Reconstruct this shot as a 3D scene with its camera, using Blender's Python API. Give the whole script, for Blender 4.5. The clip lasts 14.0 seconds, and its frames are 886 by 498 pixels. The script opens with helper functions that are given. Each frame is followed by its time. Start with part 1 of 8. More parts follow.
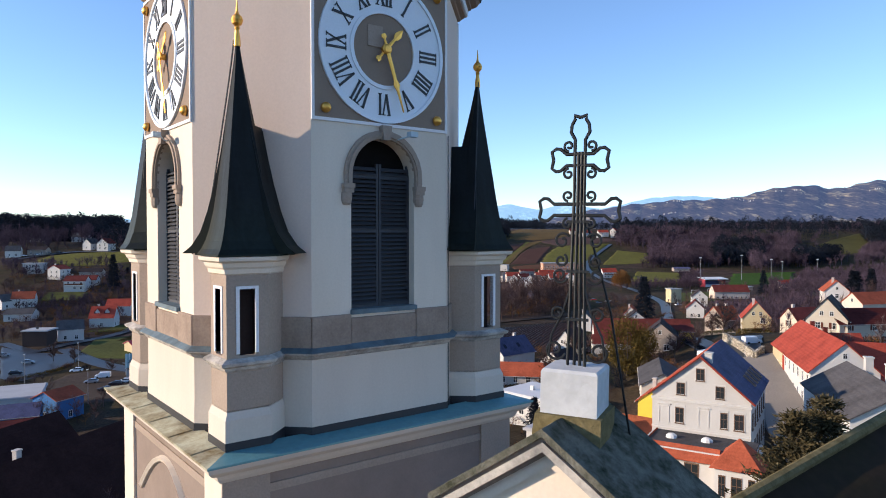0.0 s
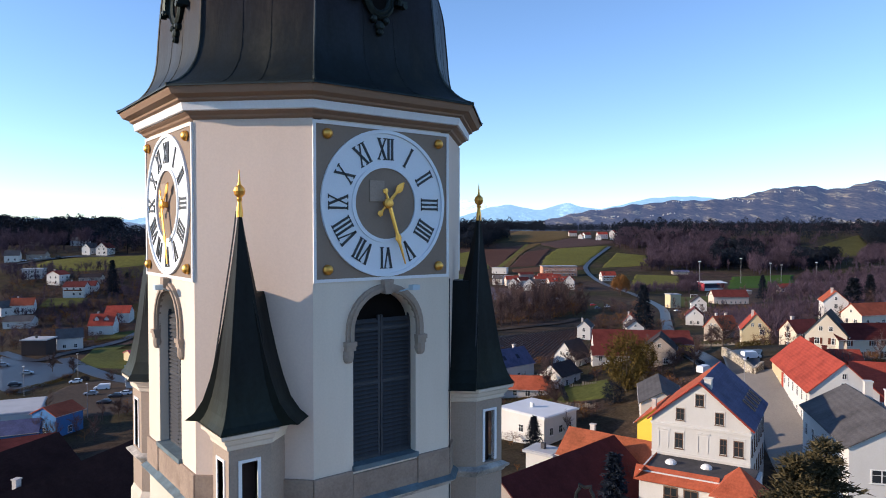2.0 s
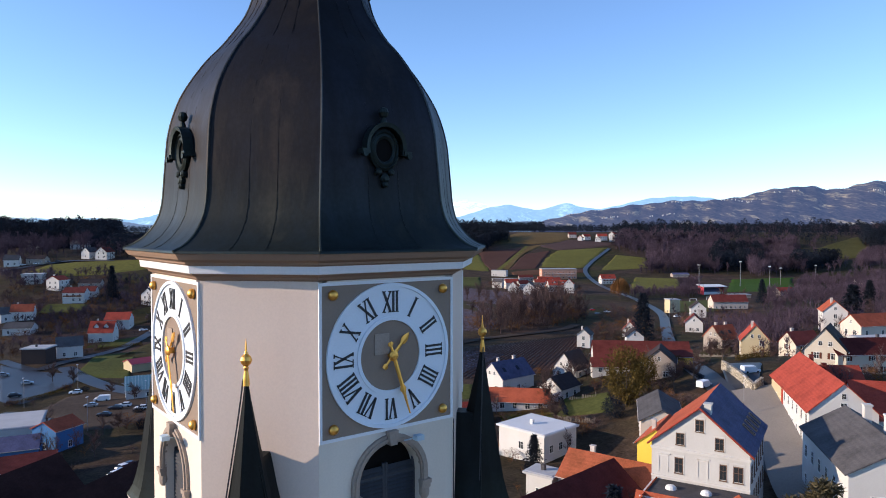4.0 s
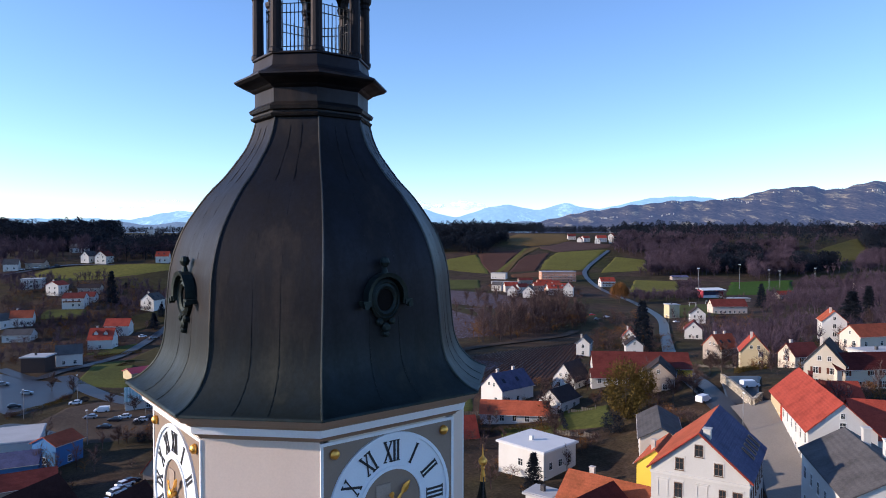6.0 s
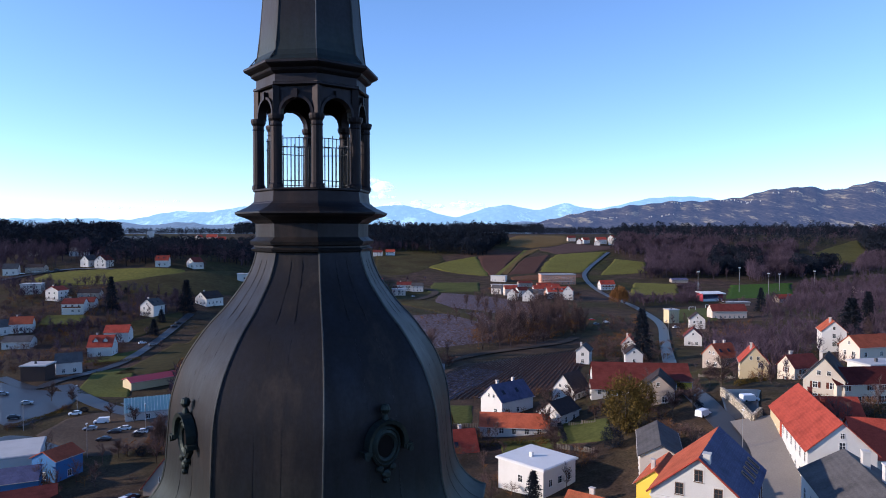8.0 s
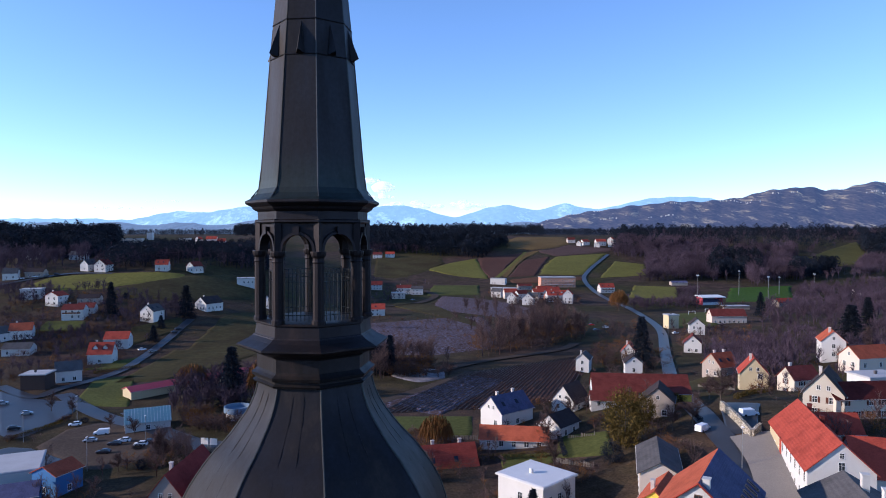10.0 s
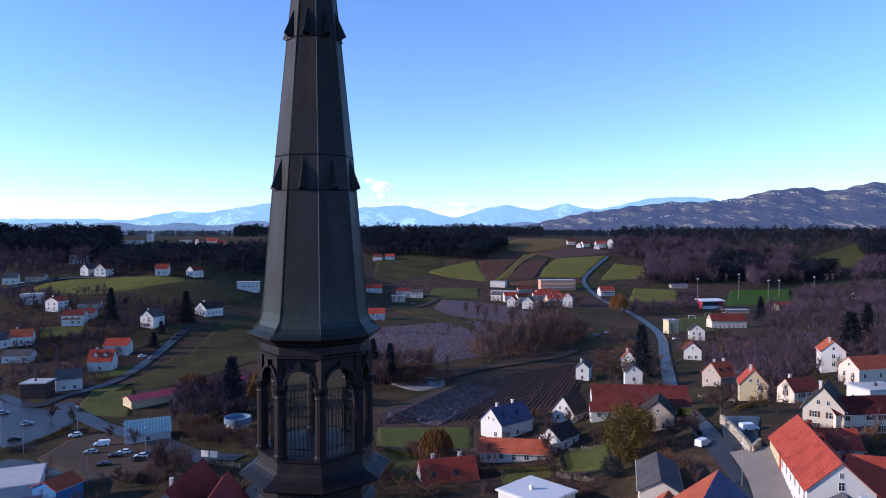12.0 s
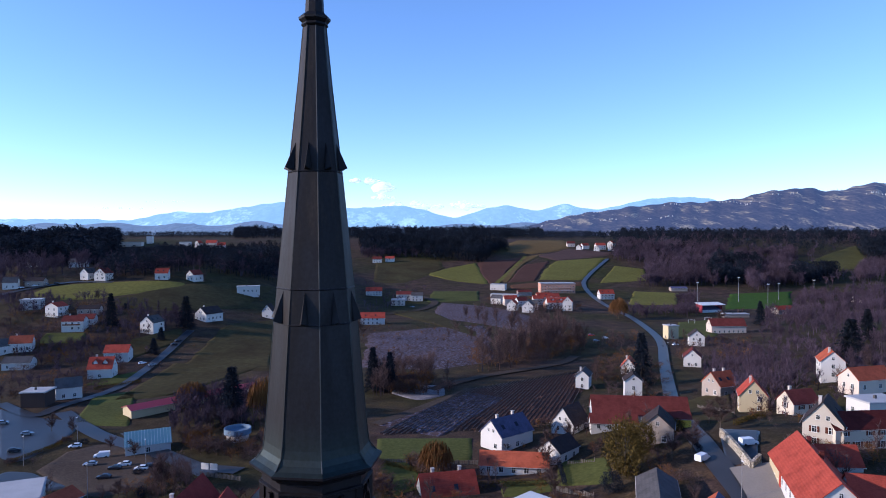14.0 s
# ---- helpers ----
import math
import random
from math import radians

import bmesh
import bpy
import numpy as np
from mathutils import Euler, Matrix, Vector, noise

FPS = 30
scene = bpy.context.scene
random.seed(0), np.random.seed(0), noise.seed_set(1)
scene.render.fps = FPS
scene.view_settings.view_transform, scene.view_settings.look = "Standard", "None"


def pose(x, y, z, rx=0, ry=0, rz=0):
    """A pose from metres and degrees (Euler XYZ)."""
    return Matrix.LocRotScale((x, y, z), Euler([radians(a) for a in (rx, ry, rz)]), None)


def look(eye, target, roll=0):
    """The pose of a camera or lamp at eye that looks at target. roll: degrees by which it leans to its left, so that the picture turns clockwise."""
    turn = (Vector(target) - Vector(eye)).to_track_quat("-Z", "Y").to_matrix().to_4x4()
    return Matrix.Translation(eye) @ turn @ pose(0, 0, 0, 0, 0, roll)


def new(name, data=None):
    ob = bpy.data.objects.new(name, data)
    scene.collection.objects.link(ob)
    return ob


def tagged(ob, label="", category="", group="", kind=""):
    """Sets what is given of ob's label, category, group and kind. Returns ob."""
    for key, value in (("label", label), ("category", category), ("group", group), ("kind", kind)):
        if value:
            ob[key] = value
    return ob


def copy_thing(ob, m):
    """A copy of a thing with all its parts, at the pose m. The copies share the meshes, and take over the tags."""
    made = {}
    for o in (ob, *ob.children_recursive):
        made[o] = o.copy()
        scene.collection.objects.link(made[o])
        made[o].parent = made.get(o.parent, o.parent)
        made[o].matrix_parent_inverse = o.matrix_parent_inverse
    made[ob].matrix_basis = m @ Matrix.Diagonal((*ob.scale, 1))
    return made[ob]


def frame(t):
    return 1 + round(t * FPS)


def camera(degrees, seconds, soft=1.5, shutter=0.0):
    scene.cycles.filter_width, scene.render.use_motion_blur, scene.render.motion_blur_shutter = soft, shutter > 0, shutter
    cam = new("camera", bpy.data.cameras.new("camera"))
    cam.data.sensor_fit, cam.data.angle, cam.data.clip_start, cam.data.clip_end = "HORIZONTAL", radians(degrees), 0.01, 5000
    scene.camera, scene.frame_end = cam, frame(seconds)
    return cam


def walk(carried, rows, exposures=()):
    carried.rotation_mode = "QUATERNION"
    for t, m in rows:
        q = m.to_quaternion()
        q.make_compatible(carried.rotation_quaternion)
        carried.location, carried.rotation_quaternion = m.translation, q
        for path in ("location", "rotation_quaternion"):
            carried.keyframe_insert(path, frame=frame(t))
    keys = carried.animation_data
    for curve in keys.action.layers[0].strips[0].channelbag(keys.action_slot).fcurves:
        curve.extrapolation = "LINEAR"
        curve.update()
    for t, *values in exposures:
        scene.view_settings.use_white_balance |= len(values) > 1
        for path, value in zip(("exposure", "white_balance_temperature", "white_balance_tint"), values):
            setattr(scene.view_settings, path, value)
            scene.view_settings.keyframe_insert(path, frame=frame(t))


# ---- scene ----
cam = camera(65.7, 14.0, soft=1.0)
EYE = 26.0
K = 1.4  # metres to one unit of the plan below, which is set to metres at the end
# seconds, x, y, climb in metres, yaw, pitch in degrees
ROWS = [
    (0.0, 0.000, 0.000, 0.000, -0.000, -1.411),
    (0.5, 0.000, 0.020, 0.612, -0.020, -1.414),
    (1.0, -0.007, 0.032, 1.220, -0.039, -1.419),
    (1.5, -0.021, 0.038, 1.834, -0.053, -1.423),
    (2.0, -0.038, 0.035, 2.448, -0.063, -1.429),
    (2.5, -0.055, 0.027, 3.062, -0.072, -1.435),
    (3.0, -0.080, 0.019, 3.672, -0.081, -1.444),
    (5.5, -0.138, 0.004, 6.715, -0.144, -1.498),
    (6.0, -0.140, 0.011, 7.320, -0.153, -1.510),
    (6.5, -0.138, 0.023, 7.919, -0.159, -1.521),
    (7.0, -0.139, 0.035, 8.519, -0.164, -1.530),
    (7.5, -0.144, 0.044, 9.117, -0.170, -1.538),
    (8.0, -0.151, 0.049, 9.717, -0.178, -1.545),
    (10.5, -0.181, 0.067, 12.736, -0.206, -1.579),
    (11.0, -0.191, 0.070, 13.335, -0.208, -1.585),
    (11.5, -0.200, 0.074, 13.940, -0.207, -1.592),
    (12.0, -0.203, 0.078, 14.552, -0.207, -1.598),
    (12.5, -0.207, 0.079, 15.163, -0.208, -1.604),
    (13.0, -0.212, 0.079, 15.776, -0.211, -1.610),
    (13.5, -0.216, 0.079, 16.387, -0.217, -1.615),
    (14.0, -0.219, 0.079, 17.000, -0.223, -1.618),
]
walk(cam, [(t, pose(K * x, K * y, K * (EYE + z), 90 + pitch, 0, yaw)) for t, x, y, z, yaw, pitch in ROWS], exposures=((0.0, 0.63, 5680, 13), (14.0, 0.49, 4980, 21)))

# ---- light ----
SUN_AZ, SUN_EL = radians(187), radians(16.5)
to_sun = Vector((math.cos(SUN_EL) * math.cos(SUN_AZ), math.cos(SUN_EL) * math.sin(SUN_AZ), math.sin(SUN_EL)))
world = bpy.data.worlds.new("sky")
scene.world = world
world.use_nodes = True
wn = world.node_tree
sky = wn.nodes.new("ShaderNodeTexSky")
sky.sky_type = "NISHITA"
sky.sun_disc = False
sky.sun_elevation, sky.sun_rotation = SUN_EL, radians(90) - SUN_AZ
sky.altitude, sky.air_density, sky.dust_density, sky.ozone_density = 1800, 1.0, 0.0, 1.8
wn.links.new(sky.outputs[0], wn.nodes["Background"].inputs[0])
wn.nodes["Background"].inputs[1].default_value = 0.15
sun = new("sun", bpy.data.lights.new("sun", "SUN"))
sun.data.energy, sun.data.angle, sun.data.color = 4.55, radians(0.6), (1.0, 0.76, 0.49)
sun.matrix_world = look((0, 0, 80), Vector((0, 0, 80)) - to_sun)


# ---- materials ----
def shader(name, rough=0.7, metal=0.0):
    m = bpy.data.materials.new(name)
    m.use_nodes = True
    b = m.node_tree.nodes["Principled BSDF"]
    b.inputs["Roughness"].default_value, b.inputs["Metallic"].default_value = rough, metal
    if rough > 0.7:
        b.inputs["Specular IOR Level"].default_value = 0.06  # dull, porous surfaces
    return m, m.node_tree, b


def node(nt, kind, **inputs):
    n = nt.nodes.new(kind)
    for k, v in inputs.items():
        n.inputs[k.replace("_", " ")].default_value = v
    return n


def coords(nt, scale=(1, 1, 1)):
    tc = nt.nodes.new("ShaderNodeTexCoord")
    mp = nt.nodes.new("ShaderNodeMapping")
    mp.inputs["Scale"].default_value = scale
    nt.links.new(tc.outputs["Object"], mp.inputs[0])
    return mp.outputs[0]


def ramp(nt, fac, stops):
    r = nt.nodes.new("ShaderNodeValToRGB")
    el = r.color_ramp.elements
    while len(el) < len(stops):
        el.new(0.5)
    for e, (p, c) in zip(el, stops):
        e.position, e.color = p, (*c, 1)
    nt.links.new(fac, r.inputs[0])
    return r.outputs[0]


def mixed(nt, fac, a, b, how="MIX"):
    m = nt.nodes.new("ShaderNodeMix")
    m.data_type, m.blend_type = "RGBA", how
    for sock, v in ((m.inputs[0], fac), (m.inputs[6], a), (m.inputs[7], b)):
        if hasattr(v, "is_linked"):
            nt.links.new(v, sock)
        else:
            sock.default_value = v if isinstance(v, float) else (*v, 1)
    return m.outputs[2]


def bumped(nt, b, height, strength=0.3, distance=0.02):
    bp = node(nt, "ShaderNodeBump", Strength=strength, Distance=distance)
    nt.links.new(height, bp.inputs["Height"])
    nt.links.new(bp.outputs[0], b.inputs["Normal"])


def weathered(name, col, rough=0.8, big=0.6, fine=18.0, dirt=(0.5, 0.5, 0.5), amount=0.35, bump=0.25, metal=0.0, streak=False, vary=0.0):
    """A surface of one colour with broad stains, fine grain and relief; streak draws the stains out downwards."""
    m, nt, b = shader(name, rough, metal)
    n1 = node(nt, "ShaderNodeTexNoise", Scale=big, Detail=6.0, Roughness=0.65)
    n2 = node(nt, "ShaderNodeTexNoise", Scale=fine, Detail=4.0, Roughness=0.6)
    nt.links.new(coords(nt, (1, 1, 0.18) if streak else (1, 1, 1)), n1.inputs["Vector"])
    nt.links.new(coords(nt), n2.inputs["Vector"])
    stain = ramp(nt, n1.outputs[0], [(0.38, (0, 0, 0)), (0.72, (1, 1, 1))])
    grain = ramp(nt, n2.outputs[0], [(0.3, (0.82,) * 3), (0.7, (1.1,) * 3)] if fine > 4 else [(0.32, (0.68,) * 3), (0.5, (0.97,) * 3), (0.68, (1.3,) * 3)])
    amt = nt.nodes.new("ShaderNodeMath")
    amt.operation = "MULTIPLY"
    nt.links.new(stain, amt.inputs[0])
    amt.inputs[1].default_value = amount
    c = mixed(nt, amt.outputs[0], col, tuple(x * d for x, d in zip(col, dirt)))
    c = mixed(nt, 0.7 if bump > 0.15 else 0.25, c, grain, "MULTIPLY")
    if vary:
        oi = nt.nodes.new("ShaderNodeObjectInfo")
        v = ramp(nt, oi.outputs["Random"], [(0.0, (1 - vary,) * 3), (1.0, (1 + vary,) * 3)])
        c = mixed(nt, 1.0, c, v, "MULTIPLY")
    nt.links.new(c, b.inputs["Base Color"])
    bumped(nt, b, n2.outputs[0], bump)
    return m


PLASTER = weathered("pink_plaster", (0.70, 0.575, 0.485), 0.9, 0.35, 30, (0.84, 0.79, 0.76), 0.5, 0.04, streak=True)
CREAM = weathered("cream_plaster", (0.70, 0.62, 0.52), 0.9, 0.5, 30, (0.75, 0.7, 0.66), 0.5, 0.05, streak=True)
PLINTH = weathered("darker_plinth_plaster", (0.60, 0.53, 0.45), 0.9, 0.7, 30, (0.75, 0.74, 0.74), 0.5, 0.04, streak=True)
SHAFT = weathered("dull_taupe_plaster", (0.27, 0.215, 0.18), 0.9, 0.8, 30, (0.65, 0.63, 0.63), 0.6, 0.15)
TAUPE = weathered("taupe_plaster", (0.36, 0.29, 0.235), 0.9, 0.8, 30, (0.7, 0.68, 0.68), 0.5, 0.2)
WHITE = weathered("white_trim", (0.78, 0.77, 0.78), 0.85, 1.0, 30, (0.8, 0.78, 0.76), 0.3, 0.1)
BROWN = weathered("brown_trim", (0.31, 0.21, 0.15), 0.75, 1.0, 30, (0.7, 0.7, 0.7), 0.3, 0.1)
DIAL = weathered("white_dial", (0.74, 0.78, 0.84), 0.5, 1.5, 40, (0.85, 0.88, 0.9), 0.3, 0.05)
DIALBROWN = weathered("clock_field", (0.27, 0.21, 0.165), 0.8, 1.2, 40, (0.8, 0.8, 0.8), 0.4, 0.1)
BLACKPAINT = weathered("black_paint", (0.02, 0.02, 0.025), 0.5, 2, 40, (0.6, 0.6, 0.6), 0.3, 0.1)
GOLD = weathered("gilding", (0.90, 0.50, 0.11), 0.46, 3, 40, (0.6, 0.5, 0.4), 0.35, 0.1, metal=1.0)
LOUVRE = weathered("louvre_wood", (0.042, 0.045, 0.055), 0.7, 3, 40, (0.5, 0.5, 0.5), 0.6, 0.2)
DARK = weathered("unlit_interior_black", (0.009, 0.008, 0.008), 0.9, 3, 40, (0.5, 0.5, 0.5), 0.5, 0.1)
IRON = weathered("dark_iron", (0.014, 0.016, 0.018), 0.5, 4, 60, (0.6, 0.5, 0.4), 0.5, 0.2, metal=0.4)
STONE = weathered("weathered_stone", (0.42, 0.38, 0.32), 0.95, 2.0, 25, (0.45, 0.45, 0.4), 0.7, 0.5)


def copper(name, col, green, low, high):
    """Dark patinated sheet metal that turns greener towards its lower, wetter edge."""
    m, nt, b = shader(name, 0.55, 0.75)
    b.inputs["Specular IOR Level"].default_value = 0.3
    n1 = node(nt, "ShaderNodeTexNoise", Scale=0.9, Detail=7.0, Roughness=0.7)
    n2 = node(nt, "ShaderNodeTexNoise", Scale=14.0, Detail=4.0, Roughness=0.6)
    nt.links.new(coords(nt, (1, 1, 0.22)), n1.inputs["Vector"])
    nt.links.new(coords(nt), n2.inputs["Vector"])
    tc = nt.nodes.new("ShaderNodeTexCoord")
    sp = nt.nodes.new("ShaderNodeSeparateXYZ")
    nt.links.new(tc.outputs["Object"], sp.inputs[0])
    mr = node(nt, "ShaderNodeMapRange", From_Min=high, From_Max=low)
    nt.links.new(sp.outputs[2], mr.inputs[0])
    ad = nt.nodes.new("ShaderNodeMath")
    ad.operation = "MULTIPLY_ADD"
    nt.links.new(n1.outputs[0], ad.inputs[0])
    ad.inputs[1].default_value = 0.9
    ad.inputs[2].default_value = -0.45
    sm = nt.nodes.new("ShaderNodeMath")
    sm.use_clamp = True
    nt.links.new(mr.outputs[0], sm.inputs[0])
    nt.links.new(ad.outputs[0], sm.inputs[1])
    c = mixed(nt, sm.outputs[0], col, green)
    rust = ramp(nt, n1.outputs[0], [(0.42, (1, 1, 1)), (0.56, (0.75, 0.66, 0.60)), (0.68, (1.7, 1.25, 0.95))])
    c = mixed(nt, 0.8, c, rust, "MULTIPLY")
    g = ramp(nt, n2.outputs[0], [(0.3, (0.8, 0.8, 0.8)), (0.7, (1.15, 1.15, 1.15))])
    c = mixed(nt, 0.7, c, g, "MULTIPLY")
    nt.links.new(c, b.inputs["Base Color"])
    rr = ramp(nt, n1.outputs[0], [(0.3, (0.46,) * 3), (0.7, (0.66,) * 3)])
    nt.links.new(rr, b.inputs["Roughness"])
    bumped(nt, b, n1.outputs[0], 0.35, 0.05)
    return m


COPPER = copper("dark_copper", (0.021, 0.021, 0.026), (0.027, 0.039, 0.039), 4.4, 6.0)
COPPER_DARK = copper("lantern_copper", (0.024, 0.024, 0.028), (0.034, 0.048, 0.048), 12.6, 13.6)
COPPER_TURRET = copper("turret_copper", (0.012, 0.014, 0.015), (0.020, 0.027, 0.022), -0.5, 0.6)
COPPER_LANTERN = copper("brown_black_sheet", (0.025, 0.023, 0.028), (0.029, 0.031, 0.034), 9.0, 10.0)
HIP = copper("hip_sheet", (0.060, 0.066, 0.070), (0.070, 0.090, 0.082), 4.4, 6.0)
PATINA = weathered("blue_green_sheet", (0.13, 0.30, 0.33), 0.5, 0.7, 12, (0.7, 0.75, 0.75), 0.5, 0.2, metal=0.2)
MOSSY = weathered("lichen_sheet", (0.46, 0.45, 0.33), 0.85, 2.4, 20, (0.32, 0.22, 0.12), 1.0, 0.3)
SILLSHEET = weathered("grey_blue_sheet", (0.12, 0.17, 0.20), 0.7, 2.6, 14, (0.45, 0.42, 0.40), 0.9, 0.3, metal=0.1)
GRIME_SHADE = weathered("grime_shade_taupe", (0.34, 0.265, 0.21), 0.92, 2.2, 26, (0.55, 0.52, 0.52), 0.7, 0.3)
GRIMY_CREAM = weathered("grimy_cream", (0.50, 0.46, 0.41), 0.92, 3.5, 26, (0.28, 0.30, 0.33), 0.95, 0.35)
FLOOD = weathered("pale_enamel", (0.45, 0.55, 0.62), 0.5, 3, 20, (0.8, 0.8, 0.8), 0.3, 0.05)


# ---- building helpers ----
def link(name, bm, mat, smooth=False):
    me = bpy.data.meshes.new(name)
    bmesh.ops.recalc_face_normals(bm, faces=bm.faces)
    bm.to_mesh(me)
    bm.free()
    for m in mat if isinstance(mat, (list, tuple)) else [mat]:
        me.materials.append(m)
    if smooth:
        for p in me.polygons:
            p.use_smooth = True
    return new(name, me)


def part(name, bm, mat, parent, label="", smooth=False):
    ob = link(name, bm, mat, smooth)
    ob.parent = parent
    return tagged(ob, label)


def box(bm, x0, y0, z0, x1, y1, z1, m=None):
    v = [bm.verts.new(p) for p in ((x0, y0, z0), (x1, y0, z0), (x1, y1, z0), (x0, y1, z0), (x0, y0, z1), (x1, y0, z1), (x1, y1, z1), (x0, y1, z1))]
    for f in ((0, 3, 2, 1), (4, 5, 6, 7), (0, 1, 5, 4), (1, 2, 6, 5), (2, 3, 7, 6), (3, 0, 4, 7)):
        bm.faces.new([v[i] for i in f])
    if m is not None:
        bmesh.ops.transform(bm, matrix=m, verts=v)
    return v


def loft(bm, rings, close=True, cap=True):
    """Skin a stack of rings, each with the same number of points."""
    vs = [[bm.verts.new(p) for p in r] for r in rings]
    n = len(vs[0])
    for a, b in zip(vs, vs[1:]):
        for i in range(n if close else n - 1):
            j = (i + 1) % n
            bm.faces.new((a[i], a[j], b[j], b[i]))
    if cap and close:
        bm.faces.new(vs[0][::-1])
        bm.faces.new(vs[-1])
    return vs


def disc(r, n, z, cx=0.0, cy=0.0, a0=0.0):
    return [(cx + r * math.cos(a0 + math.tau * i / n), cy + r * math.sin(a0 + math.tau * i / n), z) for i in range(n)]


def lathe(bm, prof, n=12, cx=0.0, cy=0.0, m=None):
    """A turned solid from rows of radius and height."""
    vs = loft(bm, [disc(max(r, 0.001), n, z, cx, cy) for r, z in prof])
    if m is not None:
        bmesh.ops.transform(bm, matrix=m, verts=[v for r in vs for v in r])


def tube(bm, pts, r, n=6):
    """A round bar along a line of points."""
    pts = [Vector(p) for p in pts]
    rings = []
    for i, p in enumerate(pts):
        d = (pts[min(i + 1, len(pts) - 1)] - pts[max(i - 1, 0)]).normalized()
        a = d.orthogonal().normalized() if abs(d.y) > 0.99 else d.cross(Vector((0, 1, 0))).normalized()
        b = d.cross(a)
        rings.append([p + r * (math.cos(math.tau * k / n) * a + math.sin(math.tau * k / n) * b) for k in range(n)])
    loft(bm, rings)


def octagon(w, s, z):
    return [(s, -w, z), (w, -s, z), (w, s, z), (s, w, z), (-s, w, z), (-w, s, z), (-w, -s, z), (-s, -w, z)]


def oct_loft(bm, prof):
    """An eight-sided solid from rows of half width, half side and height."""
    return loft(bm, [octagon(w, s, z) for w, s, z in prof])


def arch_outline(w, z0, spring, n=14):
    """Points of a round-headed opening of half width w, from its foot up and round."""
    return [(-w, z0)] + [(w * math.cos(math.pi - math.pi * i / n), spring + w * math.sin(math.pi * i / n)) for i in range(n + 1)] + [(w, z0)]


def arch_wall(bm, x0, x1, z0, z1, w, foot, spring, y0, y1, n=14):
    """A wall slab from y0 (outside) to y1 with a round-headed opening through it."""
    hole = arch_outline(w, foot, spring, n)
    k = len(hole)
    outer = [(x0, foot)] + [None] * (k - 2) + [(x1, foot)]
    for i in range(1, k - 1):
        f = (i - 1) / (k - 3)
        x, z = hole[i]
        if f < 0.25:
            outer[i] = (x0, spring + (z1 - spring) * f / 0.25)
        elif f > 0.75:
            outer[i] = (x1, spring + (z1 - spring) * (1 - f) / 0.25)
        else:
            outer[i] = (x0 + (x1 - x0) * (f - 0.25) / 0.5, z1)
    rows = [[bm.verts.new((x, y, z)) for x, z in pts] for pts, y in ((outer, y0), (hole, y0), (hole, y1), (outer, y1))]
    for a, b in zip(rows, rows[1:] + rows[:1]):
        for i in range(k - 1):
            bm.faces.new((a[i], a[i + 1], b[i + 1], b[i]))
    if foot > z0 + 1e-4:
        box(bm, x0, min(y0, y1), z0, x1, max(y0, y1), foot)


def arch_band(bm, w, width, foot, spring, y0, y1, n=16):
    """A moulded band that follows a round-headed opening."""
    a, b = arch_outline(w, foot, spring, n), arch_outline(w + width, foot, spring, n)
    rows = [[bm.verts.new((x, y, z)) for x, z in pts] for pts, y in ((a, y1), (a, y0), (b, y0), (b, y1))]
    k = len(a)
    for p, q in zip(rows, rows[1:] + rows[:1]):
        for i in range(k - 1):
            bm.faces.new((p[i], p[i + 1], q[i + 1], q[i]))
    for i in (0, k - 1):
        bm.faces.new([r[i] for r in rows])


def smooth_line(pts, n):
    """n + 1 points along a smooth line through some points."""
    pts = [Vector(p) for p in pts]
    m = len(pts) - 1
    out = []
    for k in range(n + 1):
        f = k / n * m
        i = min(int(f), m - 1)
        t = f - i
        p0, p1, p2, p3 = pts[max(i - 1, 0)], pts[i], pts[i + 1], pts[min(i + 2, m)]
        out.append(0.5 * ((2 * p1) + (p2 - p0) * t + (2 * p0 - 5 * p1 + 4 * p2 - p3) * t * t + (3 * p1 - p0 - 3 * p2 + p3) * t ** 3))
    return out


# ---- church tower ----
AZ = 37.9
TOWER = pose(-2.55, 13.08, EYE, 0, 0, AZ)
W, S = 2.60, 1.283


def thing(name, m, label, category, group="", kind=""):
    ob = new(name)
    ob.empty_display_size = 0.2
    ob.matrix_world = m
    return tagged(ob, label, category, group, kind)


tower = thing("church_tower", TOWER, "octagonal pink plastered church tower with dark copper cupola and spire", "church tower")

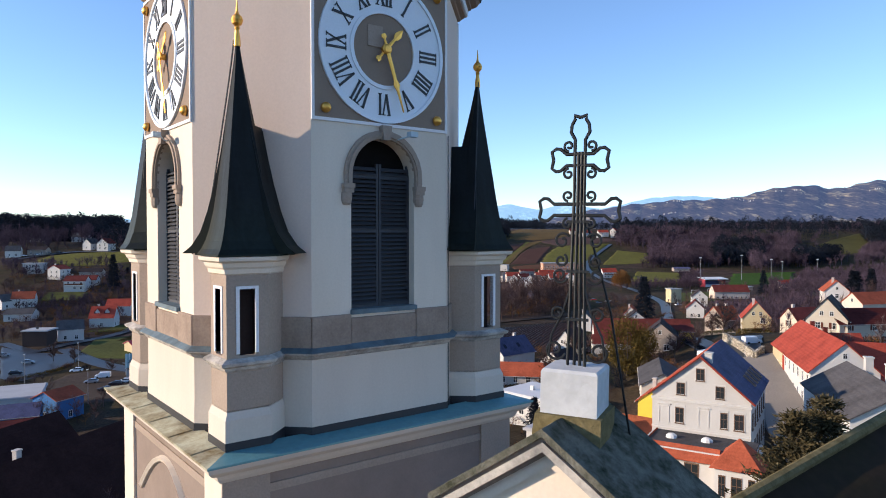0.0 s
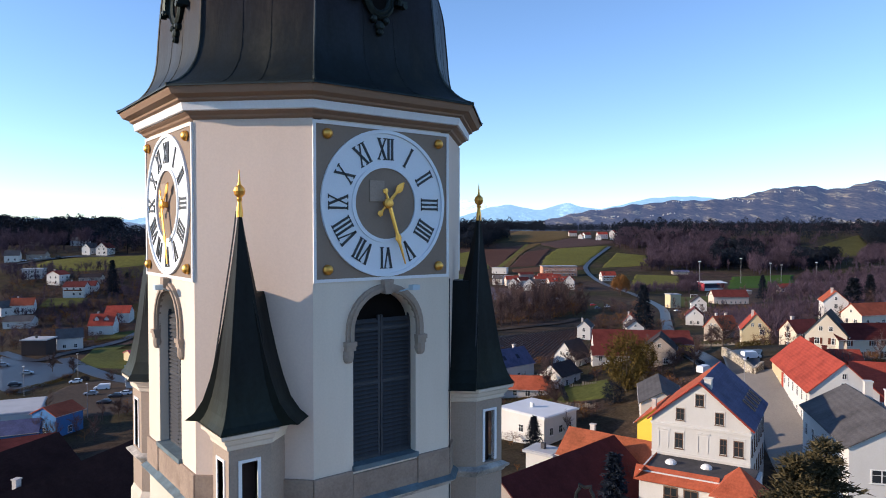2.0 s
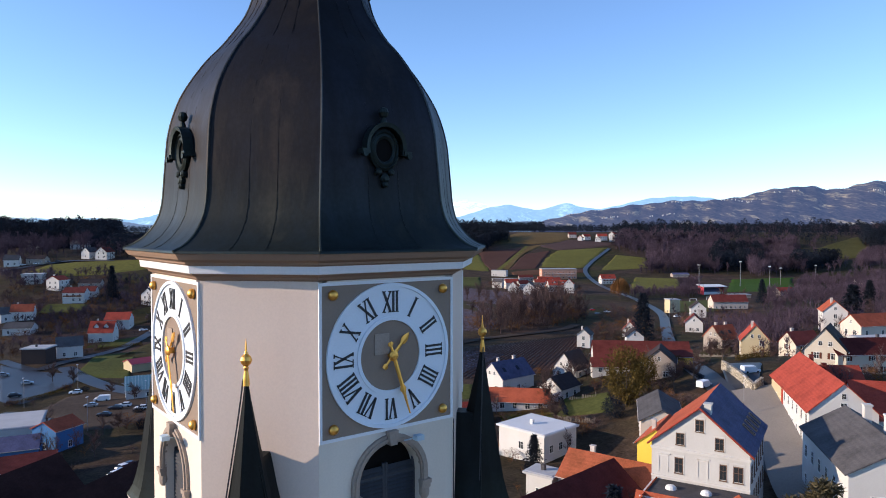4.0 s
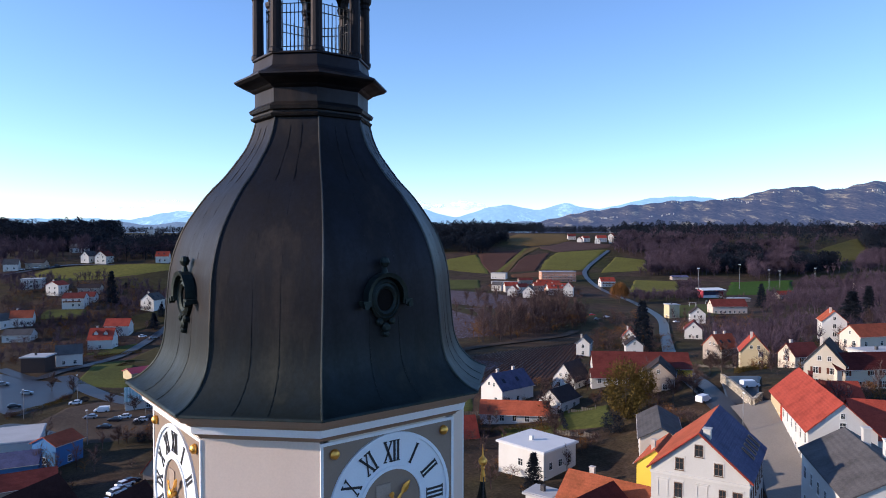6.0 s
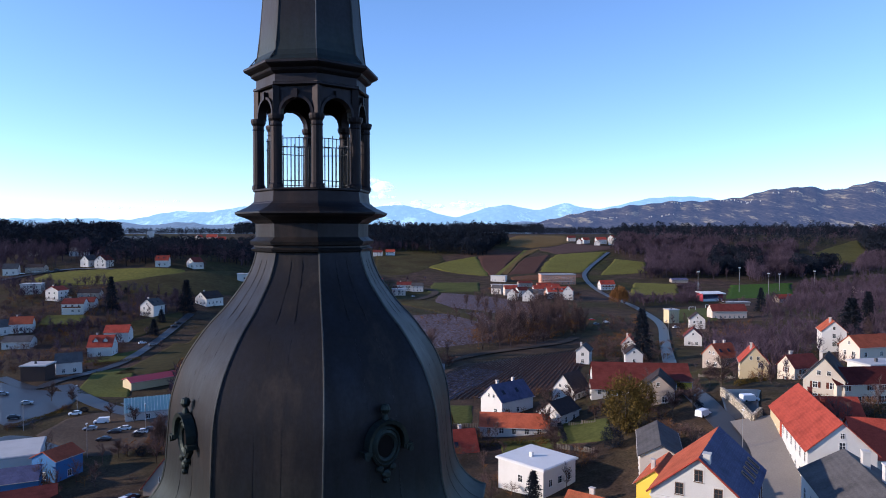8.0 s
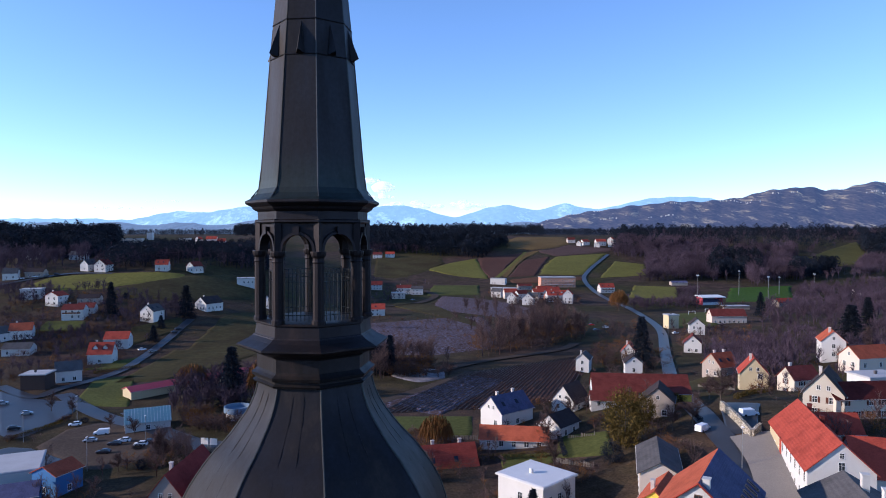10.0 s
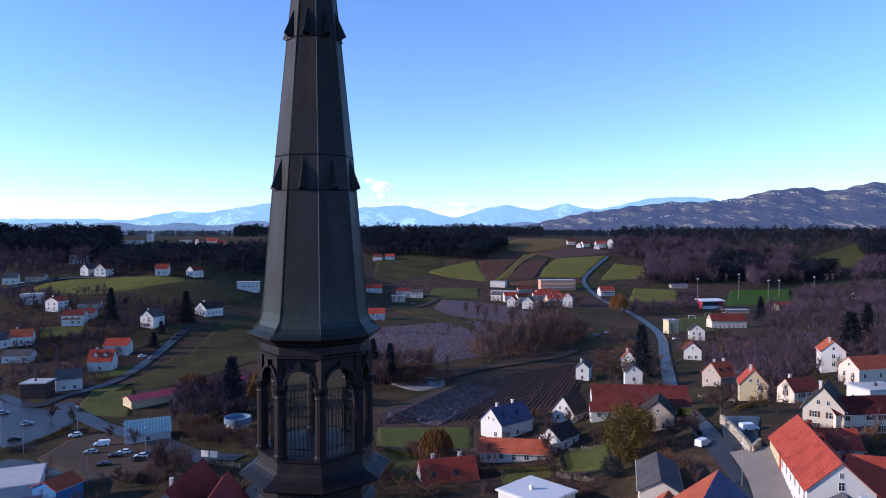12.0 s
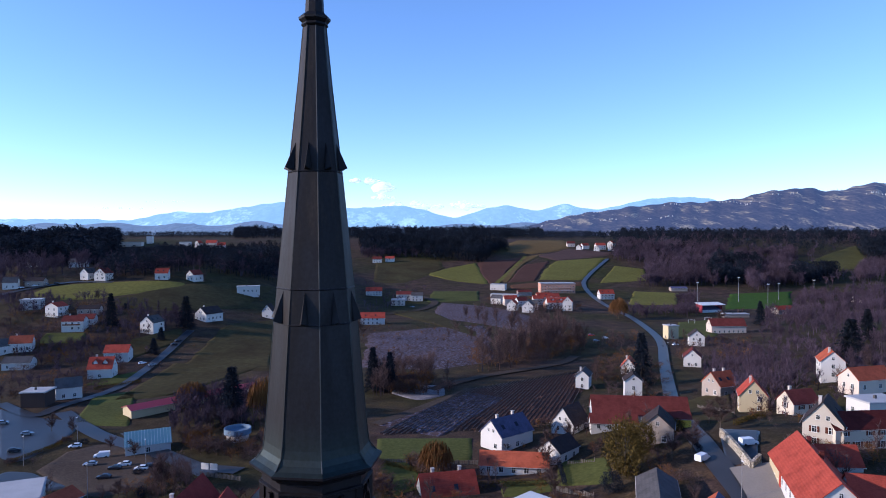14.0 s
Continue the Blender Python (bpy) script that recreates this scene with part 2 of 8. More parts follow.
bm = bmesh.new()
loft(bm, [[(x * 2.65, y * 2.65, z) for x, y in ((-1, -1), (1, -1), (1, 1), (-1, 1))] for z in (-26.5, -3.42)])
part("lower_shaft", bm, SHAFT, tower, "square lower shaft in taupe plaster")
bm = bmesh.new()
loft(bm, [[(x * q, y * q, z) for x, y in ((-1, -1), (1, -1), (1, 1), (-1, 1))] for q, z in
     ((2.66, -3.44), (2.74, -3.42), (2.78, -3.36), (2.80, -3.30), (2.90, -3.26), (2.96, -3.20), (2.98, -3.13), (2.98, -3.10))])
part("lower_cornice", bm, PLINTH, tower, "cream moulded cornice under the ledge")
for k in range(4):
    a, b, c, d = 3.0, 2.50, -3.096, -3.03
    bm = bmesh.new()
    rot = pose(0, 0, 0, 0, 0, 90 * k)
    vs = [bm.verts.new(p) for p in ((-a, -a, c), (a, -a, c), (b, -b, d), (-b, -b, d), (-a, -a, c - 0.03), (a, -a, c - 0.03), (b, -b, d - 0.03), (-b, -b, d - 0.03))]
    for f in ((0, 1, 2, 3), (4, 7, 6, 5), (0, 4, 5, 1), (1, 5, 6, 2), (2, 6, 7, 3), (3, 7, 4, 0)):
        bm.faces.new([vs[i] for i in f])
    for i in range(-2, 3) if k in (2, 3) else ():
        u = i * 1.05 + 0.2  # a lapped joint that follows the fall of the sheet
        loft(bm, [[(u - 0.012, y, z - 0.01), (u + 0.012, y, z - 0.01), (u + 0.008, y, z + 0.014), (u - 0.008, y, z + 0.014)]
                  for y, z in ((-2.995, c), (-2.75, (c + d) / 2), (-2.51, d))])
    bmesh.ops.transform(bm, matrix=rot, verts=bm.verts)
    part("ledge_roof", bm, MOSSY if k in (2, 3) else PATINA, tower, "lichen-covered sheet ledge with droppings" if k in (2, 3) else "blue-green copper ledge sheet")

# shaft faces: corner pilasters, a moulded frame and a curved hood
for k in range(4):
    rot = pose(0, 0, 0, 0, 0, 90 * k)
    for s in (-1, 1):
        bm = bmesh.new()
        x0, x1 = sorted((s * 2.69, s * 2.0))
        box(bm, x0, -2.70, -14.0, x1, -2.60, -3.42)
        bmesh.ops.transform(bm, matrix=rot, verts=bm.verts)
        # cream paints in the sunlight on face 3; the other pilasters are taupe
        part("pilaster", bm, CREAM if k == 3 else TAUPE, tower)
    bm = bmesh.new()
    loft(bm, [[(x, -2.652, z), (x, -2.70, z + 0.02), (x, -2.74, z + 0.10), (x, -2.652, z + 0.12)] for x, z in [(-1.5 + 3.0 * i / 16, -4.75 + 0.85 * math.sin(math.pi * i / 16)) for i in range(17)]])
    bmesh.ops.transform(bm, matrix=rot, verts=bm.verts)
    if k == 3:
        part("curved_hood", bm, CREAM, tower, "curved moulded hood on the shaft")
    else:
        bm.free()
    bm = bmesh.new()
    box(bm, -2.0, -2.675, -3.72, 2.0, -2.64, -3.60)
    bmesh.ops.transform(bm, matrix=rot, verts=bm.verts)
    part("shaft_moulding", bm, TAUPE, tower)

# plinth storey of the octagon
bm = bmesh.new()
oct_loft(bm, [(W + 0.02, S + 0.01, -3.10), (W + 0.02, S + 0.01, -2.93)])
part("base_flashing", bm, BLACKPAINT, tower, "black bitumen flashing round the foot")
bm = bmesh.new()
oct_loft(bm, [(W + 0.012, S + 0.006, -2.95), (W, S, -2.55), (W, S, -1.88)])
part("plinth_wall", bm, PLINTH, tower)
bm = bmesh.new()
oct_loft(bm, [(W, S, -1.92), (W + 0.04, S + 0.02, -1.90), (W + 0.06, S + 0.03, -1.86), (W + 0.12, S + 0.06, -1.83), (W + 0.13, S + 0.06, -1.80), (W + 0.02, S + 0.01, -1.74)])
part("string_course", bm, GRIMY_CREAM, tower, "moulded string course stained with grime")
bm = bmesh.new()
oct_loft(bm, [(W + 0.135, S + 0.064, -1.806), (W + 0.135, S + 0.064, -1.795), (W + 0.03, S + 0.014, -1.728), (W, S, -1.728)])
part("capping", bm, SILLSHEET, tower, "blue-green sheet capping")
# octagon wall: four faces with belfry openings, four plain faces
OW, OF, OSPR = 0.60, -1.22, 0.89
TH = 0.30
for k in range(4):
    rot = pose(0, 0, 0, 0, 0, 90 * k)
    bm = bmesh.new()
    arch_wall(bm, -S, S, -1.76, 4.20, OW, OF, OSPR, -W, -W + TH)
    bmesh.ops.transform(bm, matrix=rot, verts=bm.verts)
    part("belfry_wall", bm, CREAM, tower, "cream plastered belfry face")
    bm = bmesh.new()
    c = (W + S) / 2
    h = (W - S) / math.sqrt(2)
    box(bm, -h, -c * math.sqrt(2), -1.76, h, -c * math.sqrt(2) + TH, 4.20)
    bmesh.ops.transform(bm, matrix=rot @ pose(0, 0, 0, 0, 0, -45), verts=bm.verts)
    part("corner_wall", bm, PLASTER, tower, "plain pink plastered corner face")
    # brown belt under the openings
    bm = bmesh.new()
    for x0, x1, z1 in ((-S - 0.01, -OW - 0.02, -1.27), (-OW - 0.02, OW + 0.02, -1.33), (OW + 0.02, S + 0.01, -1.27)):
        box(bm, x0, -W - 0.045 if x0 != -OW - 0.02 else -W - 0.03, -1.78, x1, -W + 0.02, z1)
    bmesh.ops.bevel(bm, geom=[e for e in bm.edges], offset=0.012, segments=1, affect="EDGES")
    bmesh.ops.transform(bm, matrix=rot, verts=bm.verts)
    part("belt", bm, GRIME_SHADE, tower, "stained taupe stone belt under the belfry opening")
    bm = bmesh.new()
    box(bm, -h, -c * math.sqrt(2) - 0.045, -1.78, h, -c * math.sqrt(2) + 0.02, -1.27)
    bmesh.ops.transform(bm, matrix=rot @ pose(0, 0, 0, 0, 0, -45), verts=bm.verts)
    part("belt", bm, GRIME_SHADE, tower)
    # opening with arch, imposts, keystone, sill and shutters
    win = new("belfry_window")
    win.parent = tower
    win.matrix_basis = rot
    bm = bmesh.new()
    arch_band(bm, OW, 0.13, 0.74, OSPR, -W - 0.05, -W + 0.03)
    arch_band(bm, OW + 0.03, 0.05, 0.74, OSPR, -W - 0.075, -W - 0.04)
    part("archivolt", bm, TAUPE, win, "moulded taupe arch")
    for sx in (-1, 1):
        bm = bmesh.new()
        x0, x1 = sorted((sx * (OW - 0.02), sx * (OW + 0.17)))
        box(bm, x0, -W - 0.10, 0.68, x1, -W + 0.02, 0.75)
        box(bm, x0 + 0.01, -W - 0.08, 0.61, x1 - 0.01, -W + 0.02, 0.68)
        lathe(bm, [(0.06, 0.42), (0.085, 0.46), (0.095, 0.53), (0.09, 0.61)], 10, sx * (OW + 0.085), -W + 0.01)
        part("impost", bm, TAUPE, win)
    bm = bmesh.new()
    v = box(bm, -0.09, -W - 0.12, OSPR + OW - 0.03, 0.09, -W + 0.02, OSPR + OW + 0.20)
    for q in v[:4]:
        q.co.x *= 0.7
    part("keystone", bm, TAUPE, win)
    bm = bmesh.new()
    box(bm, -OW - 0.02, -W - 0.06, OF - 0.06, OW + 0.02, -W + 0.28, OF + 0.015)
    part("sill", bm, SILLSHEET, win, "blue-green sheet sill")
    for sx in (-1, 1):
        leaf = new("shutter_leaf")
        leaf.parent = win
        bm = bmesh.new()
        x0, x1 = sorted((sx * 0.006, sx * OW))
        y = -W + 0.17
        for a, b in ((x0, x0 + 0.045), (x1 - 0.045, x1)):
            box(bm, a, y - 0.02, OF, b, y + 0.03, 1.10)
        for z in (OF, 0.0, 0.86):
            box(bm, x0 + 0.045, y - 0.02, z, x1 - 0.045, y + 0.03, z + 0.07)
        part("shutter_frame", bm, LOUVRE, leaf)
        sbm = bmesh.new()
        box(sbm, x0 + 0.04, -0.045, -0.006, x1 - 0.04, 0.045, 0.006, pose(0, 0, 0, 38))
        slat = part("slat", sbm, LOUVRE, leaf)
        slat.location = (0, y, OF + 0.10)
        n = 33
        for i in range(1, n):
            o = new("slat", slat.data)
            o.parent = leaf
            o.location = (0, y, OF + 0.10 + i * (1.10 - OF - 0.12) / n)
        bpy.context.view_layer.update()
    # near-black sheet that paints the shade of the belfry behind the louvres
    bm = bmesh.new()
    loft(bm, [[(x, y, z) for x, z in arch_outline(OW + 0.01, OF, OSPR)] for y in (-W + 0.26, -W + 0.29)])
    part("backing", bm, DARK, win, "near-black sheet painted as the unlit belfry interior")

# small floodlight over the arch and a thin conductor down the corner
for turn in (0, 270):
    bm = bmesh.new()
    box(bm, 0.30, -W - 0.34, 1.52, 0.44, -W - 0.22, 1.60)
    tube(bm, [(0.38, -W - 0.22, 1.55), (0.25, -W - 0.12, 1.50), (0.20, -W, 1.47)], 0.012, 5)
    bmesh.ops.transform(bm, matrix=pose(0, 0, 0, 0, 0, turn), verts=bm.verts)
    part("floodlight", bm, FLOOD, tower, "small pale blue floodlight on a bracket")
bm = bmesh.new()
tube(bm, [(S + 0.03, -W - 0.01, -3.0), (S + 0.02, -W - 0.02, 0.0), (S + 0.02, -W - 0.02, 1.65)], 0.010, 5)
part("conductor", bm, IRON, tower, "thin lightning conductor")

# crowning cornice
for name, prof, mat in (
    ("cornice_bed", ((W, S, 4.14), (W + 0.05, S + 0.024, 4.17), (W + 0.07, S + 0.03, 4.20), (W + 0.13, S + 0.06, 4.235), (W + 0.15, S + 0.07, 4.26)), BROWN),
    ("cornice_band", ((W + 0.16, S + 0.075, 4.25), (W + 0.18, S + 0.085, 4.26), (W + 0.20, S + 0.09, 4.37), (W + 0.20, S + 0.09, 4.385)), WHITE),
    ("cornice_crown", ((W + 0.20, S + 0.095, 4.375), (W + 0.25, S + 0.115, 4.40), (W + 0.26, S + 0.12, 4.43), (W + 0.36, S + 0.165, 4.47), (W + 0.40, S + 0.18, 4.53), (W + 0.42, S + 0.19, 4.57)), BROWN)):
    bm = bmesh.new()
    oct_loft(bm, prof)
    part(name, bm, mat, tower)

# cupola: eight sheet-metal faces with standing seams
CUP = [(3.045, 4.565), (3.045, 4.60), (2.90, 4.66), (2.74, 4.78), (2.60, 4.95), (2.50, 5.15), (2.44, 5.43), (2.41, 5.86), (2.38, 6.30), (2.35, 6.62), (2.27, 6.98), (2.14, 7.34), (1.94, 7.70),
       (1.73, 8.01), (1.50, 8.28), (1.31, 8.55), (1.14, 8.82), (1.03, 9.09), (0.97, 9.34)]


CUP = CUP[:2] + [tuple(p) for p in smooth_line(CUP[1:], 54)][1:]


def side_of(w, z):
    return w * (0.485 + (0.425 - 0.485) * min(max((z - 4.6) / 4.8, 0), 1))


for k in range(8):
    bm = bmesh.new()
    rings = []
    for w, z in CUP:
        o = octagon(w, side_of(w, z), z)
        a, b = Vector(o[(k + 7) % 8]), Vector(o[k])
        rings.append([a.lerp(b, f) for f in (0, 0.125, 0.25, 0.375, 0.5, 0.625, 0.75, 0.875, 1)])
    for r in rings[2:]:
        z = r[0].z
        for i in range(1, 8):
            bump = 0.006 * noise.noise(Vector((k * 7.1 + i * 1.3, z * 2.2, 0.5)))
            r[i] += (r[i].xy / r[i].xy.length).to_3d() * bump
    vs = loft(bm, rings, close=False, cap=False)
    part("cupola_face", bm, COPPER, tower, "dark patinated copper sheet face", smooth=True)
    bm = bmesh.new()
    tube(bm, [octagon(w + 0.005, side_of(w, z) + 0.002, z)[k] for w, z in CUP[1:]], 0.018, 5)
    part("hip_roll", bm, HIP, tower)
    for i in (3, 5):
        bm = bmesh.new()
        tube(bm, [r[i] for r in rings[2::3]], 0.004, 4)
        part("seam", bm, COPPER, tower)

# oculus dormers on the four main faces of the cupola
for k in range(4):
    ocu = new("oculus")
    ocu.parent = tower
    ocu.matrix_basis = pose(0, 0, 0, 0, 0, 90 * k)
    face = pose(0, -2.41, 6.20, 90)
    bm = bmesh.new()
    lathe(bm, [(0.16, -0.06), (0.30, -0.06), (0.31, 0.05), (0.27, 0.08), (0.25, 0.05), (0.21, 0.07), (0.17, 0.04), (0.16, -0.05)], 20, m=face @ Matrix.Diagonal((0.92, 1.1, 1, 1)))
    part("ring", bm, COPPER_DARK, ocu)
    # near-black disc on the face paints the shade inside the oculus
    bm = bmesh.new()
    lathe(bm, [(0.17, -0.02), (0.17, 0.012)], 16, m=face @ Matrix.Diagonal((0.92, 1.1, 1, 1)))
    part("opening", bm, DARK, ocu, "near-black disc painted as the unlit round opening")
    bm = bmesh.new()
    loft(bm, [[(r * math.cos(a), y, 6.24 + r * 1.05 * math.sin(a)) for r, y in ((0.32, -2.40), (0.32, -2.53), (0.385, -2.55), (0.385, -2.38))] for a in [math.radians(-18 + i * 216 / 14) for i in range(15)]])
    part("hood", bm, COPPER_DARK, ocu, "curved copper hood")
    for sx in (-1, 1):
        bm = bmesh.new()
        box(bm, sx * 0.40 - 0.07, -2.56, 6.12, sx * 0.40 + 0.07, -2.38, 6.20)
        lathe(bm, [(0.045, 0), (0.05, 0.1)], 8, m=pose(sx * 0.42, -2.48, 6.12, 90))
        part("hood_foot", bm, COPPER_DARK, ocu)
    bm = bmesh.new()
    lathe(bm, [(0.07, 6.60), (0.05, 6.68), (0.03, 6.73), (0.06, 6.75), (0.085, 6.81), (0.06, 6.88), (0.0, 6.90)], 10, 0, -2.43)
    part("finial", bm, COPPER_DARK, ocu)
    bm = bmesh.new()
    for sx, z, r in ((-0.12, 5.85, 0.06), (0.12, 5.85, 0.06), (0, 5.75, 0.08), (0, 5.65, 0.055)):
        lathe(bm, [(r, -0.03), (r, 0.03), (r * 0.5, 0.06)], 10, m=pose(sx, -2.45, z, 90))
    part("apron", bm, COPPER_DARK, ocu, "scrolled sheet-metal apron")

# neck, ledge and parapet of the lantern
for name, rows in (
    ("neck", ((0.97, 9.32), (1.03, 9.34), (1.05, 9.38), (1.0, 9.41), (1.0, 9.44), (1.05, 9.46), (1.07, 9.52), (1.01, 9.56), (0.97, 9.60), (0.97, 9.84), (1.02, 9.87), (1.06, 9.91))),
    ("ledge", ((1.05, 9.90), (1.12, 9.93), (1.18, 9.955), (1.26, 9.98), (1.31, 10.02), (1.31, 10.05), (1.12, 10.14), (1.04, 10.20), (1.03, 10.22))),
    ("parapet", ((1.02, 10.21), (1.0, 10.24), (0.98, 10.42), (1.01, 10.44), (1.01, 10.47), (0.95, 10.48)))):
    bm = bmesh.new()
    oct_loft(bm, [(w, w * 0.425, z) for w, z in rows])
    part(name, bm, COPPER_LANTERN, tower)
LW = 0.93
LS = LW * 0.425
for k in range(8):
    main = k % 2 == 0
    rot = pose(0, 0, 0, 0, 0, 45 * k)
    half = LS if main else (LW - LS) / math.sqrt(2)
    dist = LW if main else (LW + LS) / math.sqrt(2)
    bm = bmesh.new()
    arch_wall(bm, -half, half, 11.74, 12.34, half - 0.10, 11.74, 11.78, -dist + 0.02, -dist + 0.14, 12)
    bmesh.ops.transform(bm, matrix=rot, verts=bm.verts)
    part("arch_panel", bm, COPPER_LANTERN, tower)
    bm = bmesh.new()
    arch_band(bm, half - 0.105, 0.05, 11.74, 11.78, -dist - 0.03, -dist + 0.03, 12)
    v = box(bm, -0.04, -dist - 0.055, 11.78 + half - 0.11, 0.04, -dist + 0.02, 12.20)
    bmesh.ops.transform(bm, matrix=rot, verts=bm.verts)
    part("arch_moulding", bm, COPPER_LANTERN, tower)
    railing = new("railing")
    railing.parent = tower
    railing.matrix_basis = rot
    y = -dist + 0.16
    for z in (10.60, 11.20, 11.36):
        bm = bmesh.new()
        box(bm, -half + 0.06, y - 0.008, z, half - 0.06, y + 0.008, z + 0.014)
        part("rail", bm, IRON, railing)
    n = 9
    for i in range(n):
        bm = bmesh.new()
        x = (-half + 0.08) + i * (2 * half - 0.16) / (n - 1)
        box(bm, x - 0.006, y - 0.006, 10.50, x + 0.006, y + 0.006, 11.42 if i % 4 == 0 else 11.37)
        part("baluster", bm, IRON, railing)
cbm = bmesh.new()
lathe(cbm, [(0.125, 10.47), (0.125, 10.53), (0.105, 10.56), (0.10, 11.55), (0.112, 11.57), (0.10, 11.60), (0.10, 11.64), (0.13, 11.68), (0.14, 11.73), (0.14, 11.76)], 12)
box(cbm, -0.06, -0.055, 11.74, 0.06, 0.055, 12.33)
column = part("column", cbm, COPPER_LANTERN, tower)
bpy.context.view_layer.update()
for i, (x, y, z) in enumerate(octagon(LW - 0.02, LS - 0.01, 0)):
    o = column if i == 0 else new("column", column.data)
    o.parent = tower
    o.matrix_basis = pose(x, y, 0, 0, 0, 22.5 + 45 * (i - 1))
bm = bmesh.new()
oct_loft(bm, [(0.90, 0.38, 10.40), (0.90, 0.38, 10.475)])
part("lantern_floor", bm, COPPER_LANTERN, tower)
for name, rows in (
    ("lantern_frieze", ((LW - 0.04, 12.30), (0.96, 12.26), (0.99, 12.28), (0.99, 12.31), (0.94, 12.33), (0.94, 12.47), (0.99, 12.50))),
    ("lantern_cornice", ((0.98, 12.49), (1.02, 12.52), (1.04, 12.56), (1.12, 12.60), (1.15, 12.63), (1.15, 12.67))),
    ("spire", ((1.15, 12.665), (1.05, 12.72), (0.97, 12.80), (0.92, 12.90), (0.895, 13.05), (0.87, 13.33), (0.785, 14.40), (0.72, 15.25), (0.61, 16.54), (0.462, 18.03), (0.287, 19.75), (0.195, 20.80))),
    ("spire_ring", ((0.20, 20.78), (0.235, 20.82), (0.22, 20.86), (0.27, 20.92), (0.275, 20.96), (0.18, 21.05))),
    ("spire_tip", ((0.165, 21.04), (0.14, 21.5), (0.06, 23.0)))):
    bm = bmesh.new()
    oct_loft(bm, [(w, w * 0.43, z) for w, z in rows])
    part(name, bm, COPPER_LANTERN if name.startswith("lantern") else COPPER_DARK, tower)
for k in range(8):
    for z0, w0, z1, w1, hw in ((15.28, 0.735, 15.88, 0.685, 0.075), (18.10, 0.475, 18.62, 0.42, 0.065)):
        dist0, dist1 = (w0, w1) if k % 2 == 0 else tuple((w + w * 0.43) / math.sqrt(2) for w in (w0, w1))
        bm = bmesh.new()
        f = [bm.verts.new(p) for p in ((-hw, -dist0 - 0.01, z0), (hw, -dist0 - 0.01, z0), (0, -dist0 - 0.14, z0 + 0.05), (0, -dist1 + 0.02, z1), (-hw * 1.05, -dist0 + 0.05, z0 + 0.02), (hw * 1.05, -dist0 + 0.05, z0 + 0.02))]
        for q in ((0, 2, 3), (2, 1, 3), (0, 1, 2), (0, 3, 4), (1, 5, 3), (0, 4, 5, 1), (4, 3, 5)):
            bm.faces.new([f[i] for i in q])
        bmesh.ops.transform(bm, matrix=pose(0, 0, 0, 0, 0, 45 * k), verts=bm.verts)
        part("vent_hood", bm, COPPER_DARK, tower)
    bm = bmesh.new()
    tube(bm, [octagon(w, w * 0.43, z)[k] for w, z in ((1.05, 12.72), (0.92, 12.90), (0.87, 13.33), (0.72, 15.25), (0.462, 18.03), (0.287, 19.75), (0.195, 20.80))], 0.012, 5)
    part("spire_hip", bm, HIP, tower)
for z, w in ((15.26, 0.72), (15.90, 0.667), (18.06, 0.462)):
    bm = bmesh.new()
    oct_loft(bm, [(w + 0.004, (w + 0.004) * 0.43, z), (w + 0.012, (w + 0.012) * 0.43, z + 0.012), (w + 0.002, (w + 0.002) * 0.43, z + 0.03)])
    part("sheet_seam", bm, COPPER_DARK, tower)
# the top stands a little out of the axis
for c in tower.children:
    if c.name.split(".")[0] in ("neck", "ledge", "parapet", "arch_panel", "arch_moulding", "railing", "column", "lantern_floor", "lantern_frieze", "lantern_cornice", "spire", "spire_ring", "spire_tip", "vent_hood", "spire_hip", "sheet_seam"):
        c.location += Vector((-0.020, 0.016, 0.0))


# ---- corner turrets ----
def turret_plan(d, z):
    """Outline of a turret, grown by d, in the tower's own axes at its (-x, -y) corner."""
    return [(-2.57 - d, -2.57 - d, z), (-1.95 + d * 0.4, -2.57 - d, z), (-1.60 + d, -2.28, z), (-1.55, -1.55, z), (-2.28, -1.60 + d, z), (-2.57 - d, -1.95 + d * 0.4, z)]


BOARDS = weathered("dark_brown_boards", (0.045, 0.032, 0.030), 0.8, 2, 30, (0.6, 0.6, 0.6), 0.6, 0.2)
turret = thing("corner_turret", TOWER, "plastered corner turret with pointed copper roof and gilded finial", "turret", "corner turrets of the tower")
for name, rows, mat in (
    ("flashing", ((0.05, -3.10), (0.05, -2.93)), BLACKPAINT),
    ("plinth", ((0.045, -2.95), (0.04, -2.62), (0.0, -2.52), (0.0, -2.50)), PLINTH),
    ("pedestal", ((0.0, -2.51), (0.0, -1.90)), TAUPE),
    ("string_course", ((0.0, -1.96), (0.035, -1.93), (0.05, -1.89), (0.10, -1.86), (0.11, -1.82), (0.01, -1.77)), GRIMY_CREAM),
    ("cornice", ((0.0, -0.60), (0.03, -0.58), (0.04, -0.52), (0.07, -0.49), (0.09, -0.43), (0.15, -0.40), (0.16, -0.345)), CREAM)):
    bm = bmesh.new()
    loft(bm, [turret_plan(d, z) for d, z in rows])
    part(name, bm, mat, turret)
def pierced(bm, x0, x1, z0, z1, a0, a1, c0, c1, y0, y1):
    """A wall slab from y0 to y1 with a square opening through it."""
    out, hole = ((x0, z0), (x1, z0), (x1, z1), (x0, z1)), ((a0, c0), (a1, c0), (a1, c1), (a0, c1))
    rows = [[bm.verts.new((x, y, z)) for x, z in pts] for pts, y in ((out, y0), (hole, y0), (hole, y1), (out, y1))]
    for a, b in zip(rows, rows[1:] + rows[:1]):
        for i in range(4):
            bm.faces.new((a[i], a[(i + 1) % 4], b[(i + 1) % 4], b[i]))


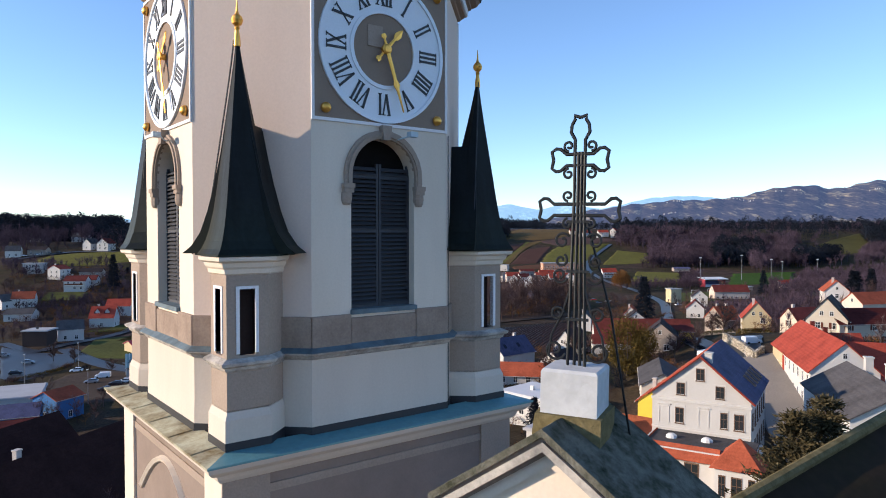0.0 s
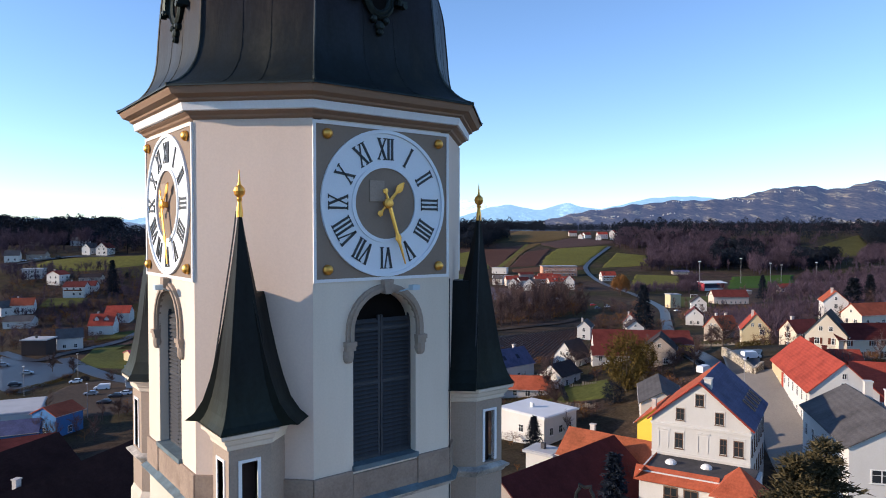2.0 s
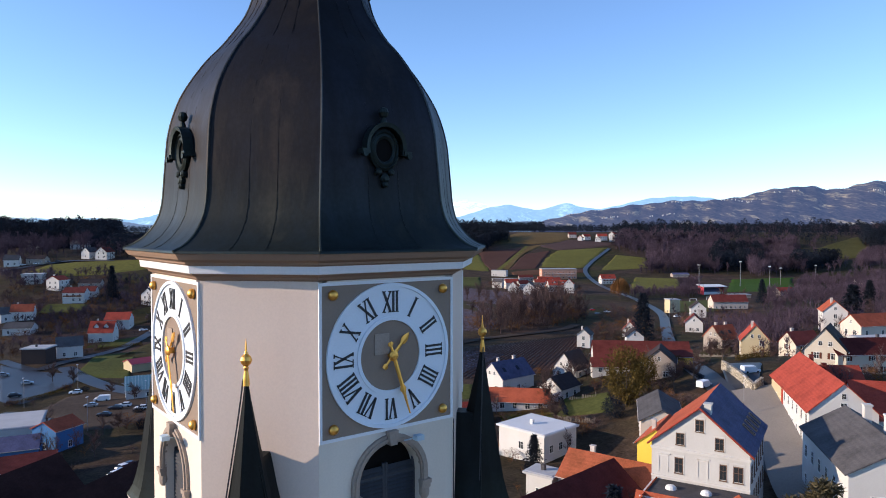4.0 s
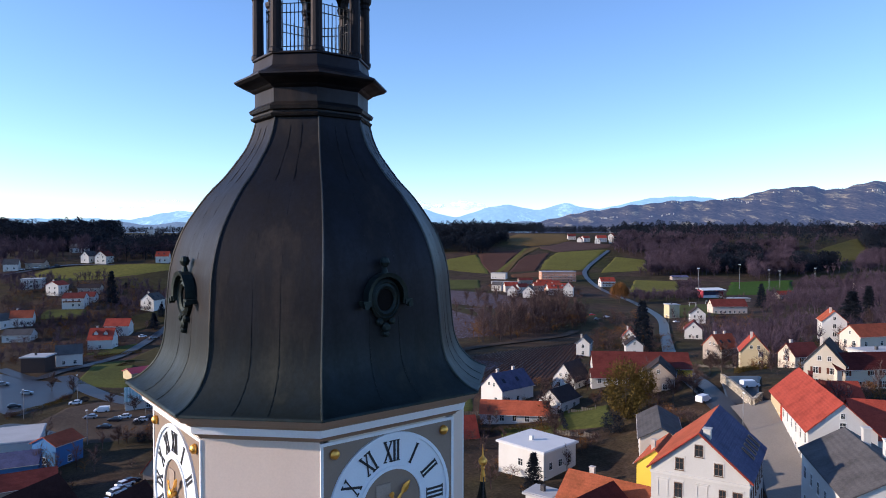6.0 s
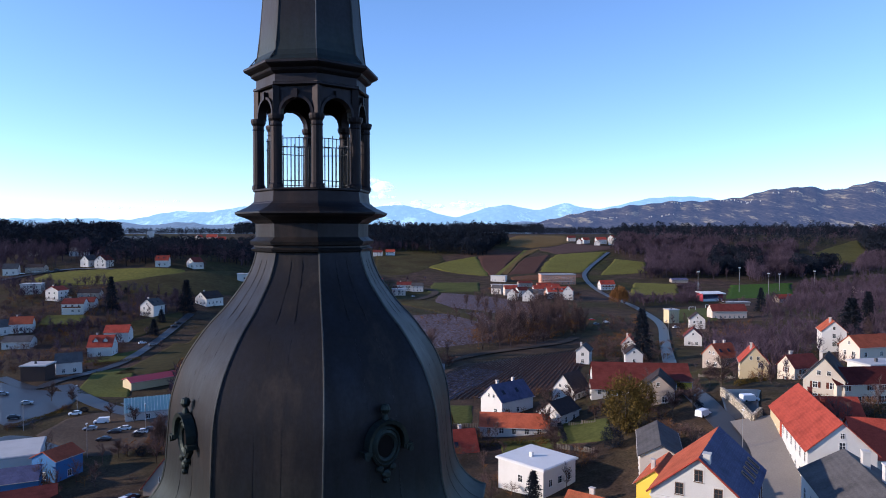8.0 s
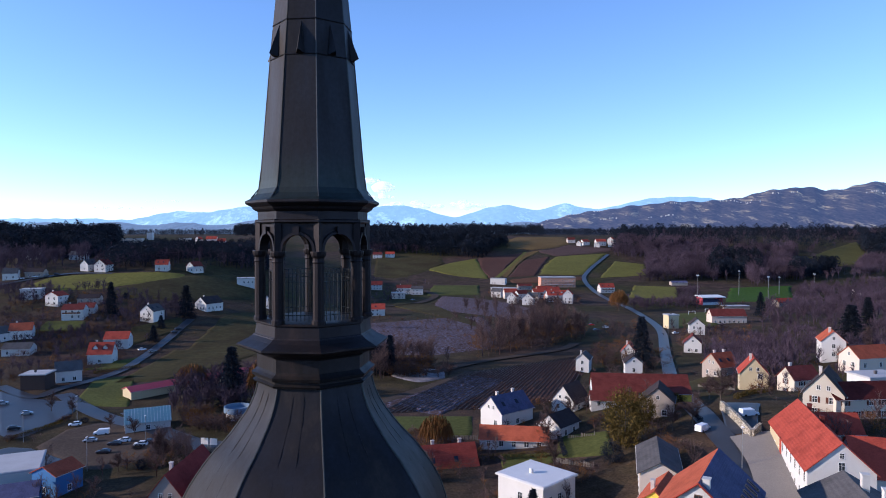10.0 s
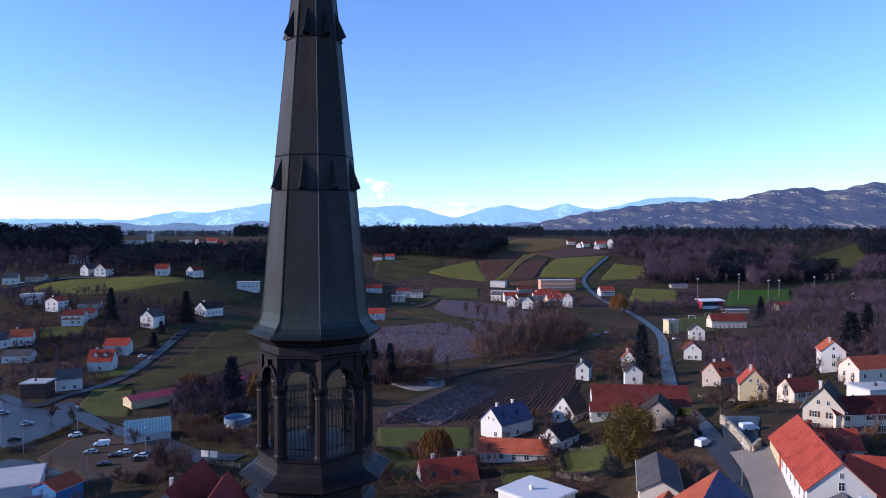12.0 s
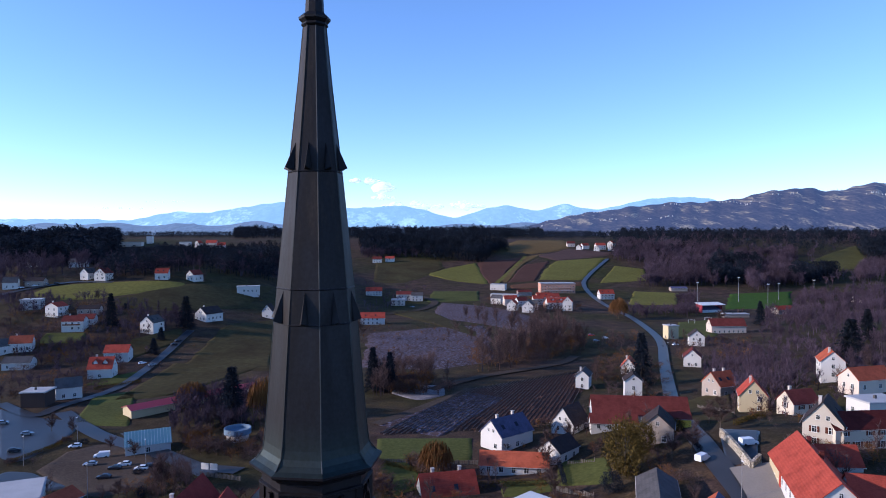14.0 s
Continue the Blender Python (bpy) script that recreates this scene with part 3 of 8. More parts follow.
WX0, WX1, WZ0, WZ1 = -2.385, -2.155, -1.74, -0.80
for swap in (False, True):
    bm = bmesh.new()
    pierced(bm, -2.57 if not swap else -2.50, -1.95, -1.80, -0.58, WX0, WX1, WZ0, WZ1, -2.57, -2.50)
    if swap:
        for v in bm.verts:
            v.co.x, v.co.y = v.co.y, v.co.x
    part("wall", bm, TAUPE, turret, "taupe plaster wall")
bm = bmesh.new()
loft(bm, [[(-1.95, -2.57, z), (-1.60, -2.28, z), (-1.60, -2.2, z), (-1.98, -2.50, z)] for z in (-1.80, -0.58)])
part("flank", bm, TAUPE, turret)
bm = bmesh.new()
loft(bm, [[(-2.57, -1.95, z), (-2.50, -1.98, z), (-2.2, -1.60, z), (-2.28, -1.60, z)] for z in (-1.80, -0.58)])
part("flank", bm, TAUPE, turret)
bm = bmesh.new()
loft(bm, [[(-2.40, -2.40, z), (-1.9, -2.40, z), (-1.7, -2.2, z), (-1.7, -1.7, z), (-2.2, -1.7, z), (-2.40, -1.9, z)] for z in (-1.80, -0.58)])
part("interior", bm, BOARDS, turret, "dark brown boarding seen through the slits")
for swap in (False, True):
    bm = bmesh.new()
    for x0, x1, z0, z1 in ((WX0 - 0.05, WX0, WZ0 + 0.03, WZ1 + 0.04), (WX1, WX1 + 0.05, WZ0 + 0.03, WZ1 + 0.04), (WX0, WX1, WZ1, WZ1 + 0.04)):
        box(bm, x0, -2.585, z0, x1, -2.50, z1)
    if swap:
        for v in bm.verts:
            v.co.x, v.co.y = v.co.y, v.co.x
    part("window_surround", bm, WHITE, turret, "white window surround")
RP = [(0.0, -0.335), (0.0, -0.31), (0.10, -0.24), (0.20, -0.12), (0.30, 0.06), (0.40, 0.32), (0.48, 0.62), (0.56, 0.95), (0.64, 1.28), (0.73, 1.65), (0.82, 2.02), (0.91, 2.42), (0.972, 2.74)]
AX = (-2.27, -2.27)
bm = bmesh.new()
eave = [(-2.74, -2.74), (-1.72, -2.72), (-1.46, -2.42), (-1.55, -1.55), (-2.42, -1.46), (-2.72, -1.72)]
loft(bm, [[(AX[0] + (x - AX[0]) * (1 - f), AX[1] + (y - AX[1]) * (1 - f), z) for x, y in eave] for f, z in RP])
part("turret_roof", bm, COPPER_TURRET, turret, "pointed bell-cast roof of dark copper")
bm = bmesh.new()
diag = pose(0, 0, 0, 0, 0, 225)  # x points outwards over the turret
SADDLE = [(hw, z) for hw, z in ((0.86, -0.31), (0.72, -0.20), (0.58, 0.0), (0.47, 0.30), (0.36, 0.70), (0.27, 1.10), (0.19, 1.50), (0.17, 1.56))]
loft(bm, [[diag @ Vector(p) for p in ((2.62, -hw, z), (3.22, -hw, z), (3.22, hw, z), (2.62, hw, z))] for hw, z in SADDLE])
part("saddle_roof", bm, COPPER_TURRET, turret, "copper saddle joining the spire to the wall")
bm = bmesh.new()
lathe(bm, [(0.05, 2.66), (0.045, 2.76), (0.028, 2.88), (0.04, 2.92), (0.03, 2.94), (0.07, 2.98), (0.085, 3.03), (0.07, 3.08), (0.03, 3.12), (0.018, 3.16), (0.004, 3.34)], 14, *AX)
part("finial", bm, GOLD, turret, "gilded ball finial")
bm = bmesh.new()
tube(bm, [(AX[0] + (x - AX[0]) * (1 - f) - 0.03, AX[1] + (y - AX[1]) * (1 - f), z + 0.01) for f, z in RP for x, y in (eave[5],)], 0.012, 5)
part("lightning_wire", bm, BLACKPAINT, turret)
bpy.context.view_layer.update()
for k in (1, 2, 3):
    copy_thing(turret, TOWER @ pose(0, 0, 0, 0, 0, 90 * k))

# ---- tower clocks ----
clock = thing("tower_clock", TOWER, "white roman-numeral tower clock with gilded hands", "clock", "clocks of the tower")
CZ = 2.90
UP = pose(0, -W, CZ, 90)  # local z points out of the wall
bm = bmesh.new()
box(bm, -S + 0.04, -W - 0.012, CZ - 1.19, S - 0.04, -W + 0.01, CZ + 1.19)
part("field", bm, DIALBROWN, clock, "square taupe field")
bm = bmesh.new()
for a in (-1, 1):
    x0, x1 = sorted((a * (S - 0.002), a * (S - 0.05)))
    box(bm, x0, -W - 0.026, CZ - 1.22, x1, -W + 0.005, CZ + 1.215)
    z0, z1 = sorted((a * 1.168, a * 1.217))
    box(bm, -S + 0.05, -W - 0.026, CZ + z0, S - 0.05, -W + 0.005, CZ + z1)
part("border", bm, WHITE, clock, "white painted border")


def ring(r0, r1, h0, h1, n=64):
    bm = bmesh.new()
    rows = [[bm.verts.new(UP @ Vector((r * math.cos(math.tau * i / n), r * math.sin(math.tau * i / n), h))) for i in range(n)] for r, h in ((r0, h0), (r0, h1), (r1, h1), (r1, h0))]
    for a, b in zip(rows, rows[1:]):
        for i in range(n):
            bm.faces.new((a[i], a[(i + 1) % n], b[(i + 1) % n], b[i]))
    return bm


part("dial", ring(0.60, 1.13, 0.0, 0.022), DIAL, clock, "white dial ring")
part("outer_rim", ring(1.11, 1.165, 0.0, 0.05), DIAL, clock, "raised white rim")
part("inner_rim", ring(0.565, 0.625, 0.0, 0.04), DIAL, clock, "raised white rim")


def stroke(bm, x0, z0, x1, z1, w, turn):
    """One bar of a numeral, in the dial's plane."""
    d = Vector((x1 - x0, z1 - z0))
    n = Vector((-d.y, d.x)).normalized() * w / 2
    low = [Vector((x0, z0)) - n, Vector((x1, z1)) - n, Vector((x1, z1)) + n, Vector((x0, z0)) + n]
    v = [bm.verts.new(UP @ turn @ Vector((p.x, p.y, h))) for h in (0.018, 0.036) for p in low]
    for f in ((0, 3, 2, 1), (4, 5, 6, 7), (0, 1, 5, 4), (1, 2, 6, 5), (2, 3, 7, 6), (3, 0, 4, 7)):
        bm.faces.new([v[i] for i in f])


for hour, text in enumerate(("XII", "I", "II", "III", "IIII", "V", "VI", "VII", "VIII", "IX", "X", "XI")):
    bm = bmesh.new()
    turn = pose(0, 0, 0, 0, 0, -30 * hour)
    r0, r1 = 0.70, 1.03
    wide = {"I": 0.072, "V": 0.16, "X": 0.17}
    x = -sum(wide[c] for c in text) / 2
    for c in text:
        w = wide[c]
        if c == "I":
            stroke(bm, x + w / 2, r0, x + w / 2, r1, 0.036, turn)
        elif c == "V":
            stroke(bm, x + 0.02, r1, x + w / 2, r0, 0.038, turn)
            stroke(bm, x + w - 0.02, r1, x + w / 2, r0, 0.02, turn)
        else:
            stroke(bm, x + 0.02, r1, x + w - 0.02, r0, 0.038, turn)
            stroke(bm, x + 0.02, r0, x + w - 0.02, r1, 0.02, turn)
        for xx in ((x + w / 2,) if c == "I" else (x + 0.03, x + w - 0.03)):
            for z in (r0, r1):
                if not (c == "V" and z == r0):
                    stroke(bm, xx - 0.032, z, xx + 0.032, z, 0.014, turn)
        x += w
    part("numeral", bm, BLACKPAINT, clock, "black numeral " + text)
bm = bmesh.new()
box(bm, -0.30, -W - 0.03, CZ + 0.03, -0.03, -W, CZ + 0.36)
part("hatch", bm, TAUPE, clock, "grey inspection hatch")
for name, angle, rows, tail in (("hour_hand", -42, ((0.05, 0.03), (0.24, 0.022), (0.28, 0.05), (0.34, 0.06), (0.40, 0.04), (0.46, 0.01)), -0.26), ("minute_hand", -162, ((0.05, 0.035), (0.5, 0.03), (0.58, 0.06), (0.64, 0.035), (0.68, 0.024), (1.02, 0.010)), -0.24)):
    bm = bmesh.new()
    turn = pose(0, 0, 0, 0, 0, angle)
    h = 0.09 if name == "hour_hand" else 0.115
    loft(bm, [[UP @ turn @ Vector((sx * w, r, h + hh)) for sx, hh in ((-1, -0.006), (1, -0.006), (1, 0.006), (0, 0.014), (-1, 0.006))] for r, w in ((tail, 0.035), (tail * 0.8, 0.05), (tail * 0.65, 0.018)) + rows])
    part(name, bm, GOLD, clock, "gilded hand")
bm = bmesh.new()
lathe(bm, [(0.05, 0.0), (0.05, 0.08), (0.085, 0.09), (0.085, 0.12), (0.05, 0.14), (0.0, 0.145)], 16, m=UP)
part("hub", bm, GOLD, clock)
for sx in (-1, 1):
    for sz in (-1, 1):
        bm = bmesh.new()
        lathe(bm, [(0.06, 0.0), (0.082, 0.02), (0.075, 0.06), (0.045, 0.09), (0.0, 0.10)], 14, m=UP @ pose(sx * 1.05, sz * 1.025, 0.01))
        part("stud", bm, GOLD, clock, "gilded boss", smooth=True)
bpy.context.view_layer.update()
for k in (1, 2, 3):
    copy_thing(clock, TOWER @ pose(0, 0, 0, 0, 0, 90 * k))


# ---- land ----
def step(a):
    a = min(max(a, 0.0), 1.0)
    return a * a * (3 - 2 * a)


def ground_z(x, y):
    """The lie of the land: a church hill, a slope to the east, a valley, rising fields and woods beyond."""
    z = -2.0 - 5.0 * step((y - 200) / 200) - 2.5 * step((-x - 20) / 60) * (1 - step((y - 215) / 90))
    z += 10.5 * step((x - 8) / 52) * math.exp(-((y - 112) / 42) ** 2) + 8.5 * math.exp(-((x - 100) ** 2 + (y - 168) ** 2) / 26 ** 2)
    z += 7.0 * math.exp(-((x - 12) ** 2 + (y - 30) ** 2) / 48 ** 2)
    z += 27.0 * step((y - 205) / 210) * step((-x - 40) / 115) * (1 - step((y - 440) / 300))
    z += 37.0 * step((y - 450) / 450) * step((y + 200) / 200)
    z += 14.0 * step((x - 120) / 160) * step((y - 120) / 120) * (1 - step((y - 260) / 120))
    return z

def grass_material():
    m, nt, b = shader("winter_grass", 0.95)
    n1 = node(nt, "ShaderNodeTexNoise", Scale=0.012, Detail=6.0, Roughness=0.6)
    n2 = node(nt, "ShaderNodeTexNoise", Scale=0.15, Detail=5.0, Roughness=0.7)
    n3 = node(nt, "ShaderNodeTexNoise", Scale=2.5, Detail=3.0)
    v = coords(nt)
    for n in (n1, n2, n3):
        nt.links.new(v, n.inputs["Vector"])
    a = ramp(nt, n1.outputs[0], [(0.34, (0.034, 0.035, 0.012)), (0.47, (0.044, 0.036, 0.020)), (0.6, (0.060, 0.040, 0.034)), (0.75, (0.036, 0.037, 0.014))])
    c = ramp(nt, n2.outputs[0], [(0.3, (0.35, 0.32, 0.3)), (0.52, (1, 1, 1)), (0.72, (1.7, 1.5, 1.1))])
    d = ramp(nt, n3.outputs[0], [(0.32, (0.45, 0.45, 0.45)), (0.68, (1.6, 1.55, 1.5))])
    k = mixed(nt, 0.8, a, c, "MULTIPLY")
    k = mixed(nt, 0.6, k, d, "MULTIPLY")
    nt.links.new(k, b.inputs["Base Color"])
    bumped(nt, b, n2.outputs[0], 0.5, 0.4)
    return m


GRASS = grass_material()


def frosted(name):
    """Brown tilth with clumps of lavender-white frost on it."""
    m, nt, b = shader(name, 0.95)
    n1 = node(nt, "ShaderNodeTexNoise", Scale=0.05, Detail=4.0, Roughness=0.6)
    n2 = node(nt, "ShaderNodeTexNoise", Scale=0.9, Detail=5.0, Roughness=0.75)
    v = coords(nt)
    for n in (n1, n2):
        nt.links.new(v, n.inputs["Vector"])
    earth = ramp(nt, n1.outputs[0], [(0.3, (0.045, 0.030, 0.028)), (0.7, (0.085, 0.058, 0.058))])
    c = mixed(nt, ramp(nt, n2.outputs[0], [(0.48, (0, 0, 0)), (0.62, (1, 1, 1))]), earth, (0.16, 0.15, 0.20))
    nt.links.new(c, b.inputs["Base Color"])
    bumped(nt, b, n2.outputs[0], 0.5, 0.3)
    return m


GREEN = weathered("green_meadow", (0.13, 0.122, 0.028), 0.95, 0.03, 0.6, (0.7, 0.7, 0.7), 0.7, 0.3)
TURF = weathered("pitch_turf", (0.045, 0.085, 0.012), 0.95, 0.03, 0.6, (0.8, 0.8, 0.8), 0.5, 0.2)
LAWN = weathered("garden_lawn", (0.080, 0.088, 0.024), 0.95, 0.08, 1.2, (0.6, 0.55, 0.6), 0.8, 0.3)
OLIVE = weathered("olive_meadow", (0.058, 0.050, 0.020), 0.95, 0.05, 0.5, (0.55, 0.45, 0.5), 0.9, 0.3)
MEADOW2 = weathered("pale_meadow", (0.085, 0.078, 0.022), 0.95, 0.03, 0.5, (0.7, 0.65, 0.6), 0.8, 0.3)
SOIL = weathered("brown_soil", (0.085, 0.044, 0.032), 0.95, 0.03, 0.8, (0.7, 0.65, 0.65), 0.7, 0.4)
REDSOIL = weathered("red_earth", (0.12, 0.06, 0.034), 0.95, 0.03, 0.8, (0.7, 0.65, 0.65), 0.7, 0.4)
MAUVE = weathered("mauve_tilth", (0.085, 0.054, 0.046), 0.95, 0.03, 0.8, (0.75, 0.7, 0.7), 0.6, 0.4)
FALLOW = weathered("fallow_field", (0.13, 0.088, 0.034), 0.95, 0.02, 0.6, (0.7, 0.65, 0.6), 0.8, 0.3)
FROST = frosted("frosted_field")
ASPHALT = weathered("asphalt", (0.036, 0.037, 0.043), 0.42, 0.15, 5.0, (0.7, 0.7, 0.7), 0.7, 0.15)
GRAVEL = weathered("brown_gravel", (0.072, 0.056, 0.045), 0.95, 0.08, 2.0, (0.65, 0.62, 0.6), 0.8, 0.3)
ASPHALT.node_tree.nodes["Principled BSDF"].inputs["Specular IOR Level"].default_value = 0.22
PALEROAD = weathered("pale_street", (0.24, 0.215, 0.19), 0.85, 0.2, 5.0, (0.75, 0.75, 0.75), 0.5, 0.2)
ICE = weathered("reed_and_ice", (0.26, 0.24, 0.25), 0.8, 0.12, 1.0, (0.35, 0.3, 0.27), 0.9, 0.3)

verts, faces = [], []
RINGS = [0.0] + [4.0 * (5400 / 4.0) ** (i / 150) for i in range(151)]
SPOKES = 240
for r in RINGS[1:]:
    for k in range(SPOKES):
        x, y = r * math.sin(math.tau * k / SPOKES), r * math.cos(math.tau * k / SPOKES)
        verts.append((x, y, ground_z(x, y) - max(0.0, r - 1200) * 0.004))
for i in range(len(RINGS) - 2):
    for k in range(SPOKES):
        j = (k + 1) % SPOKES
        faces.append((i * SPOKES + k, i * SPOKES + j, (i + 1) * SPOKES + j, (i + 1) * SPOKES + k))
verts.append((0, 0, ground_z(0, 0)))
for k in range(SPOKES):
    faces.append((len(verts) - 1, (k + 1) % SPOKES, k))
me = bpy.data.meshes.new("ground")
me.from_pydata(verts, [], faces)
me.materials.append(GRASS)
for p in me.polygons:
    p.use_smooth = True
tagged(new("ground", me), "winter-brown grass land with hedges and meadows", "ground", kind="structure")


def drape(x, y, lift):
    return (x, y, ground_z(x, y) + lift + 0.0006 * math.hypot(x, y))


PLOTS = []


def field(name, outline, mat, label, lift=0.10, n=18, kind="structure", category="field"):
    """A piece of land cover that follows the ground; outline: one long edge, then the other one back."""
    half = len(outline) // 2
    one, two = smooth_line(outline[:half], n), smooth_line(outline[half:][::-1], n)
    ragged = 0.02 * (one[0] - two[-1]).length
    bm = bmesh.new()
    rows = []
    for i in range(n + 1):
        row = []
        for j in range(n + 1):
            s = one[j].lerp(two[j], i / n)
            if i in (0, n) or j in (0, n):
                s = s + Vector((noise.fractal(Vector((s.x * 0.09, s.y * 0.09, 3.3)), 1.0, 2.0, 3), noise.fractal(Vector((s.x * 0.09, s.y * 0.09, 8.8)), 1.0, 2.0, 3))) * ragged
            edge = i in (0, n) or j in (0, n)
            row.append(bm.verts.new(drape(s.x, s.y, lift if not edge else -0.06 - 0.0007 * s.length)))
        rows.append(row)
    for i in range(n):
        for j in range(n):
            bm.faces.new((rows[i][j], rows[i][j + 1], rows[i + 1][j + 1], rows[i + 1][j]))
    if name not in ("brush_field", "reed_pond"):
        PLOTS.append(one + two[::-1])
    return tagged(link(name, bm, mat, True), label, category, kind=kind)


def lane(name, pts, width, mat, label, lift=0.16, category="road"):
    """A strip along a smooth line of points on the ground."""
    pts = [Vector(p) for p in pts]
    fine = []
    for i in range(len(pts) - 1):
        p0, p1, p2, p3 = pts[max(i - 1, 0)], pts[i], pts[i + 1], pts[min(i + 2, len(pts) - 1)]
        for k in range(8):
            t = k / 8
            fine.append(0.5 * ((2 * p1) + (p2 - p0) * t + (2 * p0 - 5 * p1 + 4 * p2 - p3) * t * t + (3 * p1 - p0 - 3 * p2 + p3) * t ** 3))
    fine.append(pts[-1])
    bm = bmesh.new()
    rows = []
    for i, p in enumerate(fine):
        d = (fine[min(i + 1, len(fine) - 1)] - fine[max(i - 1, 0)]).normalized()
        n = Vector((-d.y, d.x)) * width / 2
        rows.append([bm.verts.new(drape(q.x, q.y, lift)) for q in (p - n, p - n * 0.33, p + n * 0.33, p + n)])
    for a, b in zip(rows, rows[1:]):
        for k in range(3):
            bm.faces.new((a[k], a[k + 1], b[k + 1], b[k]))
    return tagged(link(name, bm, mat, True), label, category, kind="structure")


field("vineyard_ground", ((-14, 149), (28, 156), (49, 220), (8, 191)), SOIL, "brown soil of the vineyard", category="field", lift=0.10)
field("frosted_strip", ((-16, 157), (-0, 147), (18, 183), (7, 191)), FROST, "frosted edge of the vineyard", category="field", lift=0.12)
field("meadow", ((-11, 604), (12, 573), (40, 556), (35, 669), (11, 644), (-10, 609)), GREEN, "green meadow on the slope", category="field", lift=0.14)
field("meadow", ((84, 581), (98, 639), (115, 679), (170, 699), (145, 639), (119, 576)), GREEN, "green field on the slope", category="field", lift=0.16)
field("meadow", ((130, 562), (174, 575), (189, 634), (166, 654)), GREEN, "green meadow beside the lane", category="field", lift=0.10)
field("ploughed_field", ((41, 559), (35, 609), (37, 669), (86, 704), (63, 629), (50, 570)), SOIL, "brown ploughed field on the slope", category="field", lift=0.12)
field("ploughed_field", ((56, 567), (67, 614), (79, 654), (109, 679), (94, 629), (80, 573)), SOIL, "brown ploughed field on the slope", category="field", lift=0.14)
field("stubble_field", ((50, 570), (64, 629), (87, 704), (109, 724), (78, 654), (56, 567)), FALLOW, "pale stubble strip between the fields", category="field", lift=0.16)
field("stubble_field", ((70, 734), (80, 810), (96, 860), (156, 859), (142, 764), (99, 724)), FALLOW, "pale stubble field on the hill", category="field", lift=0.10)
field("ploughed_field", ((97, 714), (114, 724), (141, 759), (190, 729), (163, 704), (115, 679)), MAUVE, "mauve-brown ploughed band on the hill", category="field", lift=0.12)
field("ploughed_field", ((55, 551), (79, 565), (117, 567), (114, 551), (80, 540), (55, 535)), REDSOIL, "red-brown strip of bare earth", category="field", lift=0.14)
field("meadow", ((-90, 166), (-75, 164), (-90, 202), (-99, 195)), LAWN, "green meadow beside the road", category="field", lift=0.16)
field("meadow", ((-198, 329), (-166, 320), (-130, 351), (-135, 364), (-184, 355), (-198, 343)), GREEN, "sunlit meadow below the wood", category="field", lift=0.10)
field("meadow", ((-148, 307), (-116, 314), (-99, 341), (-101, 422), (-133, 362), (-152, 324)), OLIVE, "olive-brown meadow below the wood", category="field", lift=0.12)
field("meadow", ((-88, 222), (-56, 227), (-80, 333), (-95, 302)), OLIVE, "olive-brown sloping meadow", category="field", lift=0.14)
field("meadow", ((-91, 186), (-78, 195), (-59, 237), (-94, 241)), OLIVE, "olive-brown sloping meadow", category="field", lift=0.16)
field("lawn", ((-13, 132), (6, 132), (7, 147), (-14, 147)), LAWN, "green garden lawn", category="lawn", lift=0.10)
field("lawn", ((19, 115), (28, 110), (30, 123), (22, 127)), LAWN, "green garden lawn", category="lawn", lift=0.12)
field("lawn", ((47, 131), (55, 127), (77, 182), (60, 168)), OLIVE, "grass bank beside the road", category="lawn", lift=0.14)
field("lawn", ((-8, 114), (-2, 119), (-7, 132), (-13, 131)), LAWN, "green garden lawn", category="lawn", lift=0.16)
field("lawn", ((-109, 208), (-98, 210), (-100, 229), (-109, 216)), LAWN, "green garden lawn", category="lawn", lift=0.10)
field("lawn", ((-153, 258), (-135, 260), (-141, 272), (-156, 271)), LAWN, "green garden lawn", category="lawn", lift=0.12)
field("lawn", ((-111, 239), (-101, 272), (-109, 287), (-121, 267)), OLIVE, "olive grass slope", category="lawn", lift=0.14)
field("lawn", ((10, 113), (19, 113), (20, 118), (10, 121)), LAWN, "green garden lawn", category="lawn", lift=0.16)
field("lawn", ((87, 182), (104, 194), (137, 255), (113, 231)), OLIVE, "olive grass on the hillside", category="lawn", lift=0.10)
field("sports_pitch", ((178, 426), (224, 436), (270, 526), (216, 512)), TURF, "green sports pitch", category="sports pitch", lift=0.12)
field("meadow", ((123, 452), (157, 452), (180, 517), (148, 526)), GREEN, "olive-green meadow by the wood", category="field", lift=0.14)
field("meadow", ((100, 294), (123, 304), (152, 379), (127, 366)), LAWN, "grass by the houses", category="field", lift=0.16)
field("meadow", ((362, 673), (360, 623), (413, 653), (481, 793), (451, 763), (401, 713)), MEADOW2, "pale green meadow between the woods", category="field", lift=0.10)
field("brush_field", ((-26, 224), (-4, 219), (19, 234), (23, 354), (-6, 341), (-34, 317)), FROST, "frosted scrubby field", category="field", lift=0.12)
field("brush_field", ((-6, 388), (23, 354), (54, 295), (64, 354), (36, 437), (0, 469)), FROST, "frosted scrub along the stream", category="field", lift=0.14)
field("meadow", ((-30, 407), (-6, 362), (17, 295), (18, 317), (-3, 407), (-28, 427)), OLIVE, "olive bank by the houses", category="field", lift=0.16)
field("meadow", ((-10, 469), (27, 475), (30, 526), (-6, 526)), LAWN, "green meadow beside the lane", category="field", lift=0.10)
field("meadow", ((-56, 562), (-28, 567), (5, 639), (0, 679), (-46, 705), (-64, 680)), OLIVE, "olive meadow on the far slope", category="field", lift=0.12)
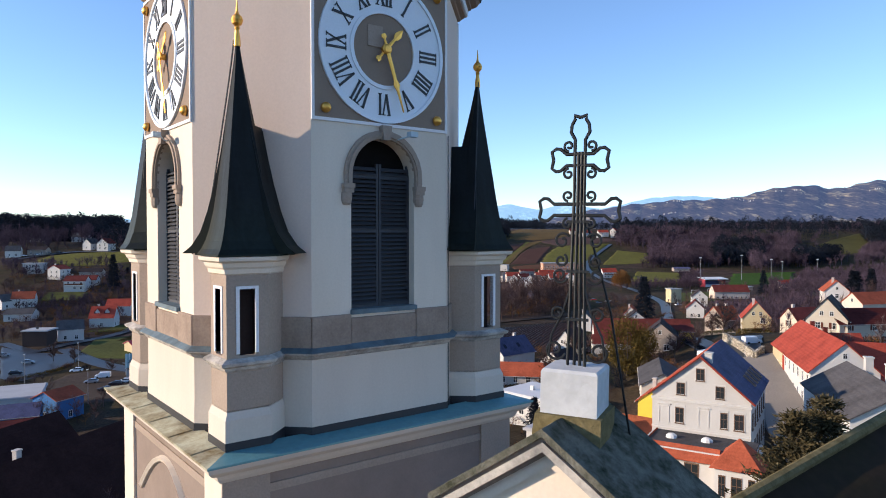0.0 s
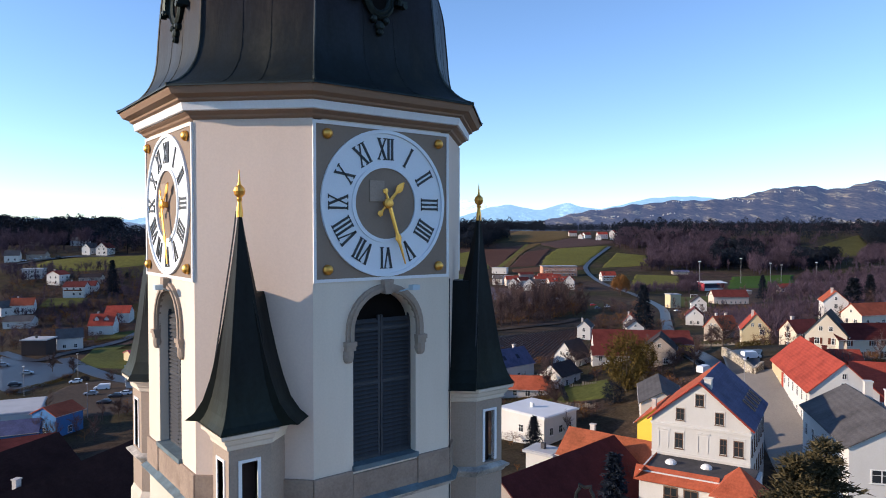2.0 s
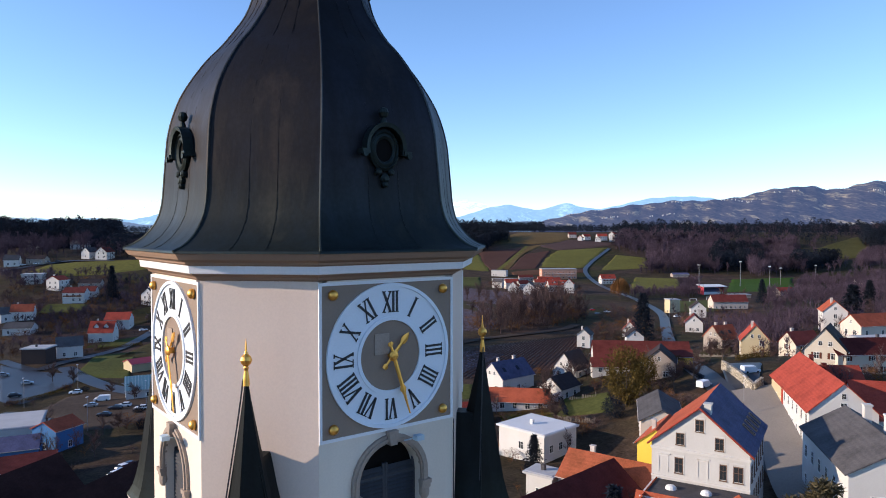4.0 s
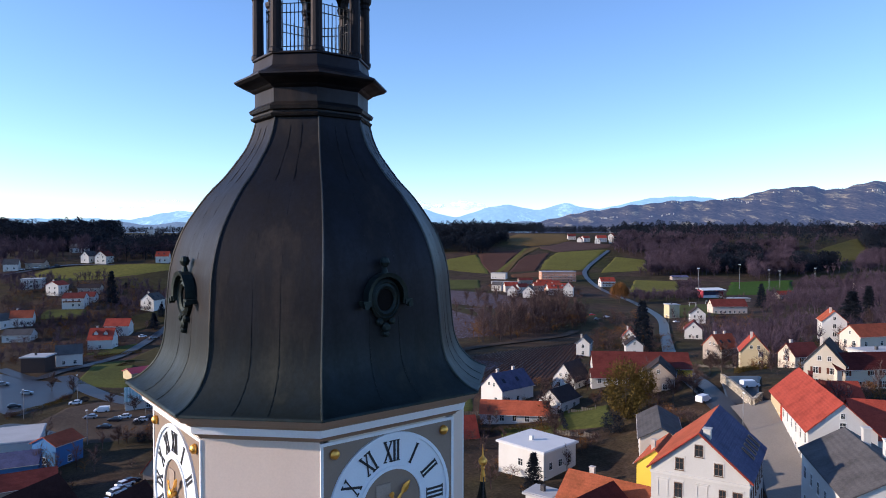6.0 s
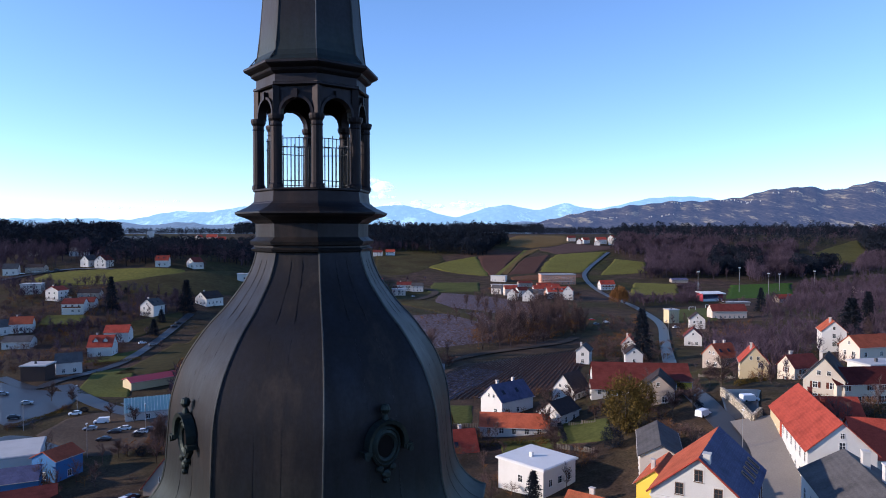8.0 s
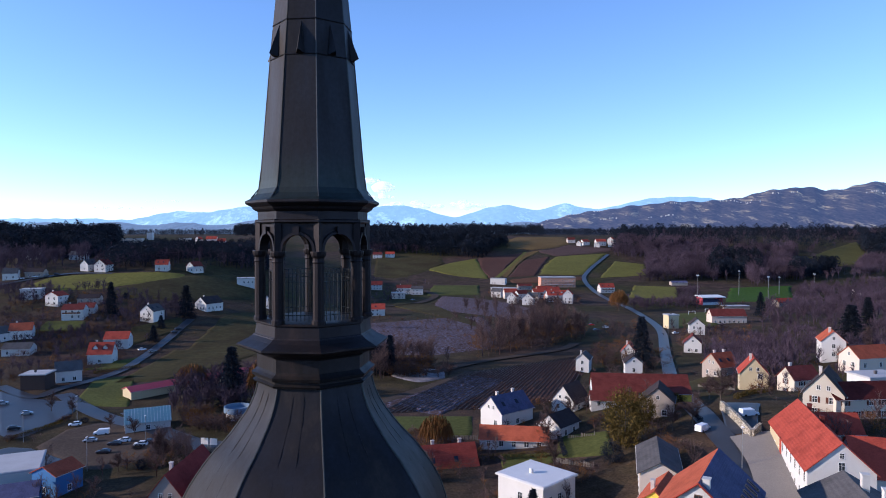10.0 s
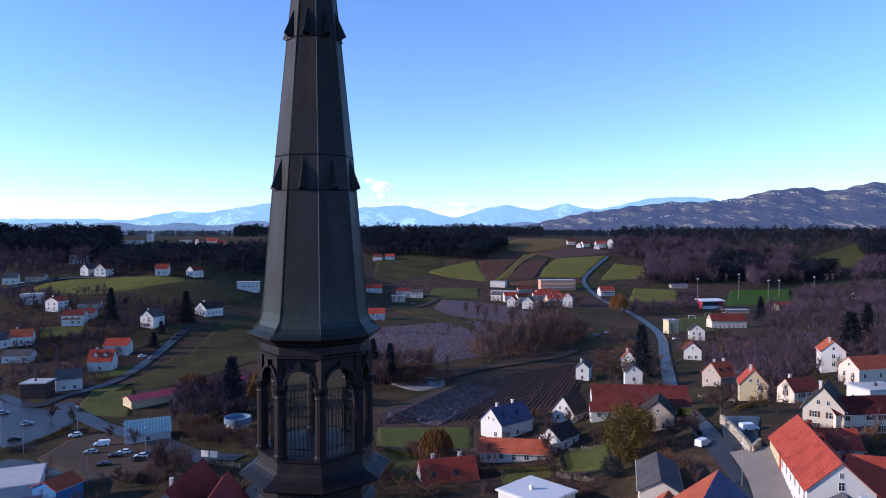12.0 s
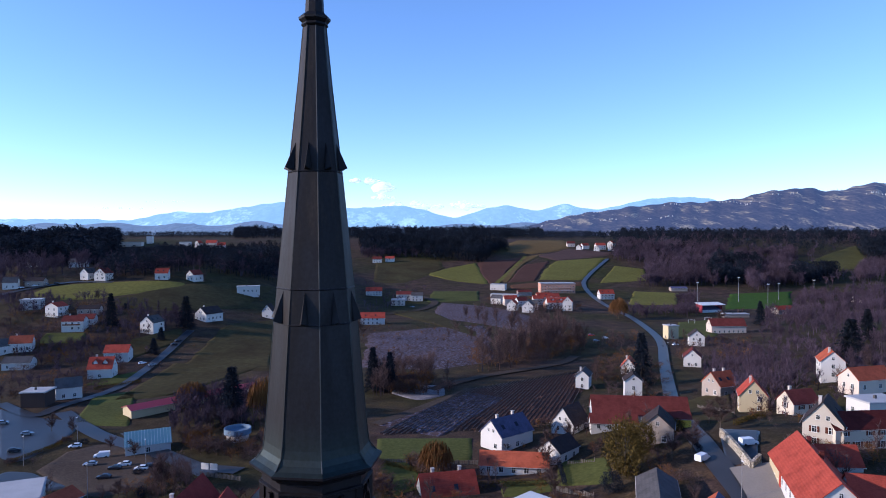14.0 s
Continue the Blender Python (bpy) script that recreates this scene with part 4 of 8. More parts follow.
field("reed_pond", ((-14, 188), (-6, 180), (1, 185), (1, 196), (-7, 198), (-13, 193)), ICE, "pale iced pond with reeds", category="pond", lift=0.12)
field("car_park", ((-80, 134), (-61, 119), (-52, 126), (-59, 141), (-74, 151), (-80, 145)), GRAVEL, "brown gravel car park", category="car park", lift=0.16)
field("car_park", ((-79, 121), (-75, 121), (-68, 125), (-80, 133), (-85, 134), (-86, 132)), ASPHALT, "asphalt delivery yard by the shops", category="car park", lift=0.10)
field("forecourt", ((-92, 142), (-86, 140), (-85, 155), (-88, 169), (-104, 174), (-118, 182)), ASPHALT, "asphalt forecourt beside the road", category="yard", lift=0.12)
field("yard", ((44, 105), (49, 105), (55, 118), (50, 123)), ASPHALT, "paved yard beside a wall", category="yard", lift=0.14)
lane("street", ((33.0, 52.0), (36.0, 62.0), (38.5, 72.0), (42.0, 82.0), (45.5, 93.0), (47.0, 103.0)), 6.5, PALEROAD, "pale street between the town houses", lift=0.5)
lane("road", ((37, 71), (42, 91), (44, 112), (50, 143), (72, 219), (94, 295), (107, 379), (108, 436), (114, 540), (128, 595), (168, 689)), 3.6, ASPHALT, "grey asphalt road through the valley", category="road")
lane("road", ((-120, 186), (-104, 174), (-102, 183), (-97, 202), (-99, 229), (-103, 272), (-104, 285)), 3.2, ASPHALT, "grey lane past the houses", category="road")
lane("road", ((-98, 177), (-86, 164), (-75, 154), (-61, 144), (-43, 127)), 4.2, ASPHALT, "grey asphalt road beside the car park", category="road")
lane("path", ((-15, 157), (-6, 170), (6, 188), (8, 193)), 3, GRAVEL, "pale farm track along the vineyard", category="path")
lane("path", ((-3, 191), (12, 208), (33, 224), (42, 233), (48, 245)), 3.5, GRAVEL, "pale winding farm track", category="path")
lane("path", ((-30, 404), (-12, 427), (-4, 469), (-14, 498)), 5, GRAVEL, "pale curving lane by the houses", category="path")
lane("path", ((46, 562), (64, 624), (87, 704)), 4, GREEN, "grass track between the fields", category="path")
lane("road", ((-211, 329), (-203, 343), (-191, 356), (-170, 356)), 3.2, ASPHALT, "lane below the wood", category="road")
lane("path", ((-73, 159), (-51, 135), (-38, 128)), 3.5, ASPHALT, "narrow lane by the pavilion", category="path")


# ---- houses ----
def plaster(name, col):
    return weathered(name, col, 0.9, 0.25, 8, (0.8, 0.78, 0.76), 0.5, 0.1, vary=0.08)


def tiles(name, col, dirt=(0.45, 0.45, 0.45)):
    """Roof tiles: courses and a patchy weathering."""
    m, nt, b = shader(name, 0.8)
    w = node(nt, "ShaderNodeTexWave", Scale=1.1, Distortion=0.6, Detail=1.0)
    w.bands_direction = "Z"
    n1 = node(nt, "ShaderNodeTexNoise", Scale=0.5, Detail=6.0, Roughness=0.7)
    n2 = node(nt, "ShaderNodeTexNoise", Scale=6.0, Detail=3.0)
    v = coords(nt)
    for n in (w, n1, n2):
        nt.links.new(v, n.inputs["Vector"])
    c = mixed(nt, ramp(nt, n1.outputs[0], [(0.42, (0, 0, 0)), (0.75, (0.8, 0.8, 0.8))]), col, tuple(a * d for a, d in zip(col, dirt)))
    c = mixed(nt, 0.5, c, ramp(nt, n2.outputs[0], [(0.3, (0.7,) * 3), (0.7, (1.25,) * 3)]), "MULTIPLY")
    oi = nt.nodes.new("ShaderNodeObjectInfo")
    c = mixed(nt, 1.0, c, ramp(nt, oi.outputs["Random"], [(0.0, (0.85,) * 3), (1.0, (1.12,) * 3)]), "MULTIPLY")
    nt.links.new(c, b.inputs["Base Color"])
    bumped(nt, b, w.outputs[0], 0.4, 0.05)
    return m


WALLS = {"W": plaster("white_render", (0.57, 0.555, 0.53)), "C": plaster("cream_render", (0.54, 0.48, 0.39)), "Y": plaster("pale_yellow_render", (0.54, 0.45, 0.28)), "Y2": plaster("bright_yellow_render", (0.80, 0.60, 0.08)), "P": plaster("pale_render", (0.62, 0.53, 0.45)),
         "T": plaster("grey_brown_render", (0.33, 0.28, 0.24)), "X": plaster("dark_timber", (0.07, 0.05, 0.045)), "K": plaster("salmon_render", (0.62, 0.33, 0.22)), "B3": plaster("blue_cladding", (0.07, 0.17, 0.36))}
ROOFS = {"R": tiles("red_tiles", (0.33, 0.062, 0.040)), "O": tiles("orange_tiles", (0.38, 0.095, 0.048)), "D": tiles("brown_red_tiles", (0.14, 0.036, 0.030)),
         "D2": tiles("maroon_tiles", (0.085, 0.020, 0.018)), "D3": tiles("old_red_tiles", (0.20, 0.040, 0.032)), "N2": tiles("unlit_slope_tiles", (0.035, 0.016, 0.014)), "O2": tiles("mossy_orange_tiles", (0.33, 0.095, 0.045), (0.35, 0.45, 0.4)), "F2": weathered("pale_roof_sheet", (0.62, 0.62, 0.62), 0.7, 0.3, 6, (0.8, 0.8, 0.8), 0.4, 0.1),
         "N": tiles("dark_tiles", (0.045, 0.035, 0.036)), "G": tiles("grey_tiles", (0.095, 0.09, 0.092)), "B": tiles("blue_grey_slates", (0.10, 0.10, 0.17)),
         "F": weathered("flat_roofing", (0.42, 0.42, 0.43), 0.8, 0.3, 6, (0.7, 0.7, 0.7), 0.5, 0.1), "GR": weathered("pale_green_metal", (0.27, 0.40, 0.38), 0.45, 0.3, 6, (0.8, 0.8, 0.8), 0.4, 0.1, metal=0.3),
         "R2": weathered("crimson_sheet", (0.38, 0.04, 0.06), 0.6, 0.3, 6, (0.7, 0.7, 0.7), 0.5, 0.1)}
GLASS, _nt, _b = shader("window_glass", 0.15)
_b.inputs["Base Color"].default_value = (0.025, 0.03, 0.035, 1)
ROOFGLASS = weathered("roof_window_glass", (0.03, 0.032, 0.045), 0.72, 1, 10, (0.7, 0.7, 0.7), 0.3, 0.0)
FRAME = weathered("window_frame_white", (0.7, 0.7, 0.68), 0.6, 2, 20, (0.8, 0.8, 0.8), 0.3, 0.05)
BRICK = weathered("chimney_render", (0.55, 0.5, 0.46), 0.9, 1.0, 12, (0.5, 0.5, 0.5), 0.6, 0.3)
_wbm = bmesh.new()
box(_wbm, -0.42, -0.012, -0.60, 0.42, 0.05, 0.60)
_pane = link("pane", _wbm, GLASS)
PANE = _pane.data
bpy.data.objects.remove(_pane)
_wbm = bmesh.new()
for q in ((-0.50, -0.03, -0.68, -0.42, 0.05, 0.68), (0.42, -0.03, -0.68, 0.50, 0.05, 0.68), (-0.42, -0.03, 0.60, 0.42, 0.05, 0.68), (-0.025, -0.025, -0.60, 0.025, 0.05, 0.60), (-0.42, -0.025, 0.12, -0.03, 0.05, 0.16), (0.03, -0.025, 0.12, 0.42, 0.05, 0.16), (-0.56, -0.09, -0.74, 0.56, 0.05, -0.66)):
    box(_wbm, *q)
_fr = link("window_frame", _wbm, FRAME)
WFRAME = _fr.data
bpy.data.objects.remove(_fr)
RAILWOOD = weathered("balcony_boards", (0.16, 0.07, 0.04), 0.8, 1.0, 14, (0.6, 0.6, 0.6), 0.5, 0.2)
rng = random.Random(5)


_sbm = bmesh.new()
box(_sbm, -0.21, -0.05, -0.62, 0.21, 0.0, 0.62)
for _i in range(5):
    box(_sbm, -0.17, -0.062, -0.56 + _i * 0.235, 0.17, -0.05, -0.40 + _i * 0.235)
_sh = link("shutter", _sbm, weathered("brown_shutter", (0.12, 0.045, 0.03), 0.75, 1.0, 14, (0.6, 0.6, 0.6), 0.5, 0.2))
SHUTTER = _sh.data
bpy.data.objects.remove(_sh)


def window(parent, m, sx=1.0, sz=1.0, shutters=False):
    """A window: frame with sill, and its pane."""
    w = new("window", WFRAME)
    w.parent = parent
    w.matrix_basis = m @ Matrix.Diagonal((sx, 1, sz, 1))
    p = new("pane", PANE)
    p.parent = w
    for u in ((-0.74, 0.74) if shutters else ()):
        s = new("shutter", SHUTTER)
        s.parent = w
        s.location = (u, 0, 0)
    return w


def gable_walls(bm, a, l, eave, rise):
    """Walls of a house with its ridge along x: l long, a across."""
    h, k = a / 2, l / 2
    rows = [[bm.verts.new((x, y, z)) for y, z in ((-h, -2.5), (-h, eave), (0, eave + rise), (h, eave), (h, -2.5))] for x in (-k, k)]
    for i in range(4):
        bm.faces.new((rows[0][i], rows[1][i], rows[1][i + 1], rows[0][i + 1]))
    bm.faces.new(rows[0])
    bm.faces.new(rows[1][::-1])


def gable_roof(a, l, eave, rise, over=0.30, thick=0.14, sides=(-1, 1)):
    out = []
    for s in sides:
        bm = bmesh.new()
        h, k = a / 2, l / 2
        sl = rise / h
        rows = []
        for x in (-k - over * 0.7, k + over * 0.7):
            rows.append([(x, s * (h + over), eave - over * sl), (x, 0, eave + rise), (x, 0, eave + rise + thick), (x, s * (h + over), eave - over * sl + thick)])
        n = 6
        rings = [[Vector(p).lerp(Vector(q), i / n) for p, q in zip(*rows)] for i in range(n + 1)]
        for i, r in enumerate(rings[1:-1]):
            dz = 0.02 * math.sin(i * 2.1 + a)
            for p in r:
                p.z += dz
        loft(bm, rings)
        out.append(bm)
    return out


def house(x, y, rot, across, along, eave, rise, wall, roof, storeys, chimneys, label, base=None, k=0.73):
    across, along, eave, rise = across * k, along * k, eave * k, rise * k
    z = ground_z(x, y) - 0.1 if base is None else base
    h = thing("house", pose(x, y, z, 0, 0, rot), label, "house")
    flat = roof in ("F", "F2")
    if flat:
        bm = bmesh.new()
        box(bm, -along / 2, -across / 2, -2.5, along / 2, across / 2, eave)
        part("wall", bm, WALLS[wall], h)
        bm = bmesh.new()
        box(bm, -along / 2 - 0.3, -across / 2 - 0.3, eave, along / 2 + 0.3, across / 2 + 0.3, eave + 0.25)
        box(bm, -along / 2 - 0.1, -across / 2 - 0.1, eave + 0.25, along / 2 + 0.1, across / 2 + 0.1, eave + 0.32)
        part("roof", bm, ROOFS[roof], h, "flat pale roof")
        bm = bmesh.new()
        box(bm, -along * 0.1, -across * 0.1, eave + 0.3, -along * 0.1 + 0.45, -across * 0.1 + 0.45, eave + 0.95)
        part("roof_hatch", bm, ROOFS["G"] if roof == "F" else FRAME, h)
    else:
        bm = bmesh.new()
        gable_walls(bm, across, along, eave, rise)
        part("wall", bm, WALLS[wall], h)
        for bm in gable_roof(across, along, eave, rise):
            part("roof_slope", bm, ROOFS[roof], h)
        for s in (-1, 1):
            bm = bmesh.new()
            hh = across / 2 + 0.33
            tube(bm, [(-along / 2 - 0.3, s * hh, eave - 0.30 * rise / (across / 2) + 0.08), (along / 2 + 0.3, s * hh, eave - 0.30 * rise / (across / 2) + 0.08)], 0.05, 6)
            part("gutter", bm, BRICK, h)
    for i in range(chimneys):
        cx = (-0.25 + 0.5 * i) * along
        bm = bmesh.new()
        cy = 0.6 if not flat else 1.0
        top = eave + rise + 0.6
        box(bm, cx - 0.26, cy - 0.22, top - 1.8, cx + 0.26, cy + 0.22, top)
        box(bm, cx - 0.32, cy - 0.28, top, cx + 0.32, cy + 0.28, top + 0.1)
        part("chimney", bm, BRICK, h)
    if "balcony" in label or "balconies" in label:
        for lvl in range(1, max(2, storeys)):
            zb = lvl * 1.95 + 0.1
            bm = bmesh.new()
            box(bm, -along * 0.42, -across / 2 - 1.1, zb, along * 0.42, -across / 2 - 0.01, zb + 0.14)
            b = part("balcony", bm, FRAME, h)
            bm = bmesh.new()
            box(bm, -along * 0.42, -across / 2 - 1.12, zb + 0.2, along * 0.42, -across / 2 - 1.06, zb + 0.8)
            part("railing", bm, RAILWOOD if storeys < 3 else WALLS["K"], b)
    if roof == "GR":
        for i in range(15):
            for s in (-1, 1):
                bm = bmesh.new()
                u = (i / 14 - 0.5) * along
                sl = rise / (across / 2)
                loft(bm, [[(u - 0.03, s * y, eave + rise - sl * y + z), (u + 0.03, s * y, eave + rise - sl * y + z), (u + 0.03, s * y, eave + rise - sl * y + z + 0.09), (u - 0.03, s * y, eave + rise - sl * y + z + 0.09)] for y in (0.05, across / 2 + 0.28) for z in (0.12,)])
                part("roof_seam", bm, FRAME, h)
    if "dormer" in label:
        for u in (-0.2, 0.2):
            bm = bmesh.new()
            ym = -across / 2 * 0.62
            loft(bm, [[(u * along + dx, y, z) for dx, z in ((-0.6, eave + 0.2), (-0.6, eave + rise * 0.62), (0, eave + rise * 0.85), (0.6, eave + rise * 0.62), (0.6, eave + 0.2))] for y in (ym, -0.1)])
            d = part("dormer", bm, WALLS[wall], h)
            bm = bmesh.new()
            loft(bm, [[(u * along + dx, y, z) for dx, z in ((-0.8, eave + rise * 0.56), (0, eave + rise * 0.86), (0.8, eave + rise * 0.56), (0.8, eave + rise * 0.60), (0, eave + rise * 0.90), (-0.8, eave + rise * 0.60))] for y in (ym - 0.2, -0.1)])
            part("roof", bm, ROOFS[roof], d)
    if not flat and rise > 2.2 and storeys > 1:
        for u in (-0.3, 0.12):
            fz = 0.45
            yy, zz = -across / 2 * (1 - fz), eave + rise * fz + 0.16
            bm = bmesh.new()
            box(bm, -0.35, -0.5, 0, 0.35, 0.5, 0.06, pose(u * along, yy, zz, math.degrees(math.atan2(rise, across / 2))))
            part("roof_window", bm, ROOFGLASS, h)
    per = 2.0
    for st in range(storeys):
        zc = 1.05 + st * 1.9
        if zc + 0.5 > eave:
            break
        for side, length, dist in ((0, along, across / 2), (180, along, across / 2), (90, across, along / 2), (-90, across, along / 2)):
            n = max(1, int((length - 1.2) / per))
            for i in range(n):
                if rng.random() < 0.12:
                    continue
                u = (i + 0.5) / n * (length - 1.0) - (length - 1.0) / 2
                window(h, pose(0, 0, 0, 0, 0, side) @ pose(u, -dist - 0.005, zc), 0.78 + 0.14 * (i % 2), 0.78, wall == "C")
    if rise > 1.7 and storeys:
        for side in (90, -90):
            for u in ((-0.7, 0.7) if rise > 2.5 else (0,)):
                window(h, pose(0, 0, 0, 0, 0, side) @ pose(u, -along / 2 - 0.005, eave + rise * 0.28), 0.6, 0.55)
    return h


house(-153.4, 251.0, 20, 8, 10, 4.2, 3.2, "W", "O", 1, 1, "white house with an orange tiled roof")
house(-141.9, 230.4, 10, 8, 12, 3.2, 2.2, "W", "G", 1, 0, "low white bungalow with a grey roof")
house(-158.1, 248.0, 60, 7, 8, 4, 3, "W", "G", 1, 0, "small white house with a grey roof")
house(-182.0, 305.9, 15, 9, 11, 5.5, 0.6, "W", "F", 2, 0, "white flat-roofed modern house")
house(-165.1, 294.9, 75, 9, 8, 5.6, 2.2, "W", "R", 2, 1, "tall white house with a red roof")
house(-147.2, 275.8, 10, 9, 11, 5.2, 2.6, "W", "D", 2, 1, "white house with a dark red roof and a long balcony")
house(-109.0, 220.3, 10, 9, 10, 4.5, 4.4, "W", "R", 2, 1, "white house with a steep red roof and dormer")
house(-113.7, 241.3, 8, 8, 11, 4.6, 3.0, "W", "R", 2, 0, "white house with a bright red tiled roof")
house(-109.1, 185.0, 5, 8, 8.5, 5.6, 0.5, "X", "F", 0, 0, "dark timber-clad flat-roofed house wing")
house(-105.9, 194.4, 30, 8, 9, 4.6, 3.0, "W", "G", 2, 0, "white gabled house beside a dark wing")
house(-117.5, 279.0, 75, 8.5, 9.5, 5.6, 3.4, "W", "G", 2, 1, "white two-storey house with a grey roof")
house(-103.9, 307.0, 60, 10, 13, 4.2, 3.8, "W", "N", 2, 1, "white gabled house with a dark roof")
house(-104.3, 371.9, 12, 7, 16, 4.4, 0.6, "W", "F", 1, 0, "long white modern house with a flat roof", base=ground_z(-104.3, 371.9) + 1.6)
house(-178.9, 364.5, 80, 9, 9, 5.0, 3.6, "W", "D", 2, 0, "white gabled house on the meadow")
house(-188.3, 367.2, 75, 7, 9, 4.5, 3.4, "W", "G", 2, 0, "white gabled house with a grey roof")
house(-222.1, 421.8, 10, 9, 13, 4.5, 2.6, "W", "G", 2, 0, "white house at the wood edge")
house(-149.2, 368.2, 10, 8, 9, 4.4, 3.4, "W", "R", 2, 0, "house with a red roof at the wood edge")
house(-134.2, 374.5, 60, 8, 9, 4.4, 3.2, "W", "D", 1, 0, "white house with a dark red roof at the wood edge")
house(-84.1, 335.2, 85, 7, 8, 4.6, 4.2, "W", "N", 1, 0, "small white gabled house")
house(-215.0, 343.7, 20, 8, 9, 4.2, 3.2, "W", "G", 1, 0, "white house with a grey roof on the slope")
house(-250.0, 422.1, 0, 9, 12, 4.2, 3, "T", "N", 1, 0, "dark house on the slope")
house(-205.7, 349.4, 5, 8, 12, 3.5, 2.2, "T", "N", 1, 0, "low dark house beside the road")
house(-25.8, 481.4, 5, 11, 14, 6, 2.6, "W", "D", 2, 1, "white house with a dark red roof")
house(-16.5, 477.7, 0, 9, 11, 5.5, 2.6, "W", "G", 2, 0, "white house with a grey roof")
house(-28.0, 452.4, 5, 8, 12, 5.5, 1.0, "P", "F", 2, 0, "pale flat-roofed house by the lane")
house(-35.6, 358.7, 5, 9, 17, 5, 3.4, "W", "R", 2, 0, "long white house with a red roof")
house(-48.8, 501.8, 5, 9, 16, 5, 3.4, "W", "R", 2, 0, "white house with a red roof")
house(-49.7, 672.6, 0, 9, 12, 5, 3, "W", "R", 2, 0, "white house far up the fields")
house(-61.5, 667.7, 0, 9, 12, 5, 3, "W", "D", 2, 0, "white house far up the fields")
house(87.9, 519.0, 3, 14, 36, 10, 1.0, "K", "F", 3, 0, "long salmon apartment block with balconies")
house(45.3, 485.2, -22, 8, 26, 5, 0.8, "W", "F", 2, 0, "long white and blue terraced apartment house")
house(46.0, 452.9, 8, 8, 12, 6, 3, "P", "R", 2, 0, "pale apartment house with a red roof")
house(44.5, 423.8, 72, 8, 9, 6, 3.6, "W", "R", 2, 0, "white gabled apartment house with a red roof")
house(61.6, 503.9, 5, 8, 14, 4, 2, "T", "D", 1, 0, "low brown house among the apartments")
for x, y, turn, wall, roof, label in ((52.5, 446.0, 20, "W", "D", "white terraced house with a dark red roof"), (57.5, 428.0, -15, "P", "G", "pale terraced house with a grey roof"),
                                      (65.0, 458.0, 5, "W", "R", "white terraced house with a red roof"), (69.5, 440.0, 70, "K", "D", "salmon terraced house with a dark red roof"),
                                      (77.5, 470.0, 12, "W", "R", "white terraced house with a red roof"), (38.0, 461.0, -25, "W", "G", "white terraced house with a grey roof")):
    house(x, y, turn, 7.5, 9.5, 5.6, 2.8, wall, roof, 2, 0, label)
house(69.7, 463.2, 5, 9, 14, 6.5, 3.6, "P", "R", 2, 0, "pale apartment house with a red roof")
house(73.4, 433.5, 5, 9, 18, 6, 3.8, "W", "R", 2, 1, "white apartment house with a red roof and dormer")
house(78.7, 423.4, 75, 8, 9, 8, 4.2, "W", "R", 2, 0, "tall white gabled apartment house")
house(44.9, 532.4, -20, 8, 16, 6, 0.8, "W", "F", 1, 0, "pale flat-roofed apartment house")
house(-354.1, 787.6, 5, 13, 34, 6, 0.6, "P", "F", 1, 0, "long pale industrial hall at the wood edge")
house(-346.0, 819.1, 5, 8, 9, 11, 0.5, "W", "F", 0, 0, "tall white silo building at the wood edge")
house(-286.0, 769.8, 0, 9, 16, 9, 0.5, "W", "F", 2, 0, "white block among the woods")
house(-270.6, 769.2, 70, 8, 9, 8, 3.4, "W", "R", 1, 0, "white house among the woods")
house(-256.2, 769.6, 0, 9, 16, 8, 4, "P", "R", 2, 0, "house with a red roof among the woods")
house(-238.8, 748.7, 10, 9, 12, 8, 4, "W", "R", 2, 0, "white house with a red roof among the woods")
house(-152.2, 297.7, 10, 8, 12, 3, 2, "T", "N", 1, 0, "low brown house beside a garden")
house(203.9, 407.3, 15, 8, 15, 3.5, 3, "T", "R", 1, 0, "low house with a bright red roof on the hillside")
house(286.6, 468.0, 0, 8, 11, 4, 3, "P", "G", 1, 0, "grey-roofed house among bare trees")
house(183.0, 527.0, 0, 8, 17, 3, 1.5, "T", "B", 0, 0, "shed with a blue-grey roof by the wood")
house(168.3, 391.1, 0, 7, 20, 2.6, 0.4, "T", "F", 0, 0, "low flat clubhouse by the pitch")
house(35.8, 141.8, -6, 5, 13, 2.4, 2.0, "W", "D", 1, 0, "low white stable with a brown-red roof")
house(-146.5, 284.2, 8, 7, 9, 3, 2.4, "W", "D", 1, 0, "house wing with a dark red roof")
house(53.4, 416.5, 75, 9, 12, 6, 4, "W", "G", 2, 0, "pale gabled house by the apartments")
house(117.7, 487.5, 5, 10, 14, 5.5, 3.6, "W", "R", 2, 0, "white house with a red roof and balcony by the lane")
house(176.7, 759.0, 5, 10, 15, 6, 3.6, "W", "R", 2, 0, "white farmstead with a red roof on the hill")
house(160.4, 762.8, 20, 9, 11, 5, 3.4, "W", "R", 2, 0, "white farm building on the hill")
house(148.6, 782.7, 0, 9, 12, 5, 3.4, "P", "D", 1, 0, "farm building on the hill")
house(169.0, 742.0, 75, 8, 9, 5, 3.6, "W", "R", 2, 0, "white gabled farmhouse on the hill")
house(186.0, 748.0, 70, 8, 8, 5, 3.6, "W", "R", 2, 0, "white gabled farmhouse on the hill")
house(152.0, 752.0, 65, 7, 8, 5, 3.4, "W", "R", 1, 0, "small white house on the hill")
house(194.1, 778.7, 60, 9, 14, 6, 3.6, "W", "R", 2, 0, "white house on the hill")
house(13.6, 141.7, 40, 8.4, 12.5, 4.4, 3.9, "W", "B", 2, 2, "white gabled house with a blue-grey roof")
